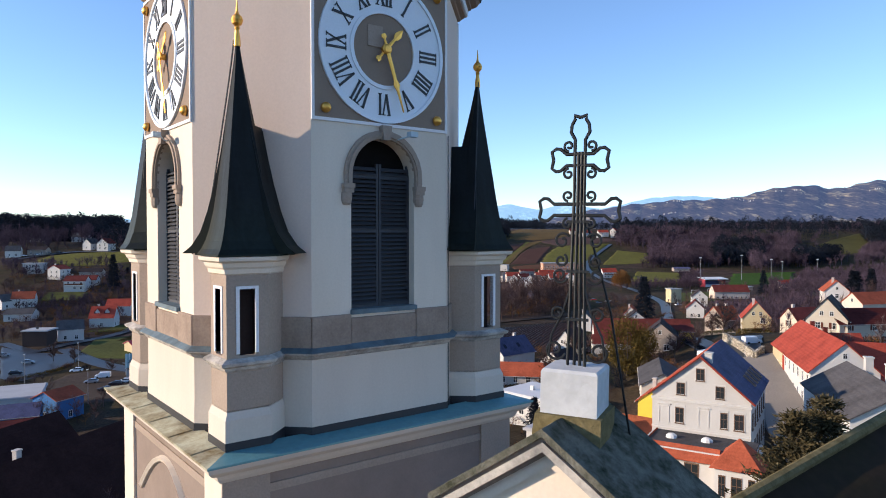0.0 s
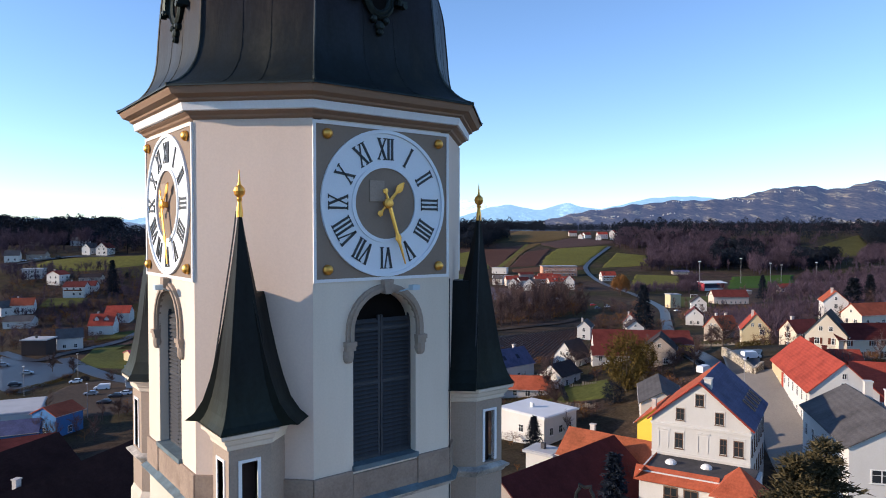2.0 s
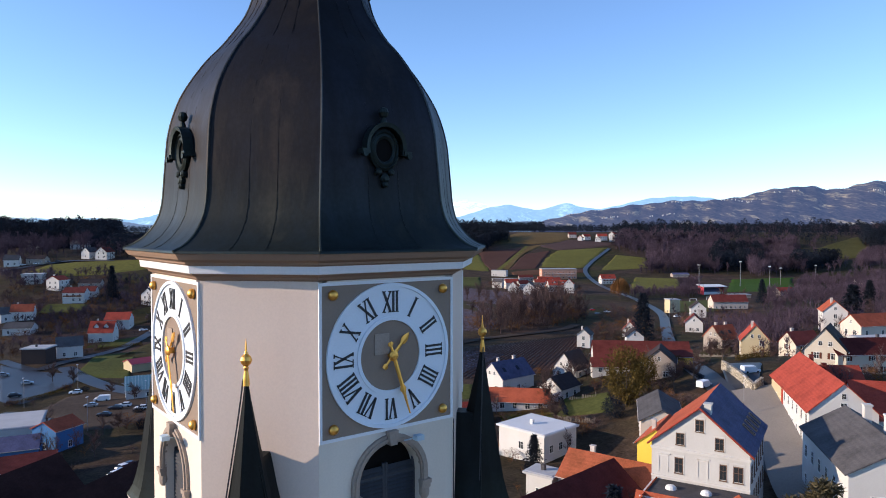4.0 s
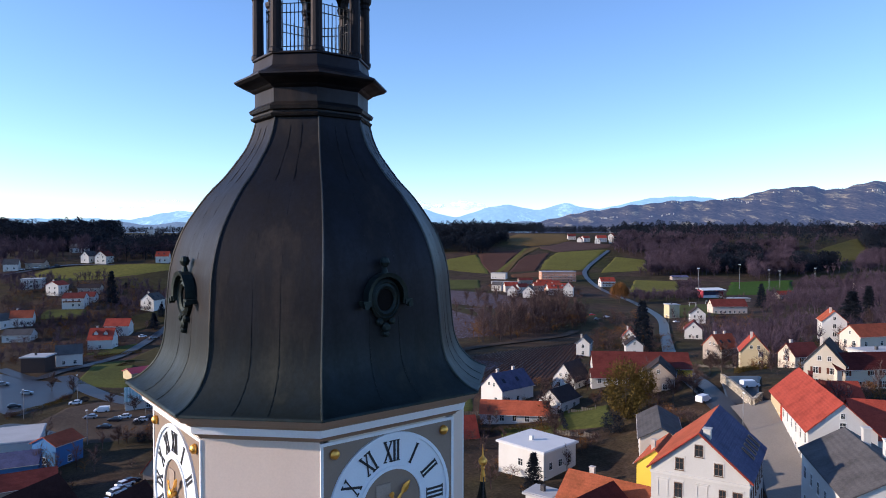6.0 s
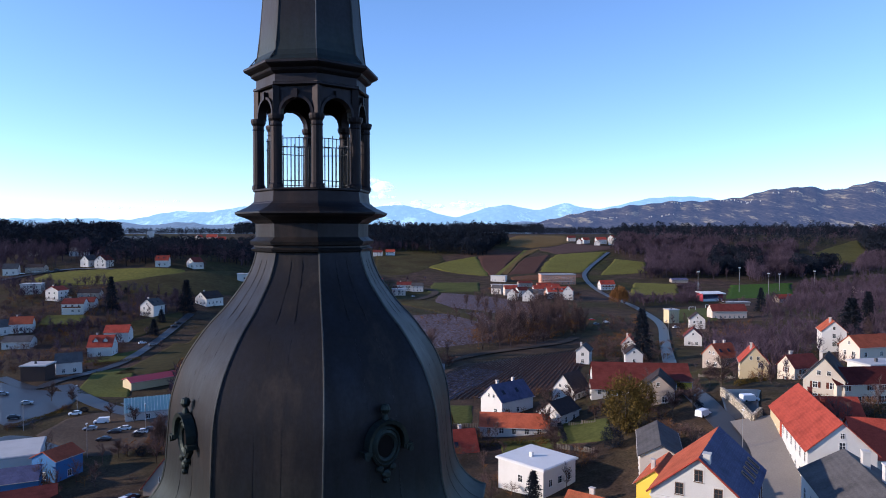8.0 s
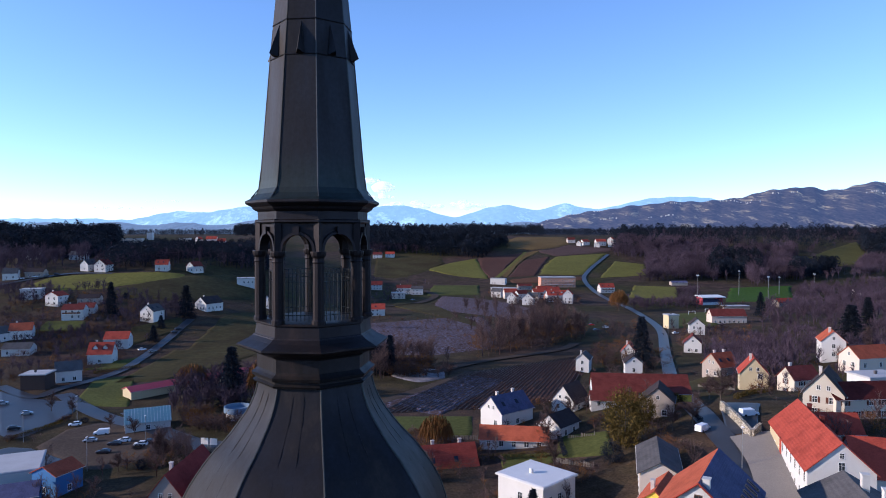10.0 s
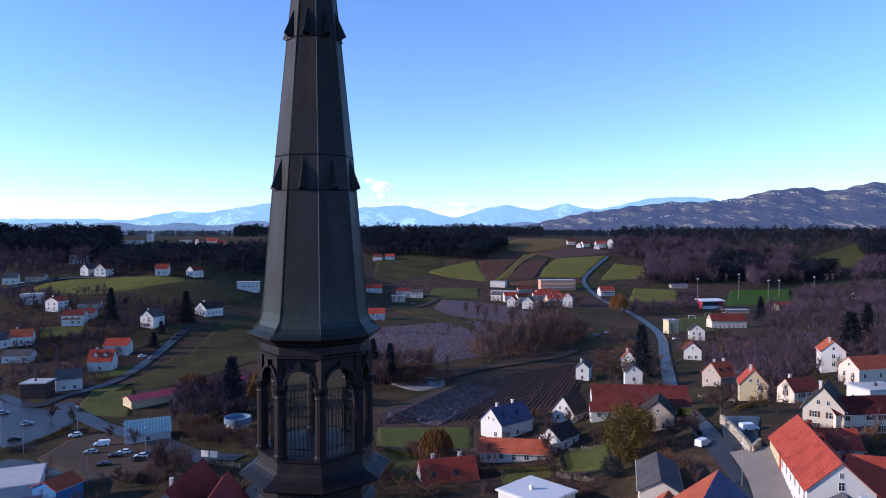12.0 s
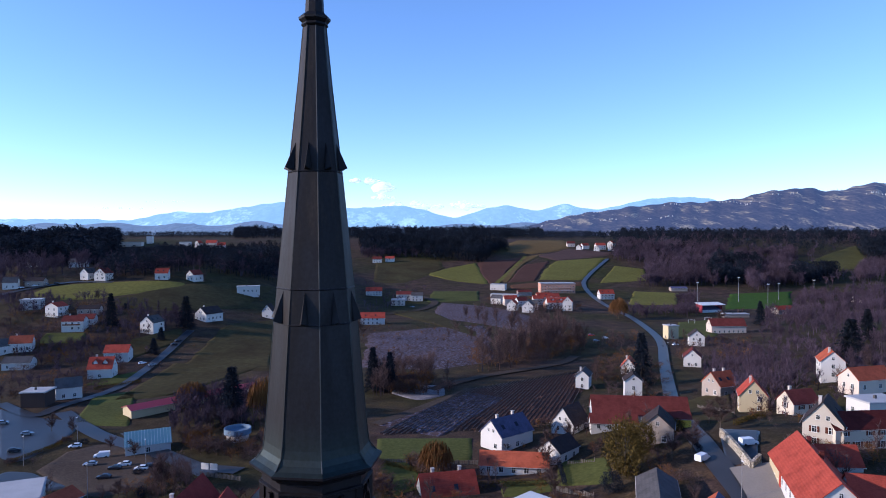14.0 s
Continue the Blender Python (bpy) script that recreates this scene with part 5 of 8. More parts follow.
house(27.9, 147.2, 50, 7.5, 9, 3.0, 4.6, "W", "N", 1, 0, "white barn with a steep black roof")
house(22.2, 128.7, 48, 6.5, 9, 3.2, 2.6, "W", "N", 1, 0, "small white gabled house with a dark roof")
house(13.4, 125.5, -8, 6, 17, 2.5, 2.6, "W", "O", 1, 0, "long low shed with an orange tiled roof")
house(40.6, 194.3, 70, 5, 8, 5.2, 2.2, "W", "G", 2, 1, "narrow white house with a grey roof")
house(50.5, 179.7, 80, 6, 6, 6.6, 2.4, "W", "N", 2, 0, "white cottage with a small gable")
house(59.3, 215.2, 70, 6, 8, 3.4, 3.4, "W", "O", 1, 1, "cottage with an orange roof")
house(41.9, 144.8, -6, 9, 27, 3.2, 4.4, "W", "D", 1, 0, "long barn with a brown-red roof")
house(44.9, 129.7, -6, 5, 6, 3.4, 1.4, "Y2", "D", 1, 0, "small bright yellow barn end")
house(40.0, 125.6, 70, 7.5, 9, 4.2, 3.2, "T", "N", 2, 0, "grey rendered house with a dark roof")
house(100.0, 297.0, 10, 6.5, 6.5, 8, 0.5, "Y", "F", 1, 0, "small yellow fire tower")
house(102.8, 274.9, 75, 8, 8, 5.5, 3.4, "W", "N", 2, 0, "white gabled house with a dark roof")
house(83.7, 227.1, 70, 7.5, 9, 4.6, 3.4, "W", "D", 2, 0, "white house with a red-edged roof")
house(133.3, 319.0, 0, 9, 22, 5, 4, "P", "D", 1, 0, "long house with a brown-red roof")
house(70.1, 171.1, 20, 9, 8, 4.0, 4.0, "T", "O", 2, 2, "brown rendered house with an orange hipped roof")
house(66.5, 145.5, 70, 7.6, 8, 4.8, 4.4, "Y", "R", 2, 1, "pale yellow house with a red roof", base=4.6)
house(92.0, 161.0, 70, 7, 8.5, 5.6, 3.2, "W", "O", 2, 1, "white villa with an orange tiled roof and balcony", base=8.3)
house(93.5, 150.0, 15, 7.5, 13, 3.6, 3.0, "P", "O", 1, 0, "low house with an orange tiled roof", base=8.0)
house(83.8, 131.2, 10, 8, 11, 4.2, 1.6, "W", "F", 1, 0, "plain white outbuilding behind the villa")
house(71.8, 137.0, 15, 6.4, 8.5, 5.0, 3.0, "C", "D", 2, 1, "cream house with a brown roof", base=5.0)
house(62.4, 110.6, 55, 8, 9.5, 5.4, 4.6, "C", "N", 2, 1, "cream gabled house with a dark roof", base=8.3)
house(58.5, 101.0, -5, 5.0, 5.6, 4.2, 2.3, "W", "R", 1, 0, "white outbuilding with a red tiled roof", base=4.5, k=1.0)
house(69.3, 109.8, 6, 7.5, 22, 4.8, 2.8, "C", "D2", 2, 0, "long cream house with a dark brown roof", base=8.2)
house(-67.0, 186.0, 47, 7, 50, 2.6, 1.2, "Y", "R2", 0, 0, "long shed with a flat crimson roof")
house(-62.6, 145.4, 25, 8, 12, 3.0, 3.0, "W", "GR", 1, 0, "white pavilion with a pale green metal roof")
house(-39.6, 105.0, 88, 6.6, 14, 3.2, 4.2, "T", "D3", 1, 1, "old house with a steep weathered red roof", base=-4.5, k=1.0)
house(-33.0, 100.5, 94, 6.6, 11, 3.2, 4.2, "T", "D3", 1, 0, "old house with a steep weathered red roof", base=-4.5, k=1.0)
house(-27.5, 112.0, 82, 6.6, 12, 3.4, 4.0, "T", "D3", 1, 0, "old house with a steep red roof", base=-4.5, k=1.0)

# houses beside the church street
def gable_house(x, y, rot, a, l, base, eave, ridge, wall, roof_a, roof_b, label):
    """A house whose two roof slopes differ; no windows yet."""
    h = thing("house", pose(x, y, base, 0, 0, rot), label, "house")
    bm = bmesh.new()
    gable_walls(bm, a, l, eave - base, ridge - eave)
    part("wall", bm, WALLS[wall], h)
    for bm, r in zip(gable_roof(a, l, eave - base, ridge - eave, 0.35), (roof_a, roof_b)):
        part("roof_slope", bm, ROOFS[r], h)
    return h


town = gable_house(27.05, 68.9, 59.4, 8.8, 11.7, 1.5, 10.6, 14.3, "W", "B", "O", "large white gabled town house with a blue roof slope")
E0 = 10.6 - 1.5
FRONT = -5.86
for u, z, sx, sz in ((0.0, E0 + 2.05, 0.78, 0.85), (-1.75, E0 + 0.55, 0.78, 0.85), (1.75, E0 + 0.55, 0.78, 0.85), (-1.85, E0 - 2.0, 0.78, 1.1), (2.1, E0 - 2.0, 0.62, 1.1), (3.4, E0 - 2.0, 0.85, 1.1), (-3.2, E0 - 4.4, 0.85, 1.0), (3.3, E0 - 4.4, 0.85, 1.0)):
    window(town, pose(0, 0, 0, 0, 0, -90) @ pose(u, FRONT, z), sx, sz)
    bm = bmesh.new()
    for q in ((-0.62, -0.02, -0.80, -0.52, 0.04, 0.80), (0.52, -0.02, -0.80, 0.62, 0.04, 0.80), (-0.66, -0.03, 0.80, 0.66, 0.04, 0.90)):
        box(bm, *[c * f for c, f in zip(q, (sx, 1, sz) * 2)], m=pose(0, 0, 0, 0, 0, -90) @ pose(u, FRONT, z))
    part("window_surround", bm, WALLS["W"], town)
for i in range(6):
    window(town, pose(-4.7 + i * 1.85, -4.41, E0 - 2.0), 0.75, 1.1)
    window(town, pose(-4.7 + i * 1.85, -4.41, E0 - 4.8), 0.75, 1.1)
for u in (-3.3, 0.3):
    bm = bmesh.new()
    for q in ((-0.50, 0, -0.80, -0.40, 0.06, 0.80), (0.40, 0, -0.80, 0.50, 0.06, 0.80), (-0.40, 0, 0.70, 0.40, 0.06, 0.80), (-0.62, -0.06, 0.92, 0.62, 0.06, 1.0)):
        box(bm, *q, m=pose(0, 0, 0, 0, 0, -90) @ pose(u, FRONT - 0.03, E0 - 2.0))
    part("blind_window", bm, WALLS["W"], town, "plastered blind window surround")
bm = bmesh.new()
box(bm, -5.99, -4.5, E0 - 0.55, -5.85, 4.5, E0 - 0.42)
box(bm, -5.95, -4.46, E0 - 0.68, -5.85, 4.46, E0 - 0.55)
box(bm, -5.93, -4.44, E0 - 3.35, -5.85, 4.44, E0 - 3.2)
part("string_course", bm, WALLS["W"], town)
for s in (-1, 1):
    bm = bmesh.new()
    tube(bm, [(-6.12, s * 4.77, E0 - 0.22), (-6.12, 0, E0 + 3.80)], 0.10, 6)
    part("verge", bm, ROOFS["R"], town, "red painted verge board")
SLOPE = math.degrees(math.atan2(3.7, 4.4))
for i in range(4):
    bm = bmesh.new()
    m = pose(-0.3 + i * 1.6, -3.6, E0 + 0.83, SLOPE)
    for q in ((-0.30, -0.75, 0.0, -0.22, 0.75, 0.12), (0.22, -0.75, 0.0, 0.30, 0.75, 0.12), (-0.22, -0.75, 0.0, 0.22, -0.67, 0.12), (-0.22, 0.67, 0.0, 0.22, 0.75, 0.12)):
        box(bm, *q, m=m)
    w = part("roof_window", bm, BROWN, town)
    bm = bmesh.new()
    box(bm, -0.22, -0.67, 0.0, 0.22, 0.67, 0.08, m)
    part("pane", bm, ROOFGLASS, w)
for i in range(26):
    bm = bmesh.new()
    y = -0.25 - i * 0.172
    z = E0 + 3.7 + 0.14 + y * 3.7 / 4.4
    box(bm, -6.05, y - 0.012, z - 0.02, 6.05, y + 0.012, z + 0.022)
    part("slate_course", bm, ROOFS["B"], town)
for cx, cy in ((-5.0, -0.6),):
    bm = bmesh.new()
    box(bm, cx - 0.36, cy - 0.32, E0 + 2.4, cx + 0.36, cy + 0.32, E0 + 4.0)
    box(bm, cx - 0.43, cy - 0.39, E0 + 4.0, cx + 0.43, cy + 0.39, E0 + 4.1)
    part("chimney", bm, WALLS["W"], town)

annexe = thing("annexe", pose(27.6, 68.9, 1.55, 0, 0, 59.0) @ Matrix.Scale(0.96, 4), "white flat-roofed annexe with a red tiled skirt and corner bay", "building")
bm = bmesh.new()
box(bm, -11.6, -5.2, -2.0, -6.52, 4.9, 5.6)
part("wall", bm, WALLS["W"], annexe)
bm = bmesh.new()
box(bm, -11.3, -4.9, 5.6, -6.53, 4.6, 5.75)
part("roof", bm, ROOFS["G"], annexe, "grey gravel flat roof")
bm = bmesh.new()
loft(bm, [[(-12.1, y, 4.75), (-12.1, y, 4.9), (-11.2, y, 5.95), (-11.1, y, 5.8)] for y in (-2.2, 5.3)])
part("tile_skirt", bm, ROOFS["O"], annexe, "red tiled skirt roof")
bm = bmesh.new()
loft(bm, [[(x, 5.3, 4.75), (x, 5.3, 4.9), (x, 4.5, 5.9), (x, 4.4, 5.8)] for x in (-12.1, -6.6)])
part("tile_skirt", bm, ROOFS["O"], annexe)
bm = bmesh.new()
box(bm, -13.0, -5.6, -2.0, -9.4, -2.0, 5.0)
part("bay", bm, WALLS["W"], annexe)
bm = bmesh.new()
loft(bm, [[(-13.4, -6.0, 4.9), (-9.0, -6.0, 4.9), (-9.0, -1.6, 4.9), (-13.4, -1.6, 4.9)], [(-11.25, -3.85, 7.2), (-11.15, -3.85, 7.2), (-11.15, -3.75, 7.2), (-11.25, -3.75, 7.2)]])
part("bay_roof", bm, ROOFS["O"], annexe, "red tiled pyramid roof")
for y in (0.2, 2.0):
    w = window(annexe, pose(0, 0, 0, 0, 0, -90) @ pose(-y, -11.61, 3.4), 1.3, 1.6)
for y, s in ((-2.6, 0.55), (-3.8, 0.9), (-5.0, 0.55)):
    window(annexe, pose(0, 0, 0, 0, 0, -90) @ pose(-y, -13.01, 3.3), s, 1.45)
for x in (-12.4, -10.4):
    window(annexe, pose(x, -5.61, 3.3), 0.7, 1.4)
for x, y in ((-8.8, 2.6), (-8.6, -0.6)):
    bm = bmesh.new()
    lathe(bm, [(0.55, 5.74), (0.5, 5.95), (0.3, 6.1), (0.0, 6.15)], 10, x, y)
    part("roof_dome", bm, FRAME, annexe, "white domed rooflight")

red = gable_house(50.2, 90.9, 74.8, 7.4, 21.7, 4.0, 9.5, 12.9, "W", "R", "R", "long white town house with a red tiled roof")
for i in range(9):
    for z in (1.7, 4.2):
        window(red, pose(0, 0, 0, 0, 0, 180) @ pose(-9.6 + i * 2.4, -3.71, z), 0.8, 0.95)
for z in (6.1, 7.4):
    window(red, pose(0, 0, 0, 0, 0, -90) @ pose(0.0, -10.86, z), 0.75 if z < 7 else 0.5, 0.8 if z < 7 else 0.5)
for x in (0.5, 7.0):
    bm = bmesh.new()
    box(bm, x - 0.3, -0.9, 7.0, x + 0.3, -0.4, 9.2)
    box(bm, x - 0.36, -0.96, 9.2, x + 0.36, -0.34, 9.3)
    part("chimney", bm, ROOFS["D"], red)
bm = bmesh.new()
box(bm, 4.2, 3.70, -2, 10.84, 3.78, 5.45)
part("yellow_front", bm, WALLS["Y"], red, "pale yellow painted end of the street front")
bm = bmesh.new()
box(bm, 3.3, 3.70, 0.0, 4.15, 3.80, 4.8)
part("red_pilaster", bm, ROOFS["R"], red, "salmon painted gate strip")
wing = house(57.5, 84.3, -15, 8.5, 13, 4.4, 3.7, "W", "R", 1, 0, "white wing with a red tiled roof", base=4.0, k=1.0)
grey = gable_house(41.6, 66.1, 76, 8.4, 15.0, 2.5, 9.6, 12.0, "W", "G", "G", "white house with a weathered dark grey roof")
for i in range(6):
    for z in (1.8, 4.9):
        window(grey, pose(0, 0, 0, 0, 0, 180) @ pose(-6.0 + i * 2.4, -4.21, z), 0.8, 1.0)
window(grey, pose(0, 0, 0, 0, 0, -90) @ pose(-1.6, -7.51, 4.6), 1.8, 0.9)
window(grey, pose(0, 0, 0, 0, 0, -90) @ pose(1.8, -7.51, 4.6), 0.9, 0.9)
for x, y in ((-1.0, -1.2), (3.0, -0.6)):
    bm = bmesh.new()
    box(bm, x - 0.35, y - 0.35, 8.0, x + 0.35, y + 0.35, 10.8)
    box(bm, x - 0.42, y - 0.42, 10.8, x + 0.42, y + 0.42, 10.95)
    part("chimney", bm, WALLS["W"], grey)
old = gable_house(11.2, 64.0, 44, 11.0, 17.5, 0.0, 3.2, 7.4, "T", "D2", "D2", "old house with a large dark brown-red roof")
house(18.15, 73.25, -37, 6.0, 9.6, 3.0, 2.1, "W", "O2", 1, 1, "white house with a mossy orange tiled roof", base=1.5, k=1.0)
house(11.3, 75.6, -37, 2.6, 3.2, 2.9, 0.3, "W", "F", 1, 0, "small white flat-roofed lean-to", base=1.2, k=1.0)
# both roofs carry the shade of their unlit slopes in the tile colour
house(-34, 62, 75, 9, 20, 4, 5, "T", "N2", 1, 1, "old house with a roof coloured dark for shade", base=-2.0, k=1.0)
house(-46, 70, 75, 9, 16, 4, 4.5, "T", "N2", 1, 1, "old house with a roof coloured dark for shade", base=-3.0, k=1.0)
house(13.5, 96.8, -46, 7.4, 8.0, 3.0, 0.3, "W", "F2", 1, 0, "white bungalow with a flat white roof", base=0.3, k=1.0)

house(0.9, 116.5, 14, 7.0, 9.6, 2.6, 3.9, "W", "R", 2, 2, "white house with a steep bright red roof", base=-5.0, k=1.0)
house(26.0, 80.4, 59.4, 4.2, 7.0, 4.9, 1.7, "Y2", "O", 2, 1, "bright yellow house with an orange tiled roof", base=1.8, k=1.0)
house(30.6, 96.0, 75, 5.4, 12.0, 3.5, 1.5, "P", "G", 1, 0, "ochre house with a weathered grey roof", base=2.2, k=1.0)
BROWN_FRAME = WFRAME.copy()
BROWN_FRAME.materials[0] = weathered("brown_window_frame", (0.13, 0.075, 0.045), 0.7, 2, 20, (0.7, 0.7, 0.7), 0.4, 0.1)
for h in (town, annexe):
    for c in h.children:
        if c.data == WFRAME:
            c.data = BROWN_FRAME
# shops at the car park
for x, y, rot, a, l, e, wl, rf, lab in ((-74, 112, 25, 12, 17, 4.5, "W", "F", "long shop with a pale flat metal roof"), (-66, 101, 25, 8, 13, 3.8, "B3", "B", "blue-clad shop with a blue-grey roof"),
                                       (-62, 110, 70, 6, 6, 4.2, "B3", "O", "blue-clad shop front with an orange roof"), (-58, 92, 30, 8, 12, 3.6, "T", "D", "shop with a red-brown roof")):
    house(x, y, rot, a, l, e, 1.4, wl, rf, 1, 0, lab, k=0.85)

# round water tank
tank = thing("water_tank", pose(-44.5, 149, ground_z(-44.5, 149), 0, 0, 0), "round pale blue open water tank on a concrete base", "tank")
bm = bmesh.new()
lathe(bm, [(2.4, -0.5), (2.4, 1.5)], 24)
part("base", bm, BRICK, tank)
bm = bmesh.new()
lathe(bm, [(2.9, 1.5), (2.9, 2.7), (2.7, 2.7), (2.7, 1.9)], 28)
part("basin", bm, weathered("pale_blue_steel", (0.13, 0.19, 0.27), 0.5, 0.8, 8, (0.7, 0.7, 0.7), 0.5, 0.1), tank)


# ---- church gable with the wrought-iron cross ----
MOSS = weathered("mossy_stone", (0.17, 0.165, 0.135), 0.95, 7.0, 60, (0.13, 0.16, 0.09), 1.0, 0.9)
OLDSTONE = weathered("olive_weathered_stone", (0.20, 0.165, 0.085), 0.95, 5.0, 30, (0.4, 0.4, 0.35), 0.9, 0.8)
GA = 56.0  # the gable's own x axis points back along its ridge
gable = thing("church_gable", pose(0.65, 4.2, EYE - 1.22, 0, 0, GA), "cream plastered church gable with a mossy stone coping", "gable")
SL = 0.68
bm = bmesh.new()
hw = 0.72
rows = [[(x, y, z) for y, z in ((-hw, -25.2), (-hw, -hw * SL - 0.12), (0, -0.12), (hw, -hw * SL - 0.12), (hw, -25.2))] for x in (0.06, 0.84)]
loft(bm, rows)
part("gable_wall", bm, CREAM, gable)
for s in (-1, 1):
    bm = bmesh.new()
    n = 10
    rings = []
    for i in range(n + 1):
        x = -0.10 + 1.0 * i / n
        w = 0.012 * noise.noise(Vector((x * 4, s, 0)))
        rings.append([(x, 0, -0.02), (x, 0, 0.03 + w), (x, s * 0.45, -0.45 * SL + 0.03 - w), (x, s * (hw + 0.12), -(hw + 0.12) * SL + 0.03 + w), (x, s * (hw + 0.12), -(hw + 0.12) * SL - 0.025)])
    loft(bm, rings)
    part("roof_slope", bm, MOSS, gable, "mossy stone roof slope")
    # the dark taupe runs paint shade into the grooves of the rake
    for x0, x1, top, bot, mat in ((-0.06, 0.08, -0.024, -0.055, GRIME_SHADE), (-0.085, 0.08, -0.055, -0.115, GRIMY_CREAM), (-0.02, 0.08, -0.115, -0.15, GRIME_SHADE), (0.02, 0.08, -0.15, -0.235, CREAM)):
        bm = bmesh.new()
        e = hw + 0.08
        loft(bm, [[(x, 0, top), (x, s * e, top - e * SL), (x, s * e, bot - e * SL), (x, 0, bot)] for x in (x0, x1)])
        part("rake_moulding", bm, mat, gable)
bm = bmesh.new()
lathe(bm, [(0.06, -25.1), (0.055, -0.45)], 10, 0.2, -hw - 0.02)
part("downpipe", bm, IRON, gable)

nave = thing("nave_roof", pose(0, 0, EYE), "dark mossy tiled church roof", "roof")
DARKTILE = tiles("dark_mossy_tiles", (0.030, 0.021, 0.014), (0.8, 1.1, 0.6))
bm = bmesh.new()
r1, r2 = Vector((3.3, 8.5, -3.62)), Vector((13.5, 15.2, -2.05))
down = Vector((5.0, -6.5, -5.0))
rows = []
for i in range(25):
    p = r1.lerp(r2, i / 24)
    rows.append([p + down * (j / 16) + Vector((0, 0, 0.02 * math.sin(j * 2.6) + 0.02 * noise.noise(Vector((i * 0.6, j * 0.7, 1))))) for j in range(17)])
vs = [[bm.verts.new(p) for p in r] for r in rows]
lo = [[bm.verts.new(p + Vector((0, 0, -0.12))) for p in r] for r in rows]
for i in range(24):
    for j in range(16):
        bm.faces.new((vs[i][j], vs[i][j + 1], vs[i + 1][j + 1], vs[i + 1][j]))
        bm.faces.new((lo[i][j], lo[i + 1][j], lo[i + 1][j + 1], lo[i][j + 1]))
    bm.faces.new((vs[i][0], vs[i + 1][0], lo[i + 1][0], lo[i][0]))
part("roof_slope", bm, DARKTILE, nave)
bm = bmesh.new()
tube(bm, [r1 + Vector((0, 0, 0.02)), r1.lerp(r2, 0.5) + Vector((0, 0, 0.03)), r2 + Vector((0, 0, 0.02))], 0.09, 8)
part("ridge_tiles", bm, OLDSTONE, nave)
bm = bmesh.new()
loft(bm, [[p + Vector((0, 0, -0.05)), p + Vector((-1.2, 1.6, -2.0)), p + Vector((-1.2, 1.6, -24)), p + down + Vector((0, 0, -19)), p + down + Vector((0, 0, -0.15))] for p in (r1 + Vector((0.15, 0.1, 0)), r2)])
part("nave_wall", bm, TAUPE, nave)

PEDESTAL = weathered("greyed_whitewash", (0.56, 0.57, 0.58), 0.9, 2.5, 20, (0.6, 0.62, 0.62), 0.6, 0.4)
cross = thing("gable_cross", pose(0.885, 4.55, EYE - 0.89, 0, 0.9, -25), "wrought-iron double-barred cross with scrolls on a white stone block", "cross")
bm = bmesh.new()
loft(bm, [[(x * q, y * q, z) for x, y in ((-1, -1), (1, -1), (1, 1), (-1, 1))] for q, z in ((0.185, -0.30), (0.185, -0.02), (0.172, 0.0))])
part("pedestal", bm, PEDESTAL, cross, "white painted stone block")
bm = bmesh.new()
loft(bm, [[(x * q + 0.015 * noise.noise(Vector((x, y, z * 9))), y * q, z) for x, y in ((-1, -1), (0, -1.04), (1, -1), (1.03, 0), (1, 1), (0, 1.02), (-1, 1), (-1.03, 0))] for q, z in ((0.24, -0.85), (0.225, -0.6), (0.225, -0.4), (0.215, -0.29))])
part("stone_foot", bm, OLDSTONE, cross, "rough lichened stone foot")


def scroll(bm, cx, cz, r, turns, start, side, y=0.0, rad=0.009):
    pts = []
    for i in range(26):
        f = i / 25
        a = math.radians(start) + side * turns * math.tau * f
        q = r * (1 - 0.72 * f)
        pts.append((cx + q * math.cos(a), y, cz + q * math.sin(a)))
    tube(bm, pts, rad, 6)


for name, xs in (("stile", (-0.034, 0.034)), ("back_stile", (-0.010, 0.012))):
    for x in xs:
        bm = bmesh.new()
        tube(bm, [(x * 1.7, 0.02 if name == "back_stile" else 0, -0.02), (x * 1.35, 0, 0.55), (x, 0, 1.1), (x, 0, 1.42)], 0.011, 8)
        part(name, bm, IRON, cross)
for cz, half in ((1.03, 0.27), (1.36, 0.19)):
    for dz in (-0.03, 0.045):
        for s in (-1, 1):
            bm = bmesh.new()
            flare = 0.035 if dz > 0 else -0.035
            tube(bm, [(0, 0, cz + dz), (s * (half - 0.10), 0, cz + dz), (s * (half - 0.06), 0, cz + dz + flare), (s * (half - 0.03), 0, cz + dz + flare * 1.1), (s * half, 0, cz + dz + flare * 0.5), (s * (half - 0.012), 0, cz + 0.0075)], 0.012, 6)
            part("arm_bar", bm, IRON, cross)
    for s in (-1, 1):
        for dz, st in ((0.10, -90), (-0.085, 90)):
            bm = bmesh.new()
            scroll(bm, s * 0.075, cz + dz, 0.036, 1.15, st, s * (1 if dz > 0 else -1))
            part("scroll", bm, IRON, cross)
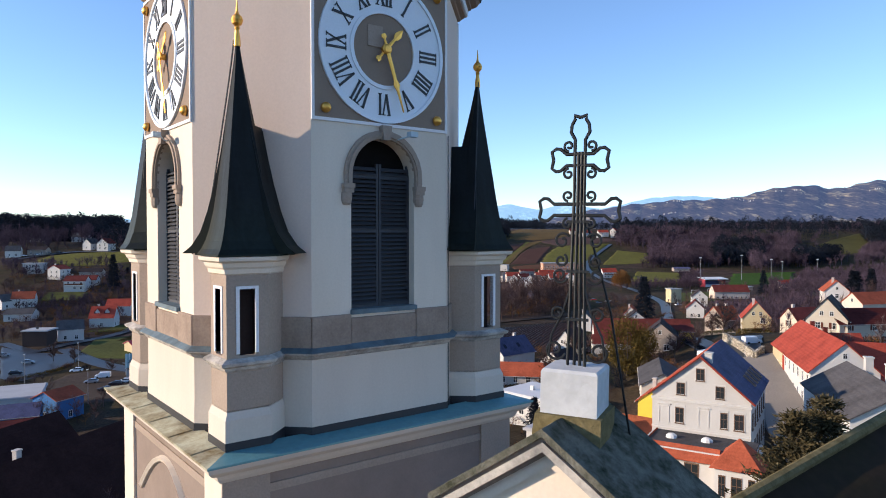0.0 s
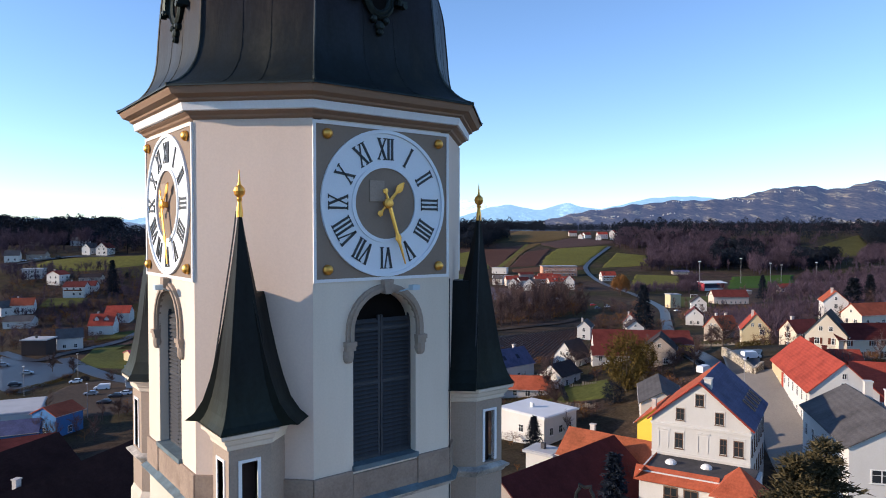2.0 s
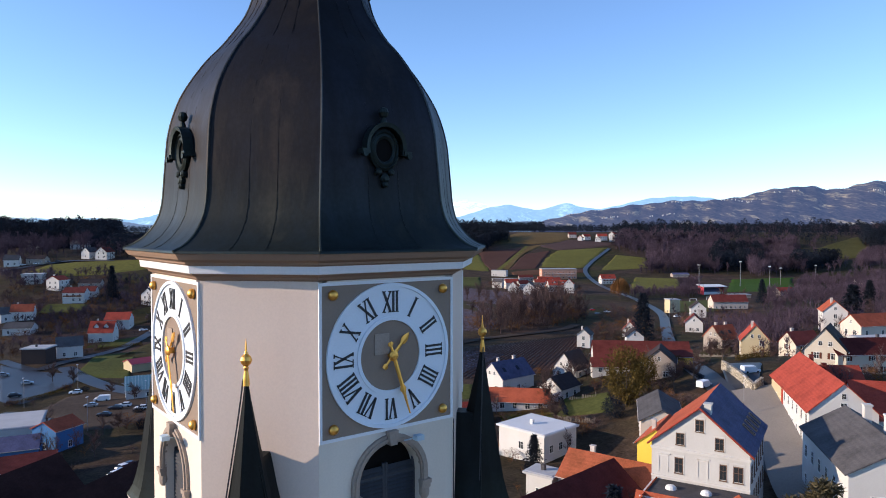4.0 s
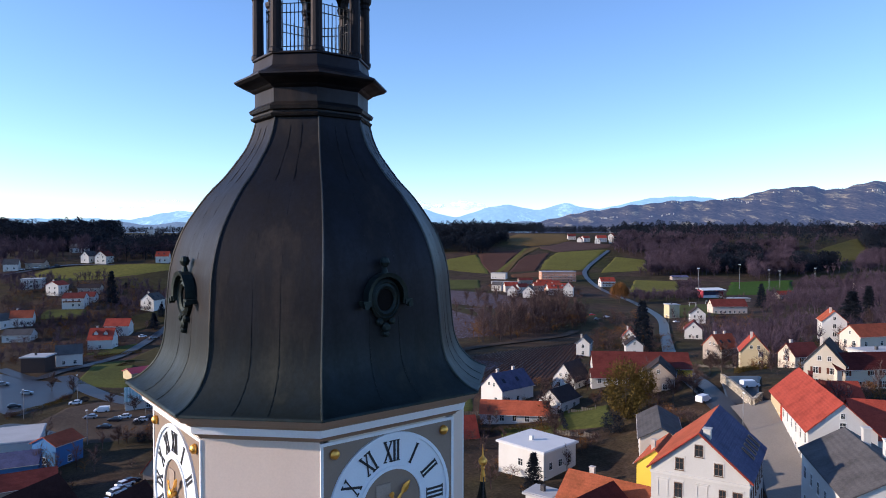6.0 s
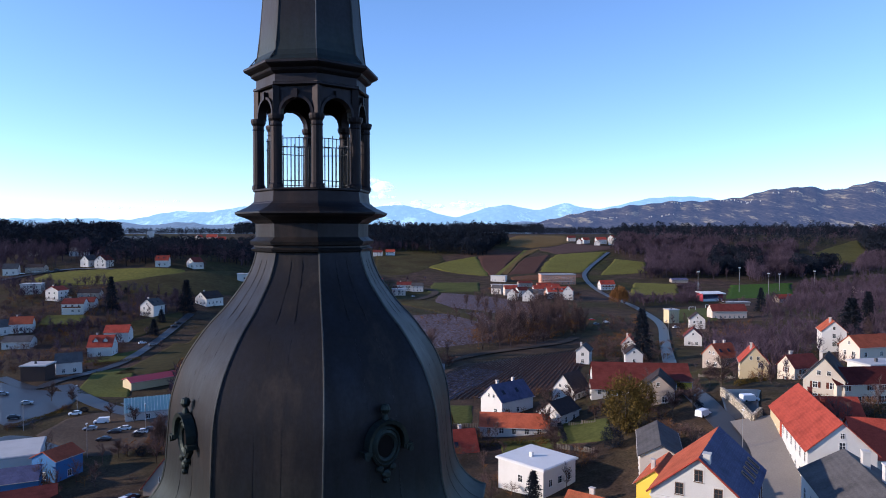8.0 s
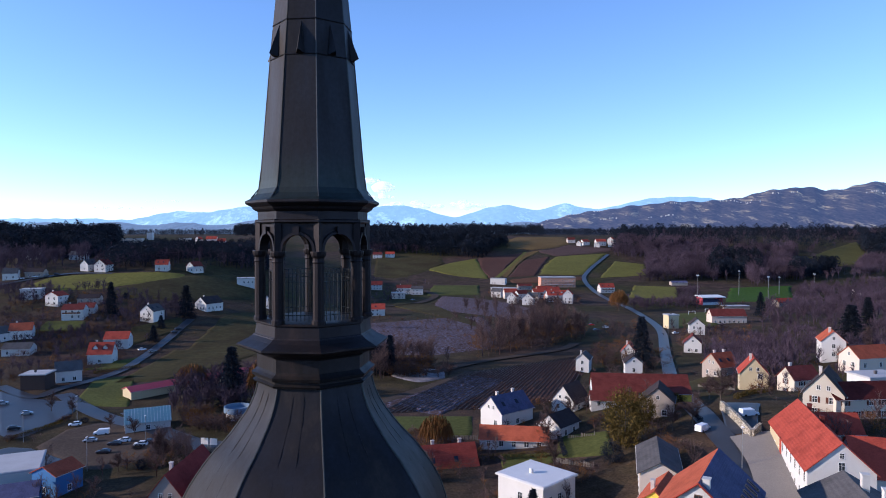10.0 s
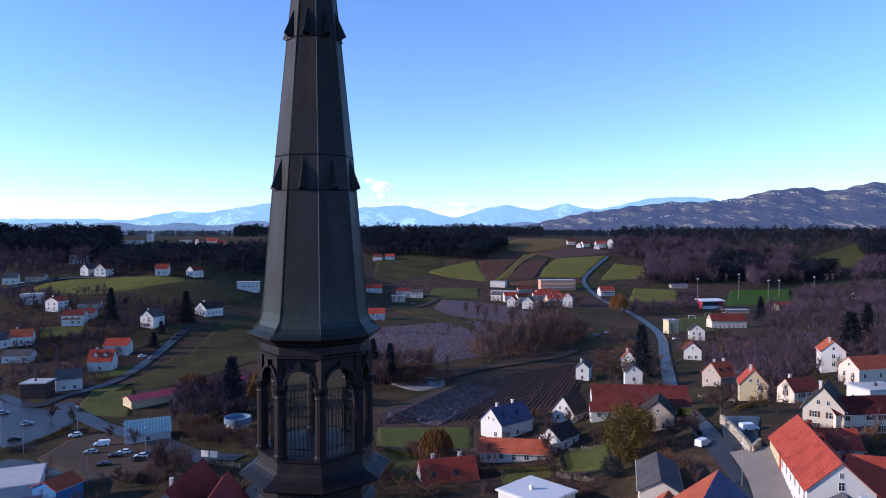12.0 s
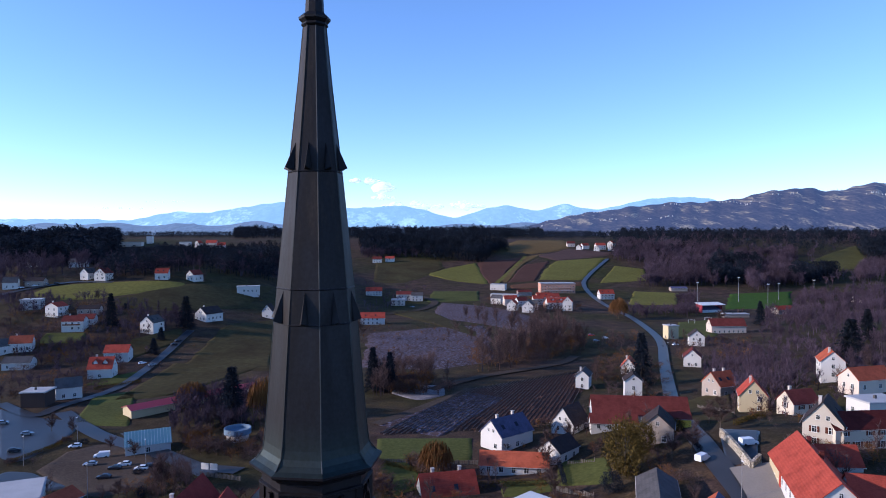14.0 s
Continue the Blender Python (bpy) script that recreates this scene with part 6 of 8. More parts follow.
for s in (-1, 1):
    bm = bmesh.new()
    tube(bm, [(s * 0.034, 0, 1.42), (s * 0.034, 0, 1.50), (s * 0.062, 0, 1.55), (s * 0.056, 0, 1.60), (s * 0.036, 0, 1.635), (s * 0.042, 0, 1.66), (0, 0, 1.645)], 0.012, 6)
    part("head_bar", bm, IRON, cross)
    for cz, r, st, up in ((0.10, 0.075, 200, 1), (0.34, 0.05, 160, -1), (0.60, 0.055, 200, 1), (0.83, 0.055, 150, -1), (0.70, 0.045, 120, 1)):
        bm = bmesh.new()
        scroll(bm, s * (0.10 + 0.05 * (1 - cz)), cz, r, 1.2, st if s > 0 else 180 - st, s * up)
        part("scroll", bm, IRON, cross)
    bm = bmesh.new()
    tube(bm, [(s * 0.19, 0, 0.05), (s * 0.17, 0, 0.20), (s * 0.10, 0, 0.34), (s * 0.05, 0, 0.50)], 0.008, 6)
    part("brace", bm, IRON, cross)
for z in (0.30, 0.62, 0.95):
    bm = bmesh.new()
    box(bm, -0.075, -0.014, z, 0.075, 0.014, z + 0.018)
    part("collar", bm, IRON, cross)
bm = bmesh.new()
tube(bm, [(0.06, 0.02, 0.92), (0.20, 0.12, 0.35), (0.33, 0.25, -0.55), (0.36, 0.28, -0.85)], 0.008, 6)
part("stay", bm, IRON, cross, "thin raking iron stay")


# ---- cars and street furniture ----
RUBBER = weathered("tyre_rubber", (0.02, 0.02, 0.02), 0.9, 3, 20, (0.8, 0.8, 0.8), 0.3, 0.1)


def paint(name, col, metal=0.2):
    return weathered(name, col, 0.25, 0.5, 10, (0.85, 0.85, 0.85), 0.3, 0.02, metal=metal)


def car(name, mat, x, y, rot, van, label):
    """A parked car: body, glazed cabin, four wheels."""
    c = thing(name, pose(x, y, ground_z(x, y) + 0.16 + 0.0006 * math.hypot(x, y), 0, 0, rot) @ Matrix.Scale(0.60, 4), label, "car")
    l, w = (2.5, 0.95) if van else (2.15, 0.88)
    bm = bmesh.new()
    prof = [(-l, 0.35, 0.75), (-l + 0.1, 0.25, 0.95), (-0.6, 0.22, 1.0), (l - 0.8, 0.22, 0.92), (l - 0.1, 0.28, 0.75), (l, 0.38, 0.6)]
    if van:
        prof = [(-l, 0.3, 1.85), (-l + 0.1, 0.25, 1.95), (0.9, 0.25, 1.95), (1.6, 0.25, 1.15), (l - 0.1, 0.3, 0.95), (l, 0.4, 0.8)]
    loft(bm, [[(px, -w, z0), (px, w, z0), (px, w, z1 - 0.12), (px, w * 0.88, z1), (px, -w * 0.88, z1), (px, -w, z1 - 0.12)] for px, z0, z1 in prof])
    part("body", bm, mat, c)
    if not van:
        bm = bmesh.new()
        loft(bm, [[(px0, -w * 0.92 * q, z), (px1, -w * 0.92 * q, z), (px1, w * 0.92 * q, z), (px0, w * 0.92 * q, z)] for px0, px1, q, z in ((-1.85, 1.05, 1.0, 0.93), (-1.35, 0.35, 0.84, 1.42))])
        part("cabin", bm, GLASS, c)
        bm = bmesh.new()
        loft(bm, [[(px0, -0.7 * q, z), (px1, -0.7 * q, z), (px1, 0.7 * q, z), (px0, 0.7 * q, z)] for px0, px1, q, z in ((-1.38, 0.38, 1.0, 1.42), (-1.2, 0.2, 0.92, 1.48))])
        part("car_roof", bm, mat, c)
    else:
        bm = bmesh.new()
        loft(bm, [[(0.98, -0.8, 1.80), (0.98, 0.8, 1.80), (1.62, 0.8, 1.17), (1.62, -0.8, 1.17)], [(1.02, -0.8, 1.84), (1.02, 0.8, 1.84), (1.66, 0.8, 1.21), (1.66, -0.8, 1.21)]])
        part("windscreen", bm, GLASS, c)
    for px in (-l * 0.62, l * 0.62):
        for s in (-1, 1):
            bm = bmesh.new()
            lathe(bm, [(0.2, -0.11), (0.32, -0.10), (0.32, 0.10), (0.2, 0.11)], 12, m=pose(px, s * (w - 0.06), 0.32, 90))
            part("wheel", bm, RUBBER, c)
    return c


WHITEC, SILVER, DARKC, REDC = paint("white_car_paint", (0.75, 0.76, 0.78), 0.0), paint("silver_car_paint", (0.45, 0.46, 0.48), 0.6), paint("dark_car_paint", (0.03, 0.03, 0.04)), paint("red_car_paint", (0.35, 0.03, 0.03), 0.0)
car("car", WHITEC, -79.5, 148.1, 200, False, "white car parked on the gravel car park")
car("van", WHITEC, -70.3, 141.1, 195, True, "white van parked on the gravel car park")
car("car", SILVER, -70.1, 136.1, 190, False, "silver car parked on the gravel car park")
car("car", DARKC, -63.8, 133.1, 185, False, "dark estate car parked on the gravel car park")
car("car", WHITEC, -62.9, 135.1, 190, False, "white car parked on the gravel car park")
car("car", DARKC, -63.5, 128.1, 185, False, "black car parked on the gravel car park")
car("car", WHITEC, -58.2, 132.0, 190, False, "white car parked on the gravel car park")
car("car", DARKC, -57.3, 133.0, 190, False, "dark car parked on the gravel car park")
car("car", SILVER, -95.4, 157.2, 20, False, "silver car parked on the asphalt")
car("car", DARKC, -90.9, 145.2, 30, False, "dark car parked on the asphalt")
car("car", SILVER, -106.7, 166.2, 30, False, "silver car parked on the asphalt")
car("van", WHITEC, 50.1, 110.9, 10, True, "white delivery van parked on the asphalt")
car("van", WHITEC, 41.8, 108.9, 40, True, "white trailer van parked on the asphalt")
car("car", SILVER, 104.0, 284.5, 20, False, "silver car parked on the asphalt")
car("car", WHITEC, 93.6, 272.5, 20, False, "white car parked on the asphalt")
car("car", REDC, 67.2, 304.6, 0, False, "red car parked on the asphalt")
car("car", SILVER, -18.0, 436.9, 0, False, "silver car parked on the asphalt")
car("car", WHITEC, 71.1, 294.6, 0, False, "white car parked on the asphalt")
car("car", WHITEC, -204.6, 346.2, 10, False, "white car parked on the asphalt")
car("car", SILVER, -201.2, 350.2, 10, False, "silver car parked on the asphalt")
car("car", WHITEC, -209.0, 342.2, 10, False, "white car parked on the asphalt")
car("car", DARKC, -197.2, 352.2, 10, False, "dark car parked on the gravel car park")
car("car", DARKC, -102.3, 262.3, 50, False, "dark car parked on the asphalt")
car("car", DARKC, -102.7, 267.3, 50, False, "dark car parked on the asphalt")
car("car", WHITEC, -103.2, 236.3, 40, False, "white car parked on the gravel car park")
car("car", SILVER, -98.8, 234.2, 40, False, "silver car parked on the gravel car park")
car("car", SILVER, 64.7, 284.6, 0, False, "silver car parked on the asphalt")
car("car", WHITEC, -44.1, 92.3, 60, False, "white car in a row of parked cars")
car("car", SILVER, -44.0, 93.3, 60, False, "silver car in a row of parked cars")
car("car", WHITEC, -44.4, 95.3, 60, False, "white car in a row of parked cars")
car("car", SILVER, -43.5, 88.3, 60, False, "silver car in a row of parked cars")
car("car", DARKC, -44.0, 96.3, 60, False, "dark car in a row of parked cars")
# retaining wall of the yard


def fieldstone(name):
    """Rubble masonry: pale stones of uneven tone between darker joints."""
    m, nt, b = shader(name, 0.95)
    v = coords(nt, (1, 1, 1.6))
    vo = node(nt, "ShaderNodeTexVoronoi", Scale=2.2)
    ve = node(nt, "ShaderNodeTexVoronoi", Scale=2.2)
    ve.feature = "DISTANCE_TO_EDGE"
    n2 = node(nt, "ShaderNodeTexNoise", Scale=9.0, Detail=4.0)
    for n in (vo, ve, n2):
        nt.links.new(v, n.inputs["Vector"])
    c = ramp(nt, vo.outputs["Color"], [(0.1, (0.24, 0.21, 0.16)), (0.5, (0.42, 0.37, 0.29)), (0.9, (0.55, 0.50, 0.42))])
    c = mixed(nt, 0.6, c, ramp(nt, n2.outputs[0], [(0.3, (0.7,) * 3), (0.7, (1.2,) * 3)]), "MULTIPLY")
    j = ramp(nt, ve.outputs["Distance"], [(0.0, (0.25, 0.22, 0.2)), (0.08, (1, 1, 1))])
    c = mixed(nt, 1.0, c, j, "MULTIPLY")
    nt.links.new(c, b.inputs["Base Color"])
    bumped(nt, b, j, 0.8, 0.1)
    return m


FIELDSTONE = fieldstone("pale_fieldstone")
wall = thing("retaining_wall", pose(0, 0, 0), "pale fieldstone retaining wall beside the road", "wall")
for k, (p, q) in enumerate((((48.4, 117.9), (46.5, 101.9)), ((46.5, 101.9), (48.7, 103.9)))):
    bm = bmesh.new()
    p, q = Vector(p), Vector(q)
    n = Vector((-(q - p).y, (q - p).x)).normalized() * 0.25
    loft(bm, [[(s.x - n.x, s.y - n.y, g - 1), (s.x + n.x, s.y + n.y, g - 1), (s.x + n.x, s.y + n.y, g + 1.5), (s.x - n.x, s.y - n.y, g + 1.5)] for s in [p.lerp(q, i / 8) for i in range(9)] for g in (ground_z(s.x, s.y),)])
    part("wall_run", bm, FIELDSTONE, wall)
for x, y, h in ((160, 426, 17), (204, 468, 17), (204, 426, 16), (236, 477, 12), (272, 498, 12)):
    p = thing("floodlight_mast", pose(x, y, ground_z(x, y)), "tall grey floodlight mast by the pitch", "mast", "masts of the pitch")
    bm = bmesh.new()
    lathe(bm, [(0.18, -1), (0.09, h)], 8)
    part("pole", bm, SILVER, p)
    bm = bmesh.new()
    box(bm, -0.8, -0.2, h - 0.2, 0.8, 0.2, h + 0.25)
    part("lamp_head", bm, FRAME, p)
for x, y, h in ((41.5, 93.9, 6), (-84.0, 137.1, 6), (-80.6, 151.1, 6), (-61.9, 119.0, 6), (-59.0, 136.0, 5), (77.0, 231.6, 7)):
    p = thing("street_lamp", pose(x, y, ground_z(x, y)), "slim grey street lamp", "street lamp", "street lamps")
    bm = bmesh.new()
    lathe(bm, [(0.06, -0.5), (0.04, h)], 8)
    part("pole", bm, SILVER, p)
    bm = bmesh.new()
    box(bm, -0.10, -0.4, h - 0.04, 0.10, 0.15, h + 0.06)
    part("lamp_head", bm, FRAME, p)
hut = thing("grandstand", pose(163, 415, ground_z(163, 415), 0, 0, 12) @ Matrix.Scale(0.72, 4), "small red and white grandstand under a pale roof", "grandstand")
bm = bmesh.new()
box(bm, -9, -4, -2, 9, 4, 2.2)
part("stand", bm, FRAME, hut)
for s in range(4):
    bm = bmesh.new()
    box(bm, -8.6, -3.8 + s * 1.6, 2.2, 8.6, -2.4 + s * 1.6, 2.7 + s * 0.7)
    part("bench", bm, ROOFS["B"], hut, "blue bench row")
for x in (-9.4, 9.05):
    bm = bmesh.new()
    box(bm, x, -4.5, -2, x + 0.35, 4.5, 6.6)
    part("side_wall", bm, ROOFS["R2"], hut, "bright red side wall")
bm = bmesh.new()
box(bm, -11, -6, 7.0, 11, 5, 7.4, pose(0, 0, 0, 6))
part("roof", bm, FRAME, hut)
for i in range(5):
    bm = bmesh.new()
    box(bm, -9 + i * 4.4, 2.4, 3.9, -8.7 + i * 4.4, 2.7, 7.4)
    part("post", bm, SILVER, hut)


# garden fences, sheds' small neighbours and the goals of the training ground
FENCEWOOD = weathered("grey_fence_boards", (0.17, 0.15, 0.13), 0.9, 1.0, 14, (0.6, 0.6, 0.6), 0.6, 0.3)


def fence(p, q, label):
    """A board fence between two points: posts, rails and upright boards."""
    p, q = Vector(p), Vector(q)
    n = max(2, int((q - p).length / 1.8))
    f = thing("garden_fence", pose(p.x, p.y, ground_z(p.x, p.y)), label, "fence")
    z0 = ground_z(p.x, p.y)
    turn = math.degrees(math.atan2(q.y - p.y, q.x - p.x))
    for i in range(n + 1):
        s = p.lerp(q, i / n)
        g = ground_z(s.x, s.y) - z0
        bm = bmesh.new()
        box(bm, -0.05, -0.05, -0.3, 0.05, 0.05, 0.95, pose(s.x - p.x, s.y - p.y, g, 0, 0, turn))
        part("post", bm, FENCEWOOD, f)
        if i < n:
            e = p.lerp(q, (i + 1) / n)
            ln = (e - s).length
            for k in range(6):
                bm = bmesh.new()
                box(bm, -0.10, -0.03, 0.08, 0.10, 0.0, 0.86 + 0.03 * ((k * 7 + i) % 3), pose(s.x - p.x + (e.x - s.x) * (k + 0.5) / 6, s.y - p.y + (e.y - s.y) * (k + 0.5) / 6, g, 0, 0, turn))
                part("board", bm, FENCEWOOD, f)
    return f


fence((23.0, 123.8), (27.4, 121.8), "weathered grey board fence beside a lawn")
fence((52.6, 158.9), (52.9, 146.9), "board fence beside the road")
fence((19.1, 112.8), (23.9, 106.8), "weathered grey board fence round a garden")
fence((6.9, 129.8), (-12.1, 130.9), "low board fence along the lawn")
fence((-45.0, 127.0), (-36.4, 123.0), "board fence beside the lane")
fence((58.7, 155.8), (60.7, 140.9), "garden fence below the house")
for x, y in ((145.3, 371.3), (131.6, 358.3)):
    g = thing("goal", pose(x, y, ground_z(x, y) + 0.3), "small white football goal on the grass", "goal", "goals")
    for name, q in (("post", (-1.8, -0.09, -0.3, -1.62, 0.09, 1.7)), ("post", (1.62, -0.09, -0.3, 1.8, 0.09, 1.7)), ("crossbar", (-1.8, -0.09, 1.7, 1.8, 0.09, 1.88))):
        bm = bmesh.new()
        box(bm, *q)
        part(name, bm, FRAME, g)
board = thing("sign_board", pose(-43.5, 128.0, ground_z(-43.5, 128.0), 0, 0, -12), "white notice boards on posts beside the lane", "sign")
for u in (-1.1, 0.75):
    bm = bmesh.new()
    box(bm, u - 0.75, -0.04, 0.7, u + 0.75, 0.04, 1.9)
    part("panel", bm, FRAME, board)
    for k in (-0.6, 0.6):
        bm = bmesh.new()
        box(bm, u + k - 0.05, 0.045, -0.3, u + k + 0.05, 0.14, 1.9)
        part("post", bm, SILVER, board)


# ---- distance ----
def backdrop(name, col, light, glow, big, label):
    """Far land: woods and clearings; a blue glow of the surface itself paints in the air's haze."""
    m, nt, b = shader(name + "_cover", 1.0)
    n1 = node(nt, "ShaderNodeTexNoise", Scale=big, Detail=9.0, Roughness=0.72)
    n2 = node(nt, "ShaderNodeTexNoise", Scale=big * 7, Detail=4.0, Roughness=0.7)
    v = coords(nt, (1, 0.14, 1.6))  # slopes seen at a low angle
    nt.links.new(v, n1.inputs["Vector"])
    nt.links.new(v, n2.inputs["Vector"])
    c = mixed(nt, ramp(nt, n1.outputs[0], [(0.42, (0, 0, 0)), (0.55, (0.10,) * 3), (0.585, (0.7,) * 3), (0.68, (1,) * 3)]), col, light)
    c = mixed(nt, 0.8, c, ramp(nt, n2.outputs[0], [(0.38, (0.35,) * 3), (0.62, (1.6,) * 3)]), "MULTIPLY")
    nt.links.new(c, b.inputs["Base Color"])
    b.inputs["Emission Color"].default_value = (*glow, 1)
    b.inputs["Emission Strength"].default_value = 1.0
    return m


def ridge(name, dist, t0, t1, height, depth, mat, label, foot=10.0, n=200, rough=0.007):
    """A range of hills across the view at a distance; height gives its crest over the sideways tangent."""
    rows = []
    for j in range(13):
        f = j / 12
        row = []
        for i in range(n + 1):
            t = t0 + (t1 - t0) * i / n
            d = dist - depth * (1 - f)
            h = height(t)
            bumps = noise.fractal(Vector((t * d / 210, d / 210, dist * 0.001)), 1.0, 2.0, 5) * rough * dist
            z = foot + (h - foot) * math.sin(f * math.pi / 2) ** 1.1 + bumps * math.sin(f * math.pi)
            row.append((t * d, d, z))
        rows.append(row)
    w = n + 1
    me = bpy.data.meshes.new(name)
    me.from_pydata([p for r in rows for p in r], [], [(a * w + i, a * w + i + 1, (a + 1) * w + i + 1, (a + 1) * w + i) for a in range(12) for i in range(n)])
    me.materials.append(mat)
    for p in me.polygons:
        p.use_smooth = True
    return tagged(new(name, me), label, "hills", kind="structure")


def bell(t, c, w):
    return math.exp(-((t - c) / w) ** 2)


def skyline(t, base, first, gap, width, rows):
    """A crest made of evenly spaced rounded tops."""
    return base + sum(a * bell(t, first + gap * i, width) for i, a in enumerate(rows)) + 2.0 * math.sin(t * 211)


FAR_TOPS = (11, 13, 13, 12, 13, 12, 12, 1, 21, 40, 29, 46, 65, 77, 51, 46, 52, 63, 45, 6, 48, 68, 31, 74, 39, 59, 85, 90, 89, 67, 62, 62, 70, 76, 34, 83, 33)
NEAR_TOPS = (3, 29, 41, 54, 62, 64, 72, 95, 101, 86, 117, 104, 146, 142)
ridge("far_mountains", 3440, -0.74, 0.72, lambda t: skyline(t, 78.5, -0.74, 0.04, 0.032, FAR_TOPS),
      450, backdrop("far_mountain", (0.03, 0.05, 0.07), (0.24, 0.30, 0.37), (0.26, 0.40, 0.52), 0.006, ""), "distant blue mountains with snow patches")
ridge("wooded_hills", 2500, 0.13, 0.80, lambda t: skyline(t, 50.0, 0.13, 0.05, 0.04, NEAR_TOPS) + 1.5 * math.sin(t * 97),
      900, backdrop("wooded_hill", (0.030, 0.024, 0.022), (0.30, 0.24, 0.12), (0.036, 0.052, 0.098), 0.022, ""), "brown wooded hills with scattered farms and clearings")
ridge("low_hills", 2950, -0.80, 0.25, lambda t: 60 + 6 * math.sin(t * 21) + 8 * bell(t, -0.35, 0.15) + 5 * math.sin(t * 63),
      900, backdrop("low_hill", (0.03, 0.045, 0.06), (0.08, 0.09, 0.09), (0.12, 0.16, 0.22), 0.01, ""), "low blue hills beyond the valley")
# farms scattered over the far hills
bm = bmesh.new()
fr = random.Random(77)
hill = bpy.data.objects["wooded_hills"].data.vertices
hamlets = [hill[fr.randrange(5 * 201, 11 * 201)].co for i in range(22)]
for i in range(150):
    o = fr.choice(hamlets) + Vector((fr.gauss(0, 26), 0, 0))
    c = min((v.co for v in hill), key=lambda q: abs(q.x - o.x) + abs(q.y - o.y))
    w, d, h = fr.uniform(1.6, 3.2), fr.uniform(1.5, 2.6), fr.uniform(0.6, 1.2)
    m = pose(c.x + fr.uniform(-6, 6), c.y - 4, c.z + 1, 0, 0, fr.uniform(-30, 30))
    loft(bm, [[m @ Vector(p) for p in ((x, -d / 2, -6), (x, -d / 2, h), (x, 0, h + 1.0), (x, d / 2, h), (x, d / 2, -6))] for x in (-w / 2, w / 2)])
tagged(link("far_farms", bm, WALLS["W"]), "white farmhouses scattered over the far hills", "houses", kind="stuff")
CLOUD, _nt, _b = shader("cloud_white_glow", 1.0)
_b.inputs["Base Color"].default_value = (0.9, 0.9, 0.92, 1)
# emission of its own paints the sunlight into the clouds
_b.inputs["Emission Color"].default_value = (0.72, 0.76, 0.82, 1)
_b.inputs["Emission Strength"].default_value = 0.40
_b.inputs["Alpha"].default_value = 0.30
crng = random.Random(11)
for cx, cz, cw, chh in ((-0.083, 250, 36, 46), (-0.110, 290, 75, 26), (-0.040, 160, 150, 34), (0.03, 160, 110, 30), (-0.085, 205, 70, 18), (-0.40, 185, 150, 6), (-0.47, 150, 200, 6)):
    bm = bmesh.new()
    for i in range(16):
        u, v = crng.uniform(-1, 1), crng.uniform(-0.6, 1)
        r = chh * crng.uniform(0.35, 0.8) * (1 - 0.5 * abs(u))
        ret = bmesh.ops.create_icosphere(bm, subdivisions=3, radius=1.0)
        for q in ret["verts"]:
            q.co *= 1 + 0.35 * noise.noise(q.co * 2.3 + Vector((i * 3.1, cx * 50, 0)))
            q.co = Vector((q.co.x * r * 1.5 + cx * 3470 + u * cw, q.co.y * r * 0.4 + 3475, q.co.z * r * 0.8 + cz + v * chh * 0.6 * (1 - abs(u))))
    tagged(link("cloud", bm, CLOUD, True), "small white cloud over the horizon", "cloud", kind="structure")


# ---- trees ----
def foliage(name, a, b, rough=0.9):
    m, nt, bs = shader(name, rough)
    g = nt.nodes.new("ShaderNodeNewGeometry")
    oi = nt.nodes.new("ShaderNodeObjectInfo")
    n1 = node(nt, "ShaderNodeTexNoise", Scale=0.03, Detail=3.0)
    nt.links.new(coords(nt), n1.inputs["Vector"])
    c = ramp(nt, g.outputs["Random Per Island"], [(0.0, a), (1.0, b)])
    c = mixed(nt, 0.7, c, ramp(nt, n1.outputs[0], [(0.32, (0.45,) * 3), (0.68, (1.5,) * 3)]), "MULTIPLY")
    c = mixed(nt, 1.0, c, ramp(nt, oi.outputs["Random"], [(0.0, (0.8,) * 3), (1.0, (1.2,) * 3)]), "MULTIPLY")
    nt.links.new(c, bs.inputs["Base Color"])
    return m


# blue in the needle colour paints in the haze over the far woods
NEEDLES = foliage("haze_blued_needles", (0.010, 0.013, 0.021), (0.023, 0.029, 0.041))
OLIVE_NEEDLES = foliage("olive_needles", (0.05, 0.038, 0.010), (0.13, 0.09, 0.024))
TWIGS = foliage("bare_twigs", (0.045, 0.029, 0.028), (0.13, 0.088, 0.080))
# blued too, so that haze sits in the colour of the leafless slopes
WOODS = foliage("haze_blued_woods", (0.034, 0.024, 0.034), (0.100, 0.072, 0.096))
RUSSET = foliage("russet_twigs", (0.10, 0.045, 0.016), (0.18, 0.09, 0.03))
BARK = weathered("bark", (0.10, 0.08, 0.065), 0.95, 2.0, 14, (0.6, 0.6, 0.6), 0.6, 0.5)


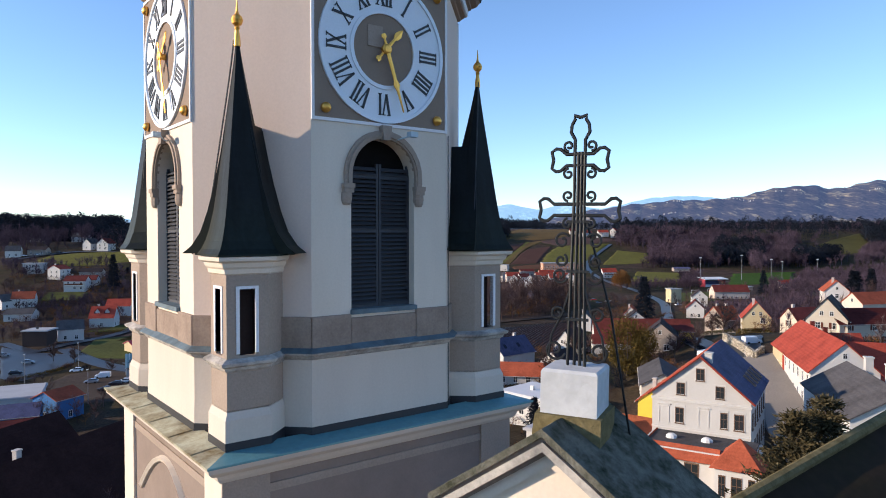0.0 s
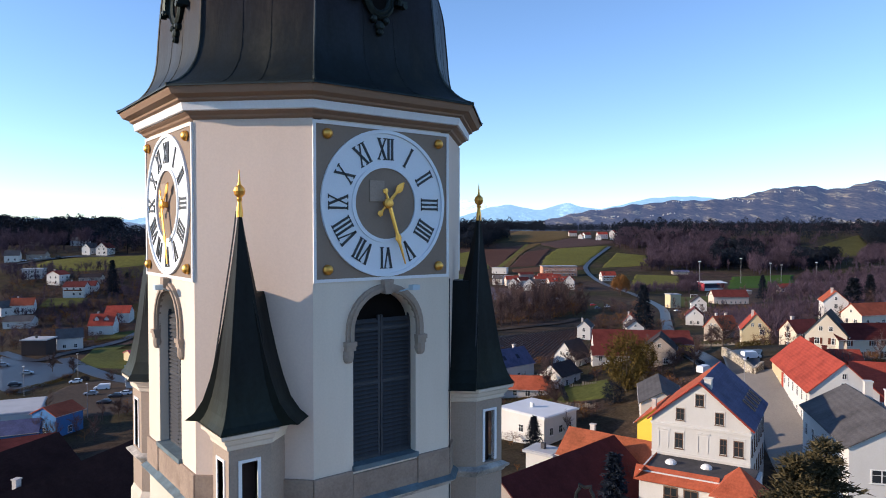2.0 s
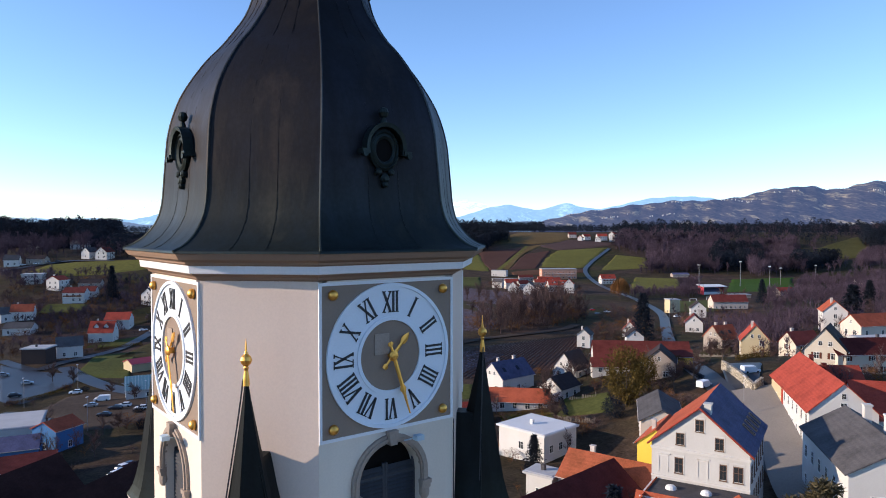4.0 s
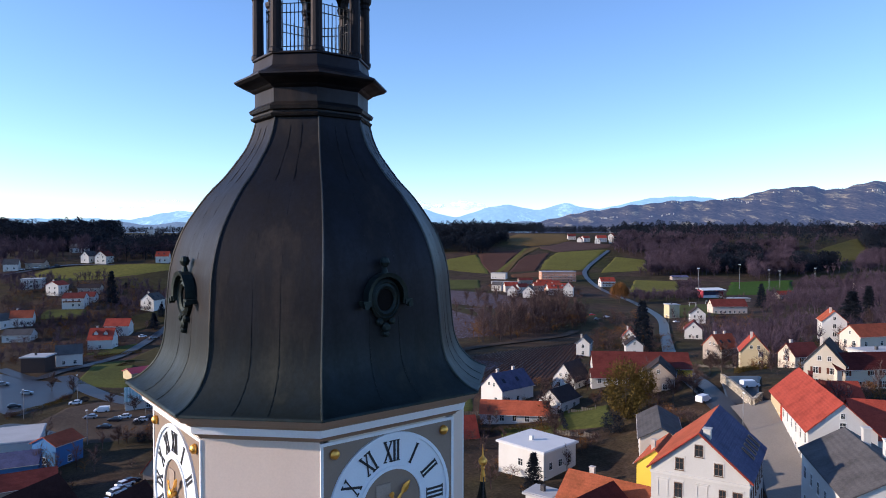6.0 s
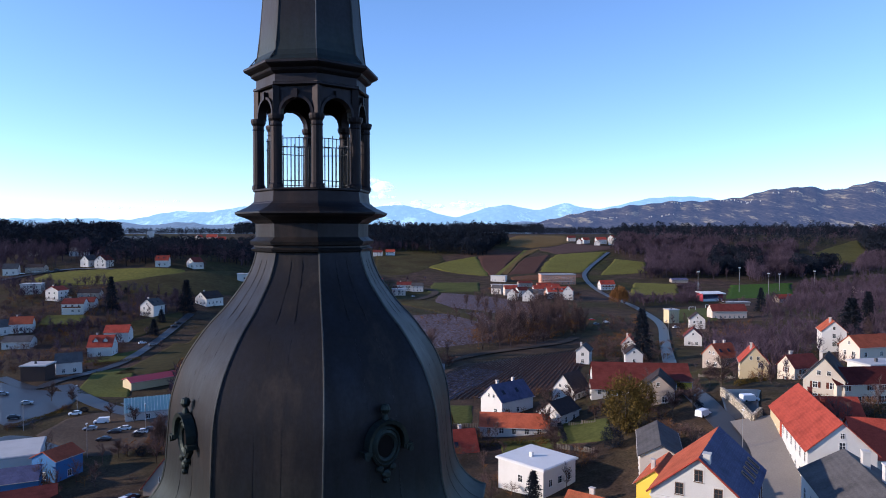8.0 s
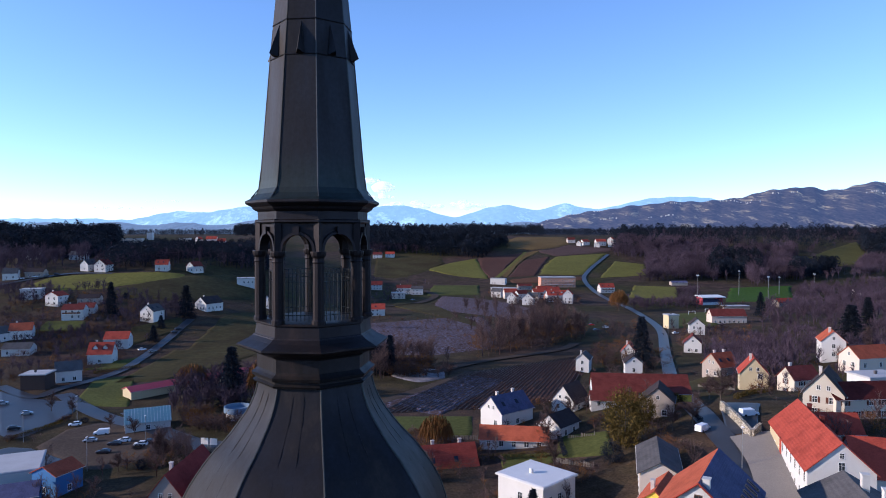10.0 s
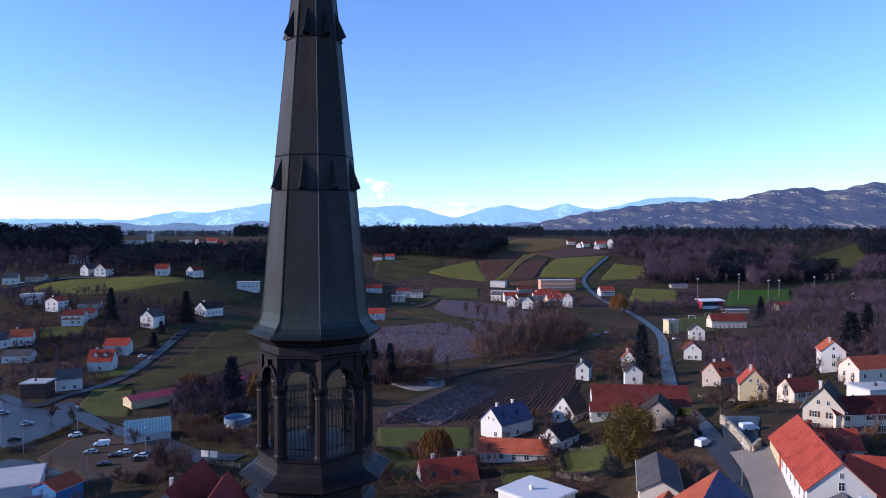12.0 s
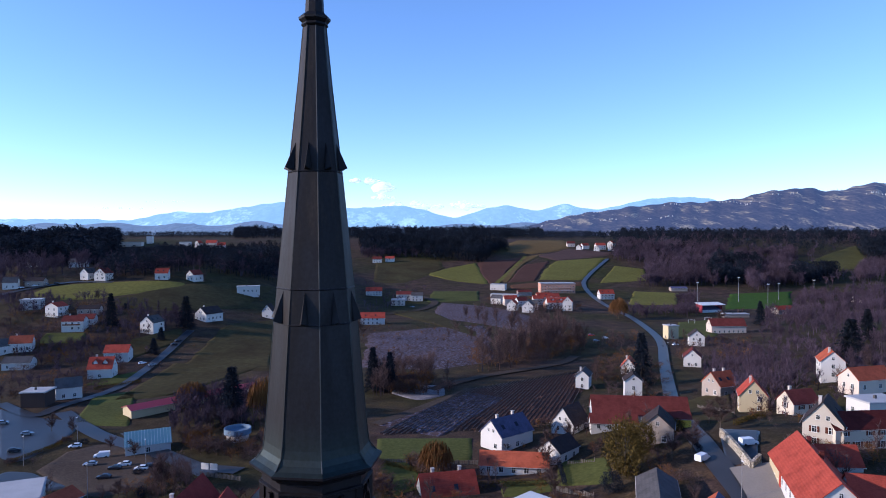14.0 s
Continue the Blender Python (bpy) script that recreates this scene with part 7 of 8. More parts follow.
def conifer_points(rg, count):
    """A needle tree of unit height seen from afar: a ragged, round-shouldered crown of many small sprays on a bare stem."""
    tri = [((-0.012, 0, -0.02), (0.012, 0, -0.02), (0, 0, 0.5)), ((0, -0.012, -0.02), (0, 0.012, -0.02), (0, 0, 0.5))]
    for i in range(count):
        f = rg.random() ** 0.8
        a = rg.uniform(0, math.tau)
        r = (0.17 * (1 - f ** 2.6) + 0.018) * rg.uniform(0.55, 1.1)
        p = Vector((r * math.cos(a), r * math.sin(a), 0.16 + 0.80 * f))
        e = Vector((math.cos(a), math.sin(a), rg.uniform(-1.2, 0.8))) + Vector((rg.gauss(0, 0.4), rg.gauss(0, 0.4), 0))
        s = e.cross(Vector((rg.gauss(0, 1), rg.gauss(0, 1), rg.gauss(0, 1)))).normalized() * rg.uniform(0.011, 0.022)
        tri.append((tuple(p - s), tuple(p + s), tuple(p + e.normalized() * rg.uniform(0.05, 0.10))))
    return tri


def bare_points(rg, count, thin=1.0, spread_out=1.0, upright=0.0):
    """A leafless crown of unit height: trunk, limbs and many thin twigs."""
    tri = []

    def blade(p, q, w):
        d = (q - p)
        s = d.cross(Vector((rg.uniform(-1, 1), rg.uniform(-1, 1), 0.1))).normalized() * w
        tri.append((tuple(p - s), tuple(p + s), tuple(q)))
    tips = []
    blade(Vector((0, 0, -0.02)), Vector((0, 0, 0.8)), 0.014)
    blade(Vector((0, 0, -0.02)), Vector((0.01, 0, 0.75)), 0.014)
    for i in range(14):
        a, el = rg.uniform(0, math.tau), rg.uniform(0.4, 1.25)
        p = Vector((0, 0, rg.uniform(0.15, 0.62)))
        q = p + Vector((math.cos(a) * math.cos(el) * spread_out, math.sin(a) * math.cos(el) * spread_out, math.sin(el))) * rg.uniform(0.22, 0.40)
        blade(p, q, 0.007)
        tips.append((p, q))
    for i in range(count):
        p0, q0 = rg.choice(tips)
        p = p0.lerp(q0, rg.uniform(0.25, 1.0))
        d = Vector((p.x * 1.7 + rg.gauss(0, 0.45), p.y * 1.7 + rg.gauss(0, 0.45), rg.uniform(0.1, 1.2) + upright)).normalized()
        blade(p, p + d * rg.uniform(0.09, 0.24), rg.uniform(0.0025, 0.006) * thin)
    return tri


def weeping_points(rg, count):
    """A weeping crown of unit height: arched limbs with curtains of hanging twigs."""
    tri = [((-0.02, 0, -0.02), (0.02, 0, -0.02), (0, 0, 0.6)), ((0, -0.02, -0.02), (0, 0.02, -0.02), (0, 0, 0.6))]
    for i in range(count):
        v = Vector((rg.gauss(0, 1), rg.gauss(0, 1), abs(rg.gauss(0, 1)) * 0.8)).normalized() * rg.uniform(0.55, 1.0)
        p = Vector((v.x * 0.42, v.y * 0.42, 0.5 + v.z * 0.5))
        e = Vector((v.x * 0.25 + rg.gauss(0, 0.08), v.y * 0.25 + rg.gauss(0, 0.08), -1))
        s = e.cross(Vector((rg.gauss(0, 1), rg.gauss(0, 1), 0.1))).normalized() * rg.uniform(0.003, 0.008)
        tri.append((tuple(p - s), tuple(p + s), tuple(p + e * rg.uniform(0.12, 0.4))))
    return tri


def bush_points(rg, count, fine):
    """A dense rounded evergreen of unit height, all small leaf sprays."""
    tri = []
    for i in range(count):
        v = Vector((rg.gauss(0, 1), rg.gauss(0, 1), rg.gauss(0, 1))).normalized()
        v *= (1 + 0.45 * noise.noise(v * 2.7) + 0.2 * noise.noise(v * 7)) * rg.uniform(0.55, 1.0)
        p = Vector((v.x * 0.5, v.y * 0.5, max(0.0, 0.48 + v.z * 0.5)))
        e = (v + Vector((rg.gauss(0, 0.5), rg.gauss(0, 0.5), rg.gauss(0, 0.5)))).normalized()
        s = e.cross(Vector((rg.gauss(0, 1), rg.gauss(0, 1), rg.gauss(0, 1)))).normalized() * rg.uniform(0.015, 0.04) * fine
        tri.append((tuple(p - s), tuple(p + s), tuple(p + e * rg.uniform(0.05, 0.12) * fine)))
    return tri


def stock(make, n, *args):
    return [np.array(make(random.Random(100 + i), *args), float) for i in range(n)]


TREES = {"conifer": stock(conifer_points, 8, 135), "woods": stock(bare_points, 10, 190, 1.1, 0.65, 0.7), "alder": stock(bare_points, 8, 520, 0.5, 0.7, 0.4), "thicket": stock(bare_points, 8, 230, 0.85, 1.3)}
TAKEN = np.array([(o.matrix_world.translation.x, o.matrix_world.translation.y, 4.5 if o.name.startswith("house") else 6) for o in bpy.data.objects if o.parent is None and o.name.split(".")[0] in ("house", "annexe", "water_tank", "car", "van", "grandstand")])
LANES = np.array([v.co.xy for o in bpy.data.objects if o.name.split(".")[0] in ("road", "path", "street") for v in o.data.vertices])
PLOT_BOXES = [(min(p.x for p in q), max(p.x for p in q), min(p.y for p in q), max(p.y for p in q), q) for q in PLOTS]


def inside(x, y, ring):
    hit = False
    for a, b in zip(ring, ring[1:] + ring[:1]):
        if (a[1] > y) != (b[1] > y) and x < (b[0] - a[0]) * (y - a[1]) / (b[1] - a[1]) + a[0]:
            hit = not hit
    return hit


def is_free(x, y):
    if (((TAKEN[:, 0] - x) ** 2 + (TAKEN[:, 1] - y) ** 2) < TAKEN[:, 2] ** 2).any() or ((LANES - (x, y)) ** 2).sum(1).min() < 7.0:
        return False
    return not any(x0 < x < x1 and y0 < y < y1 and inside(x, y, q) for x0, x1, y0, y1, q in PLOT_BOXES)


def triangles(name, v, mat):
    """A mesh of loose triangles from an array of corner points."""
    n = len(v)
    me = bpy.data.meshes.new(name)
    me.vertices.add(n)
    me.loops.add(n)
    me.polygons.add(n // 3)
    me.vertices.foreach_set("co", v.astype(np.float32).ravel())
    me.loops.foreach_set("vertex_index", np.arange(n, dtype=np.int32))
    me.polygons.foreach_set("loop_start", np.arange(0, n, 3, dtype=np.int32))
    me.update(calc_edges=True)
    me.materials.append(mat)
    return me


def wood(name, kind, mat, spots, label, category="trees", wide=1.0):
    """Many trees of one kind as one piece of land cover; spots: rows of x, y, height."""
    rg = random.Random(len(spots) + len(name))
    parts = []
    for x, y, h in spots:
        p = rg.choice(TREES[kind]).reshape(-1, 3)
        a = rg.uniform(0, math.tau)
        c, s = math.cos(a), math.sin(a)
        w = h * wide * rg.uniform(0.85, 1.3)
        parts.append(np.stack([x + w * (c * p[:, 0] - s * p[:, 1]), y + w * (s * p[:, 0] + c * p[:, 1]), ground_z(x, y) - max(0.0, math.hypot(x, y) - 1200) * 0.004 + h * p[:, 2]], 1))
    return tagged(new(name, triangles(name, np.concatenate(parts), mat)), label, category, kind="stuff")


def grown(rg, x, y, h0, h1):
    return (x, y, rg.uniform(h0, h1) * (1 + 0.35 * noise.noise(Vector((x / 50, y / 50, 1.1)))))


def spread(rg, t0, t1, d0, d1, count, h0, h1):
    """Spots for trees over a fan of far land."""
    out = []
    for i in range(count):
        d = math.sqrt(rg.uniform(d0 * d0, d1 * d1))
        x = d * rg.uniform(t0, t1)
        if is_free(x, d):
            out.append(grown(rg, x, d, h0, h1))
    return out


def grove(rg, quad, count, h0, h1):
    """Spots for trees over a four-cornered piece of land, in loose clumps."""
    a, b, c, d = [Vector(p) for p in quad]
    out = []
    for i in range(count * 3):
        u, v = rg.random(), rg.random()
        p = a.lerp(b, u).lerp(d.lerp(c, u), v)
        if len(out) < count and noise.noise(Vector((p.x / 14, p.y / 14, 5.5))) > rg.uniform(-0.7, 0.25) and is_free(p.x, p.y):
            out.append(grown(rg, p.x, p.y, h0, h1))
    return out


wr = random.Random(21)
SPOTS = {"conifer": spread(wr, -0.70, -0.468, 640, 830, 1000, 17, 22) + spread(wr, -0.30, 0.15, 980, 1400, 1500, 13, 19) + spread(wr, 0.14, 0.72, 900, 1400, 1500, 8, 12) + spread(wr, 0.25, 0.72, 700, 1000, 800, 9, 13) + spread(wr, -0.72, -0.28, 1000, 1500, 900, 7, 11), "woods": spread(wr, 0.30, 0.72, 540, 1000, 450, 8, 12), "alder": [], "thicket": []}


def plant(kind, quad, count, h0, h1):
    SPOTS[kind] += grove(wr, quad, count, h0, h1)


plant("conifer", ((-265, 413), (-218, 437), (-362, 766), (-491, 767)), 600, 13, 18)
plant("conifer", ((-177, 356), (-101, 436), (-164, 710), (-304, 711)), 1000, 8, 13)
plant("woods", ((-183, 359), (-101, 436), (-159, 690), (-280, 631)), 900, 6, 10)
plant("conifer", ((-264, 631), (-146, 635), (-176, 765), (-298, 741)), 350, 8, 12)
plant("woods", ((-229, 356), (-191, 369), (-301, 631), (-405, 631)), 260, 7, 12)
plant("woods", ((-250, 340), (-200, 350), (-260, 470), (-330, 460)), 160, 4, 8)
plant("thicket", ((-140, 225), (-112, 240), (-104, 285), (-150, 270)), 130, 1.2, 3.4)
plant("woods", ((-160, 222), (-118, 232), (-120, 262), (-175, 262)), 70, 3, 5.5)
plant("thicket", ((-14, 104), (4, 108), (8, 124), (-12, 124)), 90, 1.0, 3.0)
plant("thicket", ((4, 98), (9, 92), (24, 104), (20, 112)), 110, 0.8, 2.4)
plant("alder", ((24, 232), (56, 262), (60, 300), (26, 280)), 34, 8, 14)
plant("woods", ((70, 165), (90, 150), (120, 205), (100, 225)), 90, 3, 6.5)
plant("conifer", ((-81, 705), (44, 669), (66, 765), (-101, 875)), 800, 11, 15)
plant("conifer", ((47, 714), (77, 744), (80, 810), (52, 785)), 60, 10, 14)
plant("woods", ((-78, 675), (-11, 700), (-12, 715), (-81, 705)), 60, 8, 12)
plant("woods", ((173, 689), (218, 572), (305, 723), (218, 824)), 560, 9, 14)
plant("woods", ((158, 545), (221, 545), (275, 653), (195, 639)), 420, 8, 13)
plant("conifer", ((215, 553), (265, 567), (310, 663), (259, 653)), 230, 10, 15)
plant("woods", ((235, 517), (293, 553), (370, 723), (302, 703)), 420, 9, 14)
plant("conifer", ((281, 553), (330, 567), (360, 623), (327, 628)), 160, 9, 14)
plant("conifer", ((198, 774), (536, 823), (1909, 2934), (363, 1374)), 700, 12, 18)
plant("woods", ((342, 567), (369, 567), (471, 723), (426, 688)), 160, 8, 13)
plant("conifer", ((397, 653), (425, 653), (500, 768), (465, 763)), 130, 11, 16)
plant("woods", ((202, 393), (256, 393), (343, 526), (267, 512)), 420, 5, 9)
plant("woods", ((100, 219), (134, 204), (256, 393), (195, 406)), 300, 4.5, 9)
plant("woods", ((64, 168), (67, 131), (118, 218), (115, 294)), 170, 3, 6.5)
plant("woods", ((132, 379), (148, 393), (182, 483), (161, 468)), 60, 6, 9)
plant("woods", ((97, 379), (146, 393), (157, 426), (111, 420)), 120, 4, 7)
plant("alder", ((2, 277), (54, 295), (68, 394), (7, 394)), 38, 7, 12)
plant("alder", ((12, 210), (28, 223), (30, 260), (14, 247)), 22, 10, 15)
plant("thicket", ((9, 219), (51, 238), (61, 295), (14, 277)), 260, 2.5, 5)
plant("thicket", ((-27, 235), (12, 214), (23, 394), (-39, 341)), 200, 1.0, 2.2)
plant("thicket", ((-15, 185), (8, 185), (6, 204), (-13, 198)), 140, 2, 4.5)
plant("alder", ((-19, 182), (3, 191), (2, 210), (-15, 206)), 26, 6, 10)
plant("thicket", ((30, 453), (81, 394), (90, 437), (37, 499)), 130, 2, 5)
plant("thicket", ((-161, 251), (-114, 261), (-135, 310), (-200, 311)), 360, 1.2, 3.8)
plant("woods", ((-122, 189), (-105, 240), (-113, 306), (-197, 306)), 130, 2.2, 4.6)
plant("thicket", ((56, 126), (64, 117), (92, 168), (76, 168)), 60, 1.2, 3)
plant("woods", ((79, 137), (102, 156), (147, 224), (128, 217)), 50, 3, 6)
plant("thicket", ((54, 232), (69, 232), (92, 317), (71, 317)), 80, 1.5, 3.5)
plant("woods", ((-45, 392), (-29, 437), (-9, 526), (-64, 555)), 60, 2.5, 5)
plant("woods", ((-128, 266), (-102, 281), (-118, 326), (-145, 304)), 70, 3, 7)
plant("thicket", ((-118, 183), (-100, 195), (-102, 233), (-145, 224)), 150, 1.2, 3.2)
plant("woods", ((-62, 156), (-36, 143), (-47, 189), (-73, 195)), 150, 3.5, 7)
plant("thicket", ((-49, 131), (-32, 129), (-38, 151), (-58, 153)), 150, 1.5, 4)
plant("thicket", ((-56, 118), (-41, 116), (-47, 131), (-57, 138)), 60, 1.2, 2.6)
plant("alder", ((-50, 117), (-41, 116), (-51, 142), (-57, 139)), 16, 5, 8)
plant("thicket", ((-87, 136), (-83, 152), (-84, 155), (-90, 140)), 120, 0.6, 1.2)
plant("thicket", ((-95, 167), (-91, 195), (-93, 202), (-99, 173)), 40, 0.6, 1.5)
plant("woods", ((-188, 293), (-151, 311), (-170, 350), (-206, 321)), 110, 3, 6)
plant("thicket", ((7, 145), (28, 152), (28, 156), (7, 153)), 60, 1, 2.6)
plant("thicket", ((15, 112), (26, 113), (30, 129), (20, 134)), 70, 1.2, 3.2)
plant("thicket", ((40, 171), (59, 169), (79, 232), (50, 232)), 120, 1.5, 3.8)
plant("thicket", ((43, 113), (44, 102), (45, 105), (46, 119)), 40, 0.5, 1.2)
plant("thicket", ((32, 106), (42, 99), (45, 111), (36, 119)), 60, 1, 2.6)
plant("thicket", ((57, 108), (63, 96), (69, 106), (61, 114)), 50, 1, 2.4)
plant("thicket", ((81, 232), (105, 232), (133, 292), (96, 276)), 120, 1.5, 4)
plant("thicket", ((-13, 114), (-2, 116), (-4, 131), (-15, 131)), 90, 1, 3)
for hx, hy, hr in TAKEN:
    if 60 < math.hypot(hx, hy) < 430:
        for k in range(9):
            a, d = wr.uniform(0, math.tau), wr.uniform(4.5, 12)
            x, y = hx + d * math.cos(a), hy + d * math.sin(a)
            if is_free(x, y):
                SPOTS["thicket" if k < 6 else "alder"].append(grown(wr, x, y, *((0.8, 2.2) if k < 6 else (2.5, 5.5))))
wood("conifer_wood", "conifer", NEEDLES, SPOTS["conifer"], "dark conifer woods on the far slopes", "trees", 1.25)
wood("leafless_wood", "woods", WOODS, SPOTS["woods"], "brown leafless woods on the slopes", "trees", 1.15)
wood("alder_trees", "alder", TWIGS, SPOTS["alder"], "slender leafless alders along the stream", "trees")
wood("shrubs", "thicket", RUSSET, SPOTS["thicket"][::4], "russet winter shrubs in gardens", "shrubs", 1.4)
wood("thicket", "thicket", TWIGS, [s for i, s in enumerate(SPOTS["thicket"]) if i % 4], "bare brown thickets between gardens", "shrubs", 1.4)


def tree_mesh(points, name, mat):
    return triangles(name, np.array(points).reshape(-1, 3), mat)


def single_tree(name, mesh, x, y, trunk_h, trunk_r, label, size):
    t = thing(name, pose(x, y, ground_z(x, y), 0, 0, (x * 37) % 360), label, "bush" if name == "evergreen_bush" else "tree")
    bm = bmesh.new()
    lathe(bm, [(trunk_r * 1.4, -0.4), (trunk_r, 0.1 * trunk_h), (trunk_r * 0.6, trunk_h * 0.6), (trunk_r * 0.2, trunk_h)], 8)
    part("trunk", bm, BARK, t)
    c = new("crown", mesh)
    c.parent = t
    c.scale = size
    return t


def boughs(rg, whorls, per, sprays, rise, reach, low, size):
    """A needle tree of unit height: whorls of boughs, each set with many small sprays."""
    tri = []
    for i in range(whorls):
        f = i / (whorls - 1)
        z = low + (0.97 - low) * f
        for k in range(per):
            a = math.tau * (k + rg.random() * 0.9) / per
            ln = (reach * (1 - f ** 1.3) + 0.035) * rg.uniform(0.7, 1.15)
            d = Vector((math.cos(a), math.sin(a), rise * (0.6 + 0.4 * f) + rg.gauss(0, 0.08)))
            p0 = Vector((0, 0, z + rg.uniform(-0.015, 0.015)))
            s = Vector((-d.y, d.x, 0)) * 0.004
            tri.append((tuple(p0 - s), tuple(p0 + s), tuple(p0 + d * ln)))
            for j in range(sprays):
                g = rg.uniform(0.15, 1.05)
                q = p0 + d * ln * g + Vector((rg.gauss(0, 0.012), rg.gauss(0, 0.012), rg.gauss(0, 0.008) - 0.10 * ln * g * g))
                e = (d + Vector((rg.gauss(0, 0.7), rg.gauss(0, 0.7), rg.gauss(0.15, 0.5)))).normalized()
                w = e.cross(Vector((rg.gauss(0, 1), rg.gauss(0, 1), rg.gauss(0, 1)))).normalized() * size * rg.uniform(0.12, 0.25)
                tri.append((tuple(q - w), tuple(q + w), tuple(q + e * size * rg.uniform(0.6, 1.3))))
    return tri


CROWNS = {"spruce": [tree_mesh(boughs(random.Random(3 + i), 26, 10, 22, -0.25, 0.20, 0.06, 0.04), "crown", NEEDLES) for i in range(3)],
          "yew": [tree_mesh(bush_points(random.Random(15 + i), 7000, 0.45), "crown", OLIVE_NEEDLES) for i in range(2)],
          "bush": [tree_mesh(bush_points(random.Random(18), 4000, 0.5), "crown", NEEDLES)],
          "willow": [tree_mesh(weeping_points(random.Random(9 + i), 1900), "crown", RUSSET) for i in range(2)],
          "bare_tree": [tree_mesh(bare_points(random.Random(30 + i), 1900, 0.4), "crown", TWIGS) for i in range(4)]}
NAMES = {"bush": "evergreen_bush", "willow": "willow_tree"}


def lone(kind, x, y, h, sx, lab):
    single_tree(NAMES.get(kind, kind), CROWNS[kind][int(abs(x) * 7 + y) % len(CROWNS[kind])], x, y, h * (0.5 if kind in ("bush", "willow") else 0.8), 0.018 * h, lab, (h * sx * (0.7 if kind == "yew" else 1.0),) * 2 + (h,))


lone("spruce", 12.6, 50.0, 8.4, 1.0, "dark olive fir between the roofs")
lone("spruce", 11.7, 87.3, 5.1, 1.3, "dark fir beside the white house")
lone("spruce", -135.5, 281.6, 13.7, 1.0, "tall dark spruce among the houses")
lone("spruce", -107.2, 288.4, 13.5, 1.25, "broad dark spruce beside the lane")
lone("spruce", -49.4, 161.0, 14.1, 1.15, "tall dark spruce by the shed")
lone("spruce", -19.1, 191.0, 12.3, 1.0, "dark spruce by the pond")
lone("spruce", -14.3, 190.9, 11.0, 1.0, "dark spruce by the pond")
lone("spruce", -16.5, 190.0, 8.1, 1.2, "dark spruce by the pond")
lone("spruce", 57.8, 197.0, 15.0, 1.05, "tall dark spruce beside the road")
lone("spruce", 137.2, 228.4, 15.1, 1.6, "broad dark spruce on the hillside")
lone("spruce", 168.4, 269.3, 12.2, 1.3, "dark spruce on the hillside")
lone("spruce", 163.3, 349.2, 12.4, 1.1, "small dark spruce by the pitch")
lone("spruce", -105.1, 250.3, 6.0, 1.6, "small dark garden conifer")
lone("spruce", -109.7, 268.4, 5.3, 1.5, "small dark garden conifer")
lone("spruce", 42.6, 147.9, 1.6, 1.5, "dark conifer behind the barn")
lone("spruce", -140.7, 305.7, 3.0, 2.0, "clipped dark conifers in a garden")
lone("yew", 30.2, 111.9, 9.6, 1.05, "bushy golden-olive yew in a garden")
lone("yew", 35.5, 119.9, 5.7, 1.1, "olive-brown yew in a garden")
lone("yew", 43.6, 126.9, 2.6, 2.0, "small russet-olive yew beside the barn")
lone("bush", 26.8, 106.9, 3.5, 1.0, "round dark evergreen bush on a lawn")
lone("bush", -6.1, 130.9, 1.3, 1.0, "small round evergreen bush")
lone("bush", -52.1, 118.0, 1.9, 1.0, "dark evergreen bush by the car park")
lone("bush", -79.0, 151.1, 1.2, 1.6, "low evergreen planting in the car park")
lone("bush", -57.9, 130.0, 1.1, 2.0, "low shrub island in the car park")
lone("willow", -1.0, 123.9, 6.7, 1.1, "russet weeping willow in a garden")
lone("willow", -52.8, 146.0, 3.6, 1.2, "golden-brown tree by the pavilion")
lone("willow", -42.8, 166.0, 10.3, 1.0, "russet tree beside the spruce")
lone("willow", 98.8, 379.5, 12.5, 1.0, "golden bare tree by the road")
lone("willow", -66.1, 181.1, 7.2, 1.3, "reddish bare tree beside the shed")
lone("bare_tree", 18.1, 109.8, 5.2, 1.0, "bare garden tree with spreading twigs")
lone("bare_tree", 42.0, 113.9, 6.1, 1.3, "bare brown tree beside the road")
lone("bare_tree", 38.3, 112.9, 5.3, 1.2, "bare tree beside a grey house")
lone("bare_tree", 49.6, 120.9, 7.0, 1.5, "leafless orchard tree beside the road")
lone("bare_tree", 50.7, 128.9, 5.3, 1.3, "leafless orchard tree beside the road")
lone("bare_tree", -91.4, 160.2, 4.9, 1.0, "bare tree by the car park")
lone("bare_tree", -85.3, 158.1, 4.9, 1.0, "bare tree by the car park")
lone("bare_tree", -70.4, 145.1, 4.2, 1.0, "bare tree in the car park")
lone("bare_tree", -63.1, 140.1, 4.6, 1.0, "bare tree by the pavilion")
lone("bare_tree", -49.0, 120.0, 6.9, 1.2, "bare tree by the car park")
lone("bare_tree", -56.0, 118.0, 3.4, 1.5, "brown bush-like tree by the car park")
lone("bare_tree", 105.7, 167.6, 6.9, 1.2, "bare tree on the hillside")
lone("bare_tree", 147.6, 360.3, 8.0, 1.2, "pale bare tree by the pitch")
lone("bare_tree", -11.4, 112.9, 6.7, 1.3, "dark bare tree in a garden")
lone("bare_tree", -8.6, 112.9, 3.9, 1.3, "dark bare tree in a garden")
lone("bare_tree", 18.9, 123.8, 6.1, 1.0, "bare tree beside the white house")
lone("bare_tree", 25.2, 132.8, 6.6, 1.0, "bare tree beside the barn")
lone("bare_tree", 10.4, 148.8, 4.3, 1.2, "bare tree at the vineyard edge")
lone("bare_tree", -34.2, 295.0, 9.7, 1.1, "bare tree beside the lane")

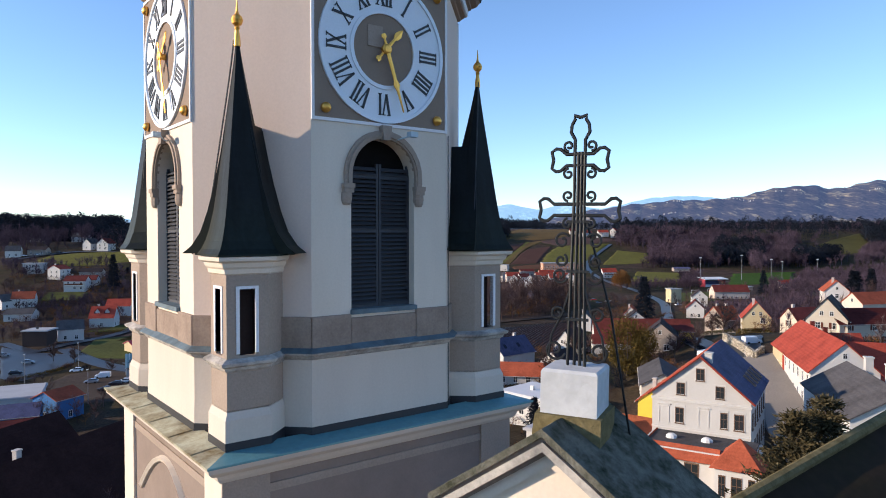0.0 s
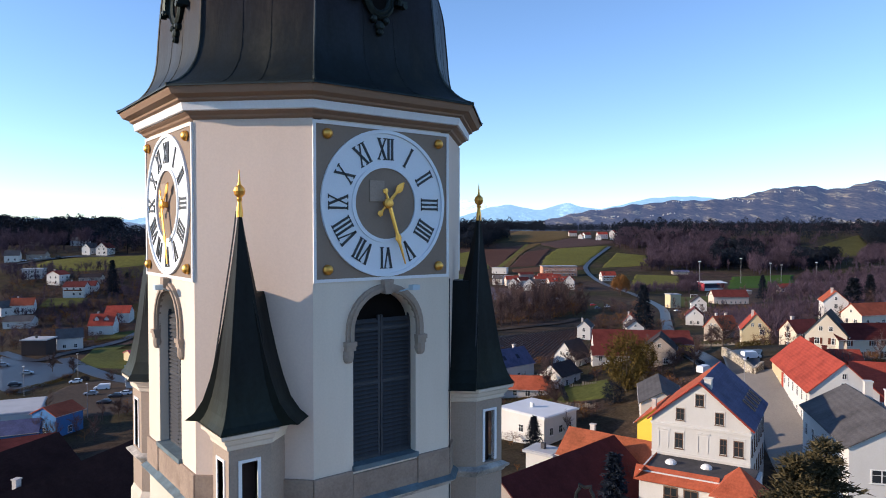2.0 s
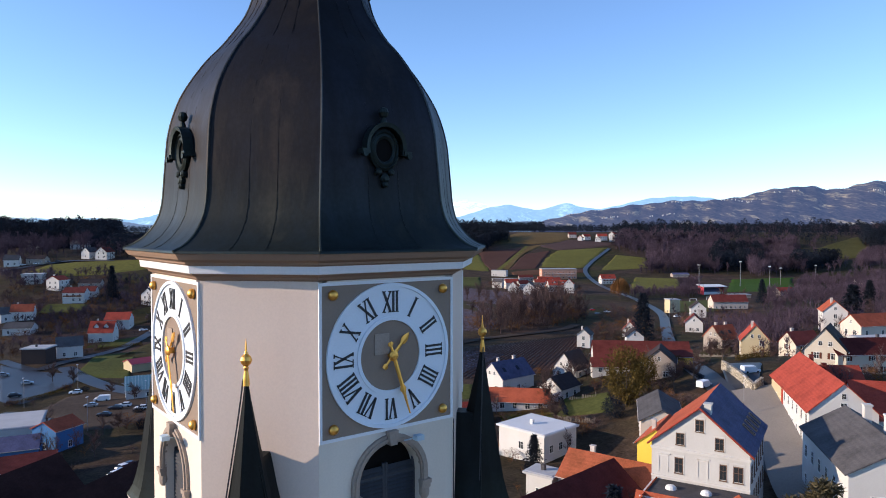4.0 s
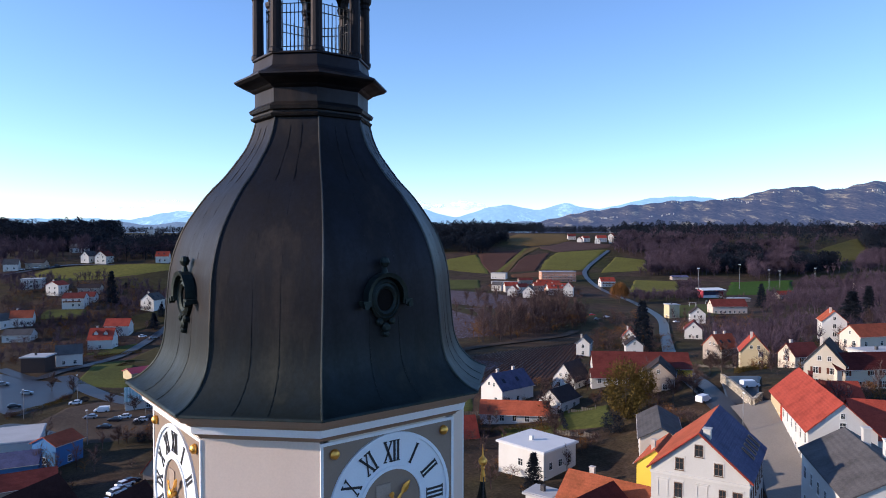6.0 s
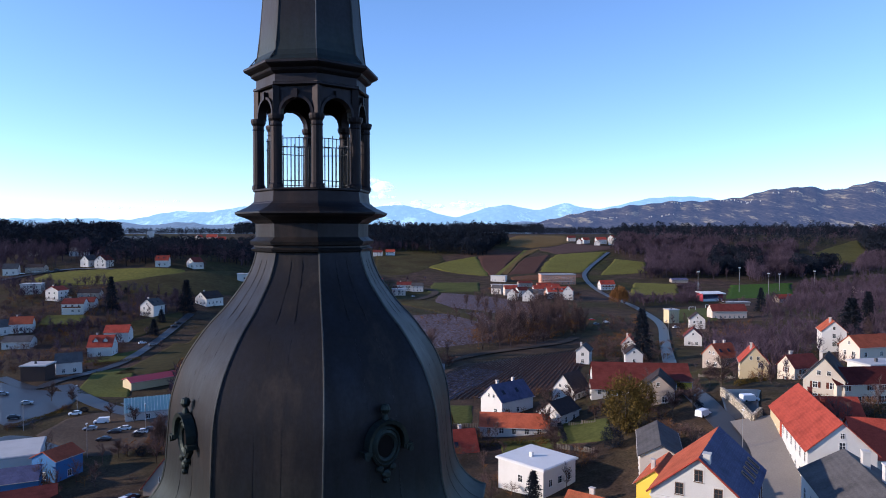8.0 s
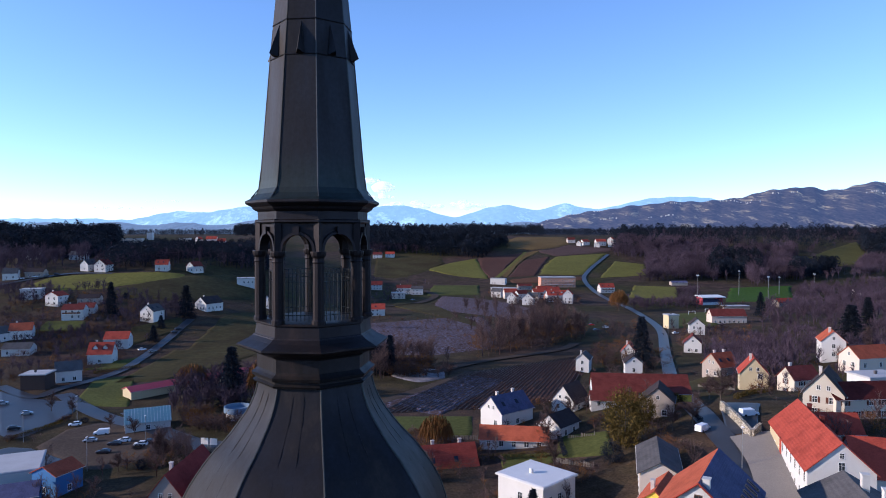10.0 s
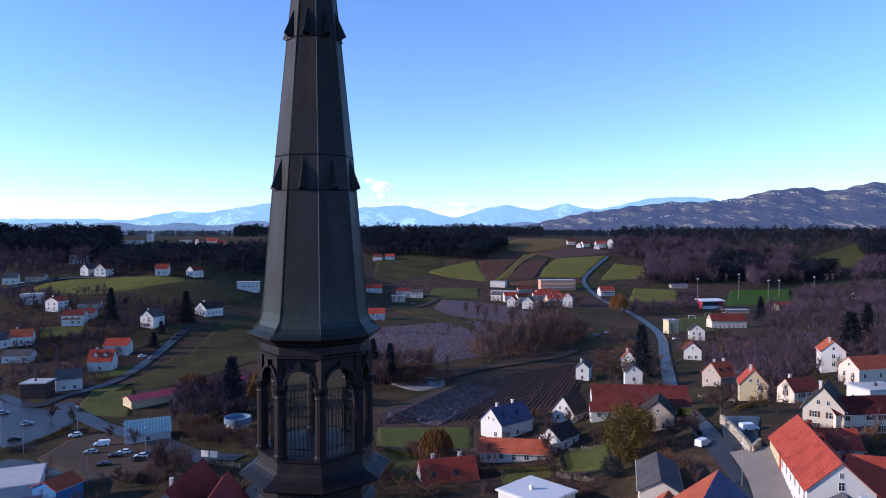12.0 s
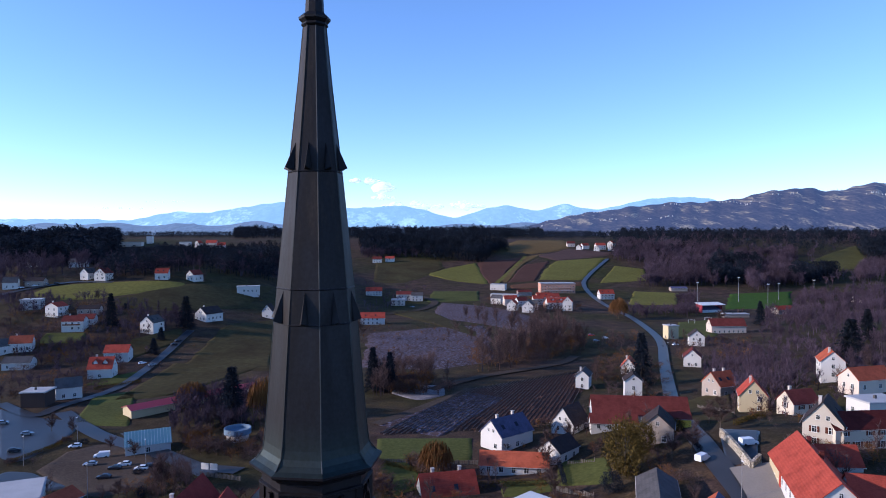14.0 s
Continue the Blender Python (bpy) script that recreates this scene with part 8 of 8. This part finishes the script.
def hedge(p, q, height, label):
    """A clipped evergreen hedge between two points, all small leaf sprays."""
    p, q = Vector(p), Vector(q)
    rg = random.Random(int(p.x * 10))
    ln = (q - p).length
    turn = math.atan2(q.y - p.y, q.x - p.x)
    t = thing("hedge", pose(p.x, p.y, ground_z(p.x, p.y), 0, 0, math.degrees(turn)), label, "hedge")
    drop = (ground_z(q.x, q.y) - ground_z(p.x, p.y)) / ln
    tri = []
    for i in range(int(ln * 120)):
        c = Vector((rg.uniform(0, ln), rg.uniform(-0.4, 0.4), rg.uniform(0, height) ** 0.8))
        c.z += drop * c.x + 0.12 * noise.noise(Vector((c.x * 1.3, c.y, 2.0)))
        e = Vector((rg.gauss(0, 1), rg.gauss(0, 1), rg.gauss(0.4, 1))).normalized()
        w = e.cross(Vector((rg.gauss(0, 1), rg.gauss(0, 1), rg.gauss(0, 1)))).normalized() * 0.06
        tri.append((tuple(c - w), tuple(c + w), tuple(c + e * 0.22)))
    f = new("foliage", tree_mesh(tri, "foliage", rg.choice((NEEDLES, OLIVE_NEEDLES))))
    f.parent = t
    return t


hedge((6.2, 117.8), (19.6, 115.8), 1.2, "dark clipped hedge below the long shed")
hedge((-15.6, 132.9), (-3.8, 124.9), 1.0, "clipped garden hedge beside a lawn")
hedge((-102.9, 202.2), (-93.5, 213.2), 0.9, "low clipped hedge along the lane")
hedge((-151.3, 254.5), (-134.5, 258.5), 1.0, "garden hedge beside a lawn")
hedge((53.4, 123.9), (65.5, 135.9), 1.1, "hedge below the yellow house")
hedge((22.0, 129.8), (20.7, 113.8), 1.0, "hedge along a garden lawn")
hedge((-84.0, 151.1), (-87.8, 139.1), 0.6, "low hedge between the car parks")
hedge((44.8, 125.9), (43.0, 112.9), 0.8, "low hedge beside the road")
hedge((-146.7, 306.8), (-138.0, 307.7), 1.2, "clipped dark hedge in a garden")
hedge((55.7, 104.9), (60.3, 100.9), 1.0, "hedge below the cream houses")

PINE_NEEDLES = foliage("pine_needles", (0.045, 0.040, 0.022), (0.13, 0.105, 0.055))
for i, (x, y, top, sx) in enumerate(((19.5, 37.5, 16.0, 1.3), (21.6, 38.5, 16.6, 1.3), (18.3, 36.0, 12.8, 1.3))):
    zb = ground_z(x, y)
    me = tree_mesh(boughs(random.Random(40 + i), 14, 7, 105, 0.35, 0.25, 0.15, 0.026), "crown", PINE_NEEDLES)
    h = top - zb
    single_tree("pine_tree", me, x, y, h * 0.95, 0.16, "bushy olive pine beside the church", (h * sx, h * sx, h))

CANES = foliage("vine_canes", (0.10, 0.07, 0.06), (0.20, 0.15, 0.125))
# vine rows: low ragged hedges of canes and posts
bm = bmesh.new()
vq = [o for o in bpy.data.objects if o.name == "vineyard_ground"][0]
vxy = [v.co.xy.copy() for v in vq.data.vertices]
vn = int(round(math.sqrt(len(vxy)))) - 1
va, vb, vc, vd = vxy[0], vxy[vn], vxy[-1], vxy[-1 - vn]
vr = random.Random(31)
for i in range(34):
    f = (i + 0.5) / 34
    p, q = va.lerp(vb, f), vd.lerp(vc, f)
    steps = 55
    for k in range(steps):
        if vr.random() < 0.02:
            continue
        s, e = p.lerp(q, k / steps), p.lerp(q, (k + 1) / steps)
        h0, h1 = vr.uniform(0.2, 0.42), vr.uniform(0.2, 0.42)
        n = Vector((-(e - s).y, (e - s).x)).normalized() * 0.07
        z0, z1 = ground_z(*s) + 0.1, ground_z(*e) + 0.1
        v = [bm.verts.new(c) for c in ((s.x - n.x, s.y - n.y, z0), (s.x + n.x, s.y + n.y, z0), (s.x, s.y, z0 + h0), (e.x - n.x, e.y - n.y, z1), (e.x + n.x, e.y + n.y, z1), (e.x, e.y, z1 + h1))]
        for fa in ((0, 3, 5, 2), (1, 2, 5, 4), (0, 2, 1), (3, 4, 5)):
            bm.faces.new([v[j] for j in fa])
tagged(link("vine_rows", bm, CANES), "rows of bare brown vines", "vines", kind="stuff")

# ---- set the plan to metres ----
bpy.context.view_layer.update()
for ob in [o for o in bpy.data.objects if o.parent is None and o.type in ("MESH", "EMPTY")]:
    ob.matrix_world = Matrix.Scale(K, 4) @ ob.matrix_world
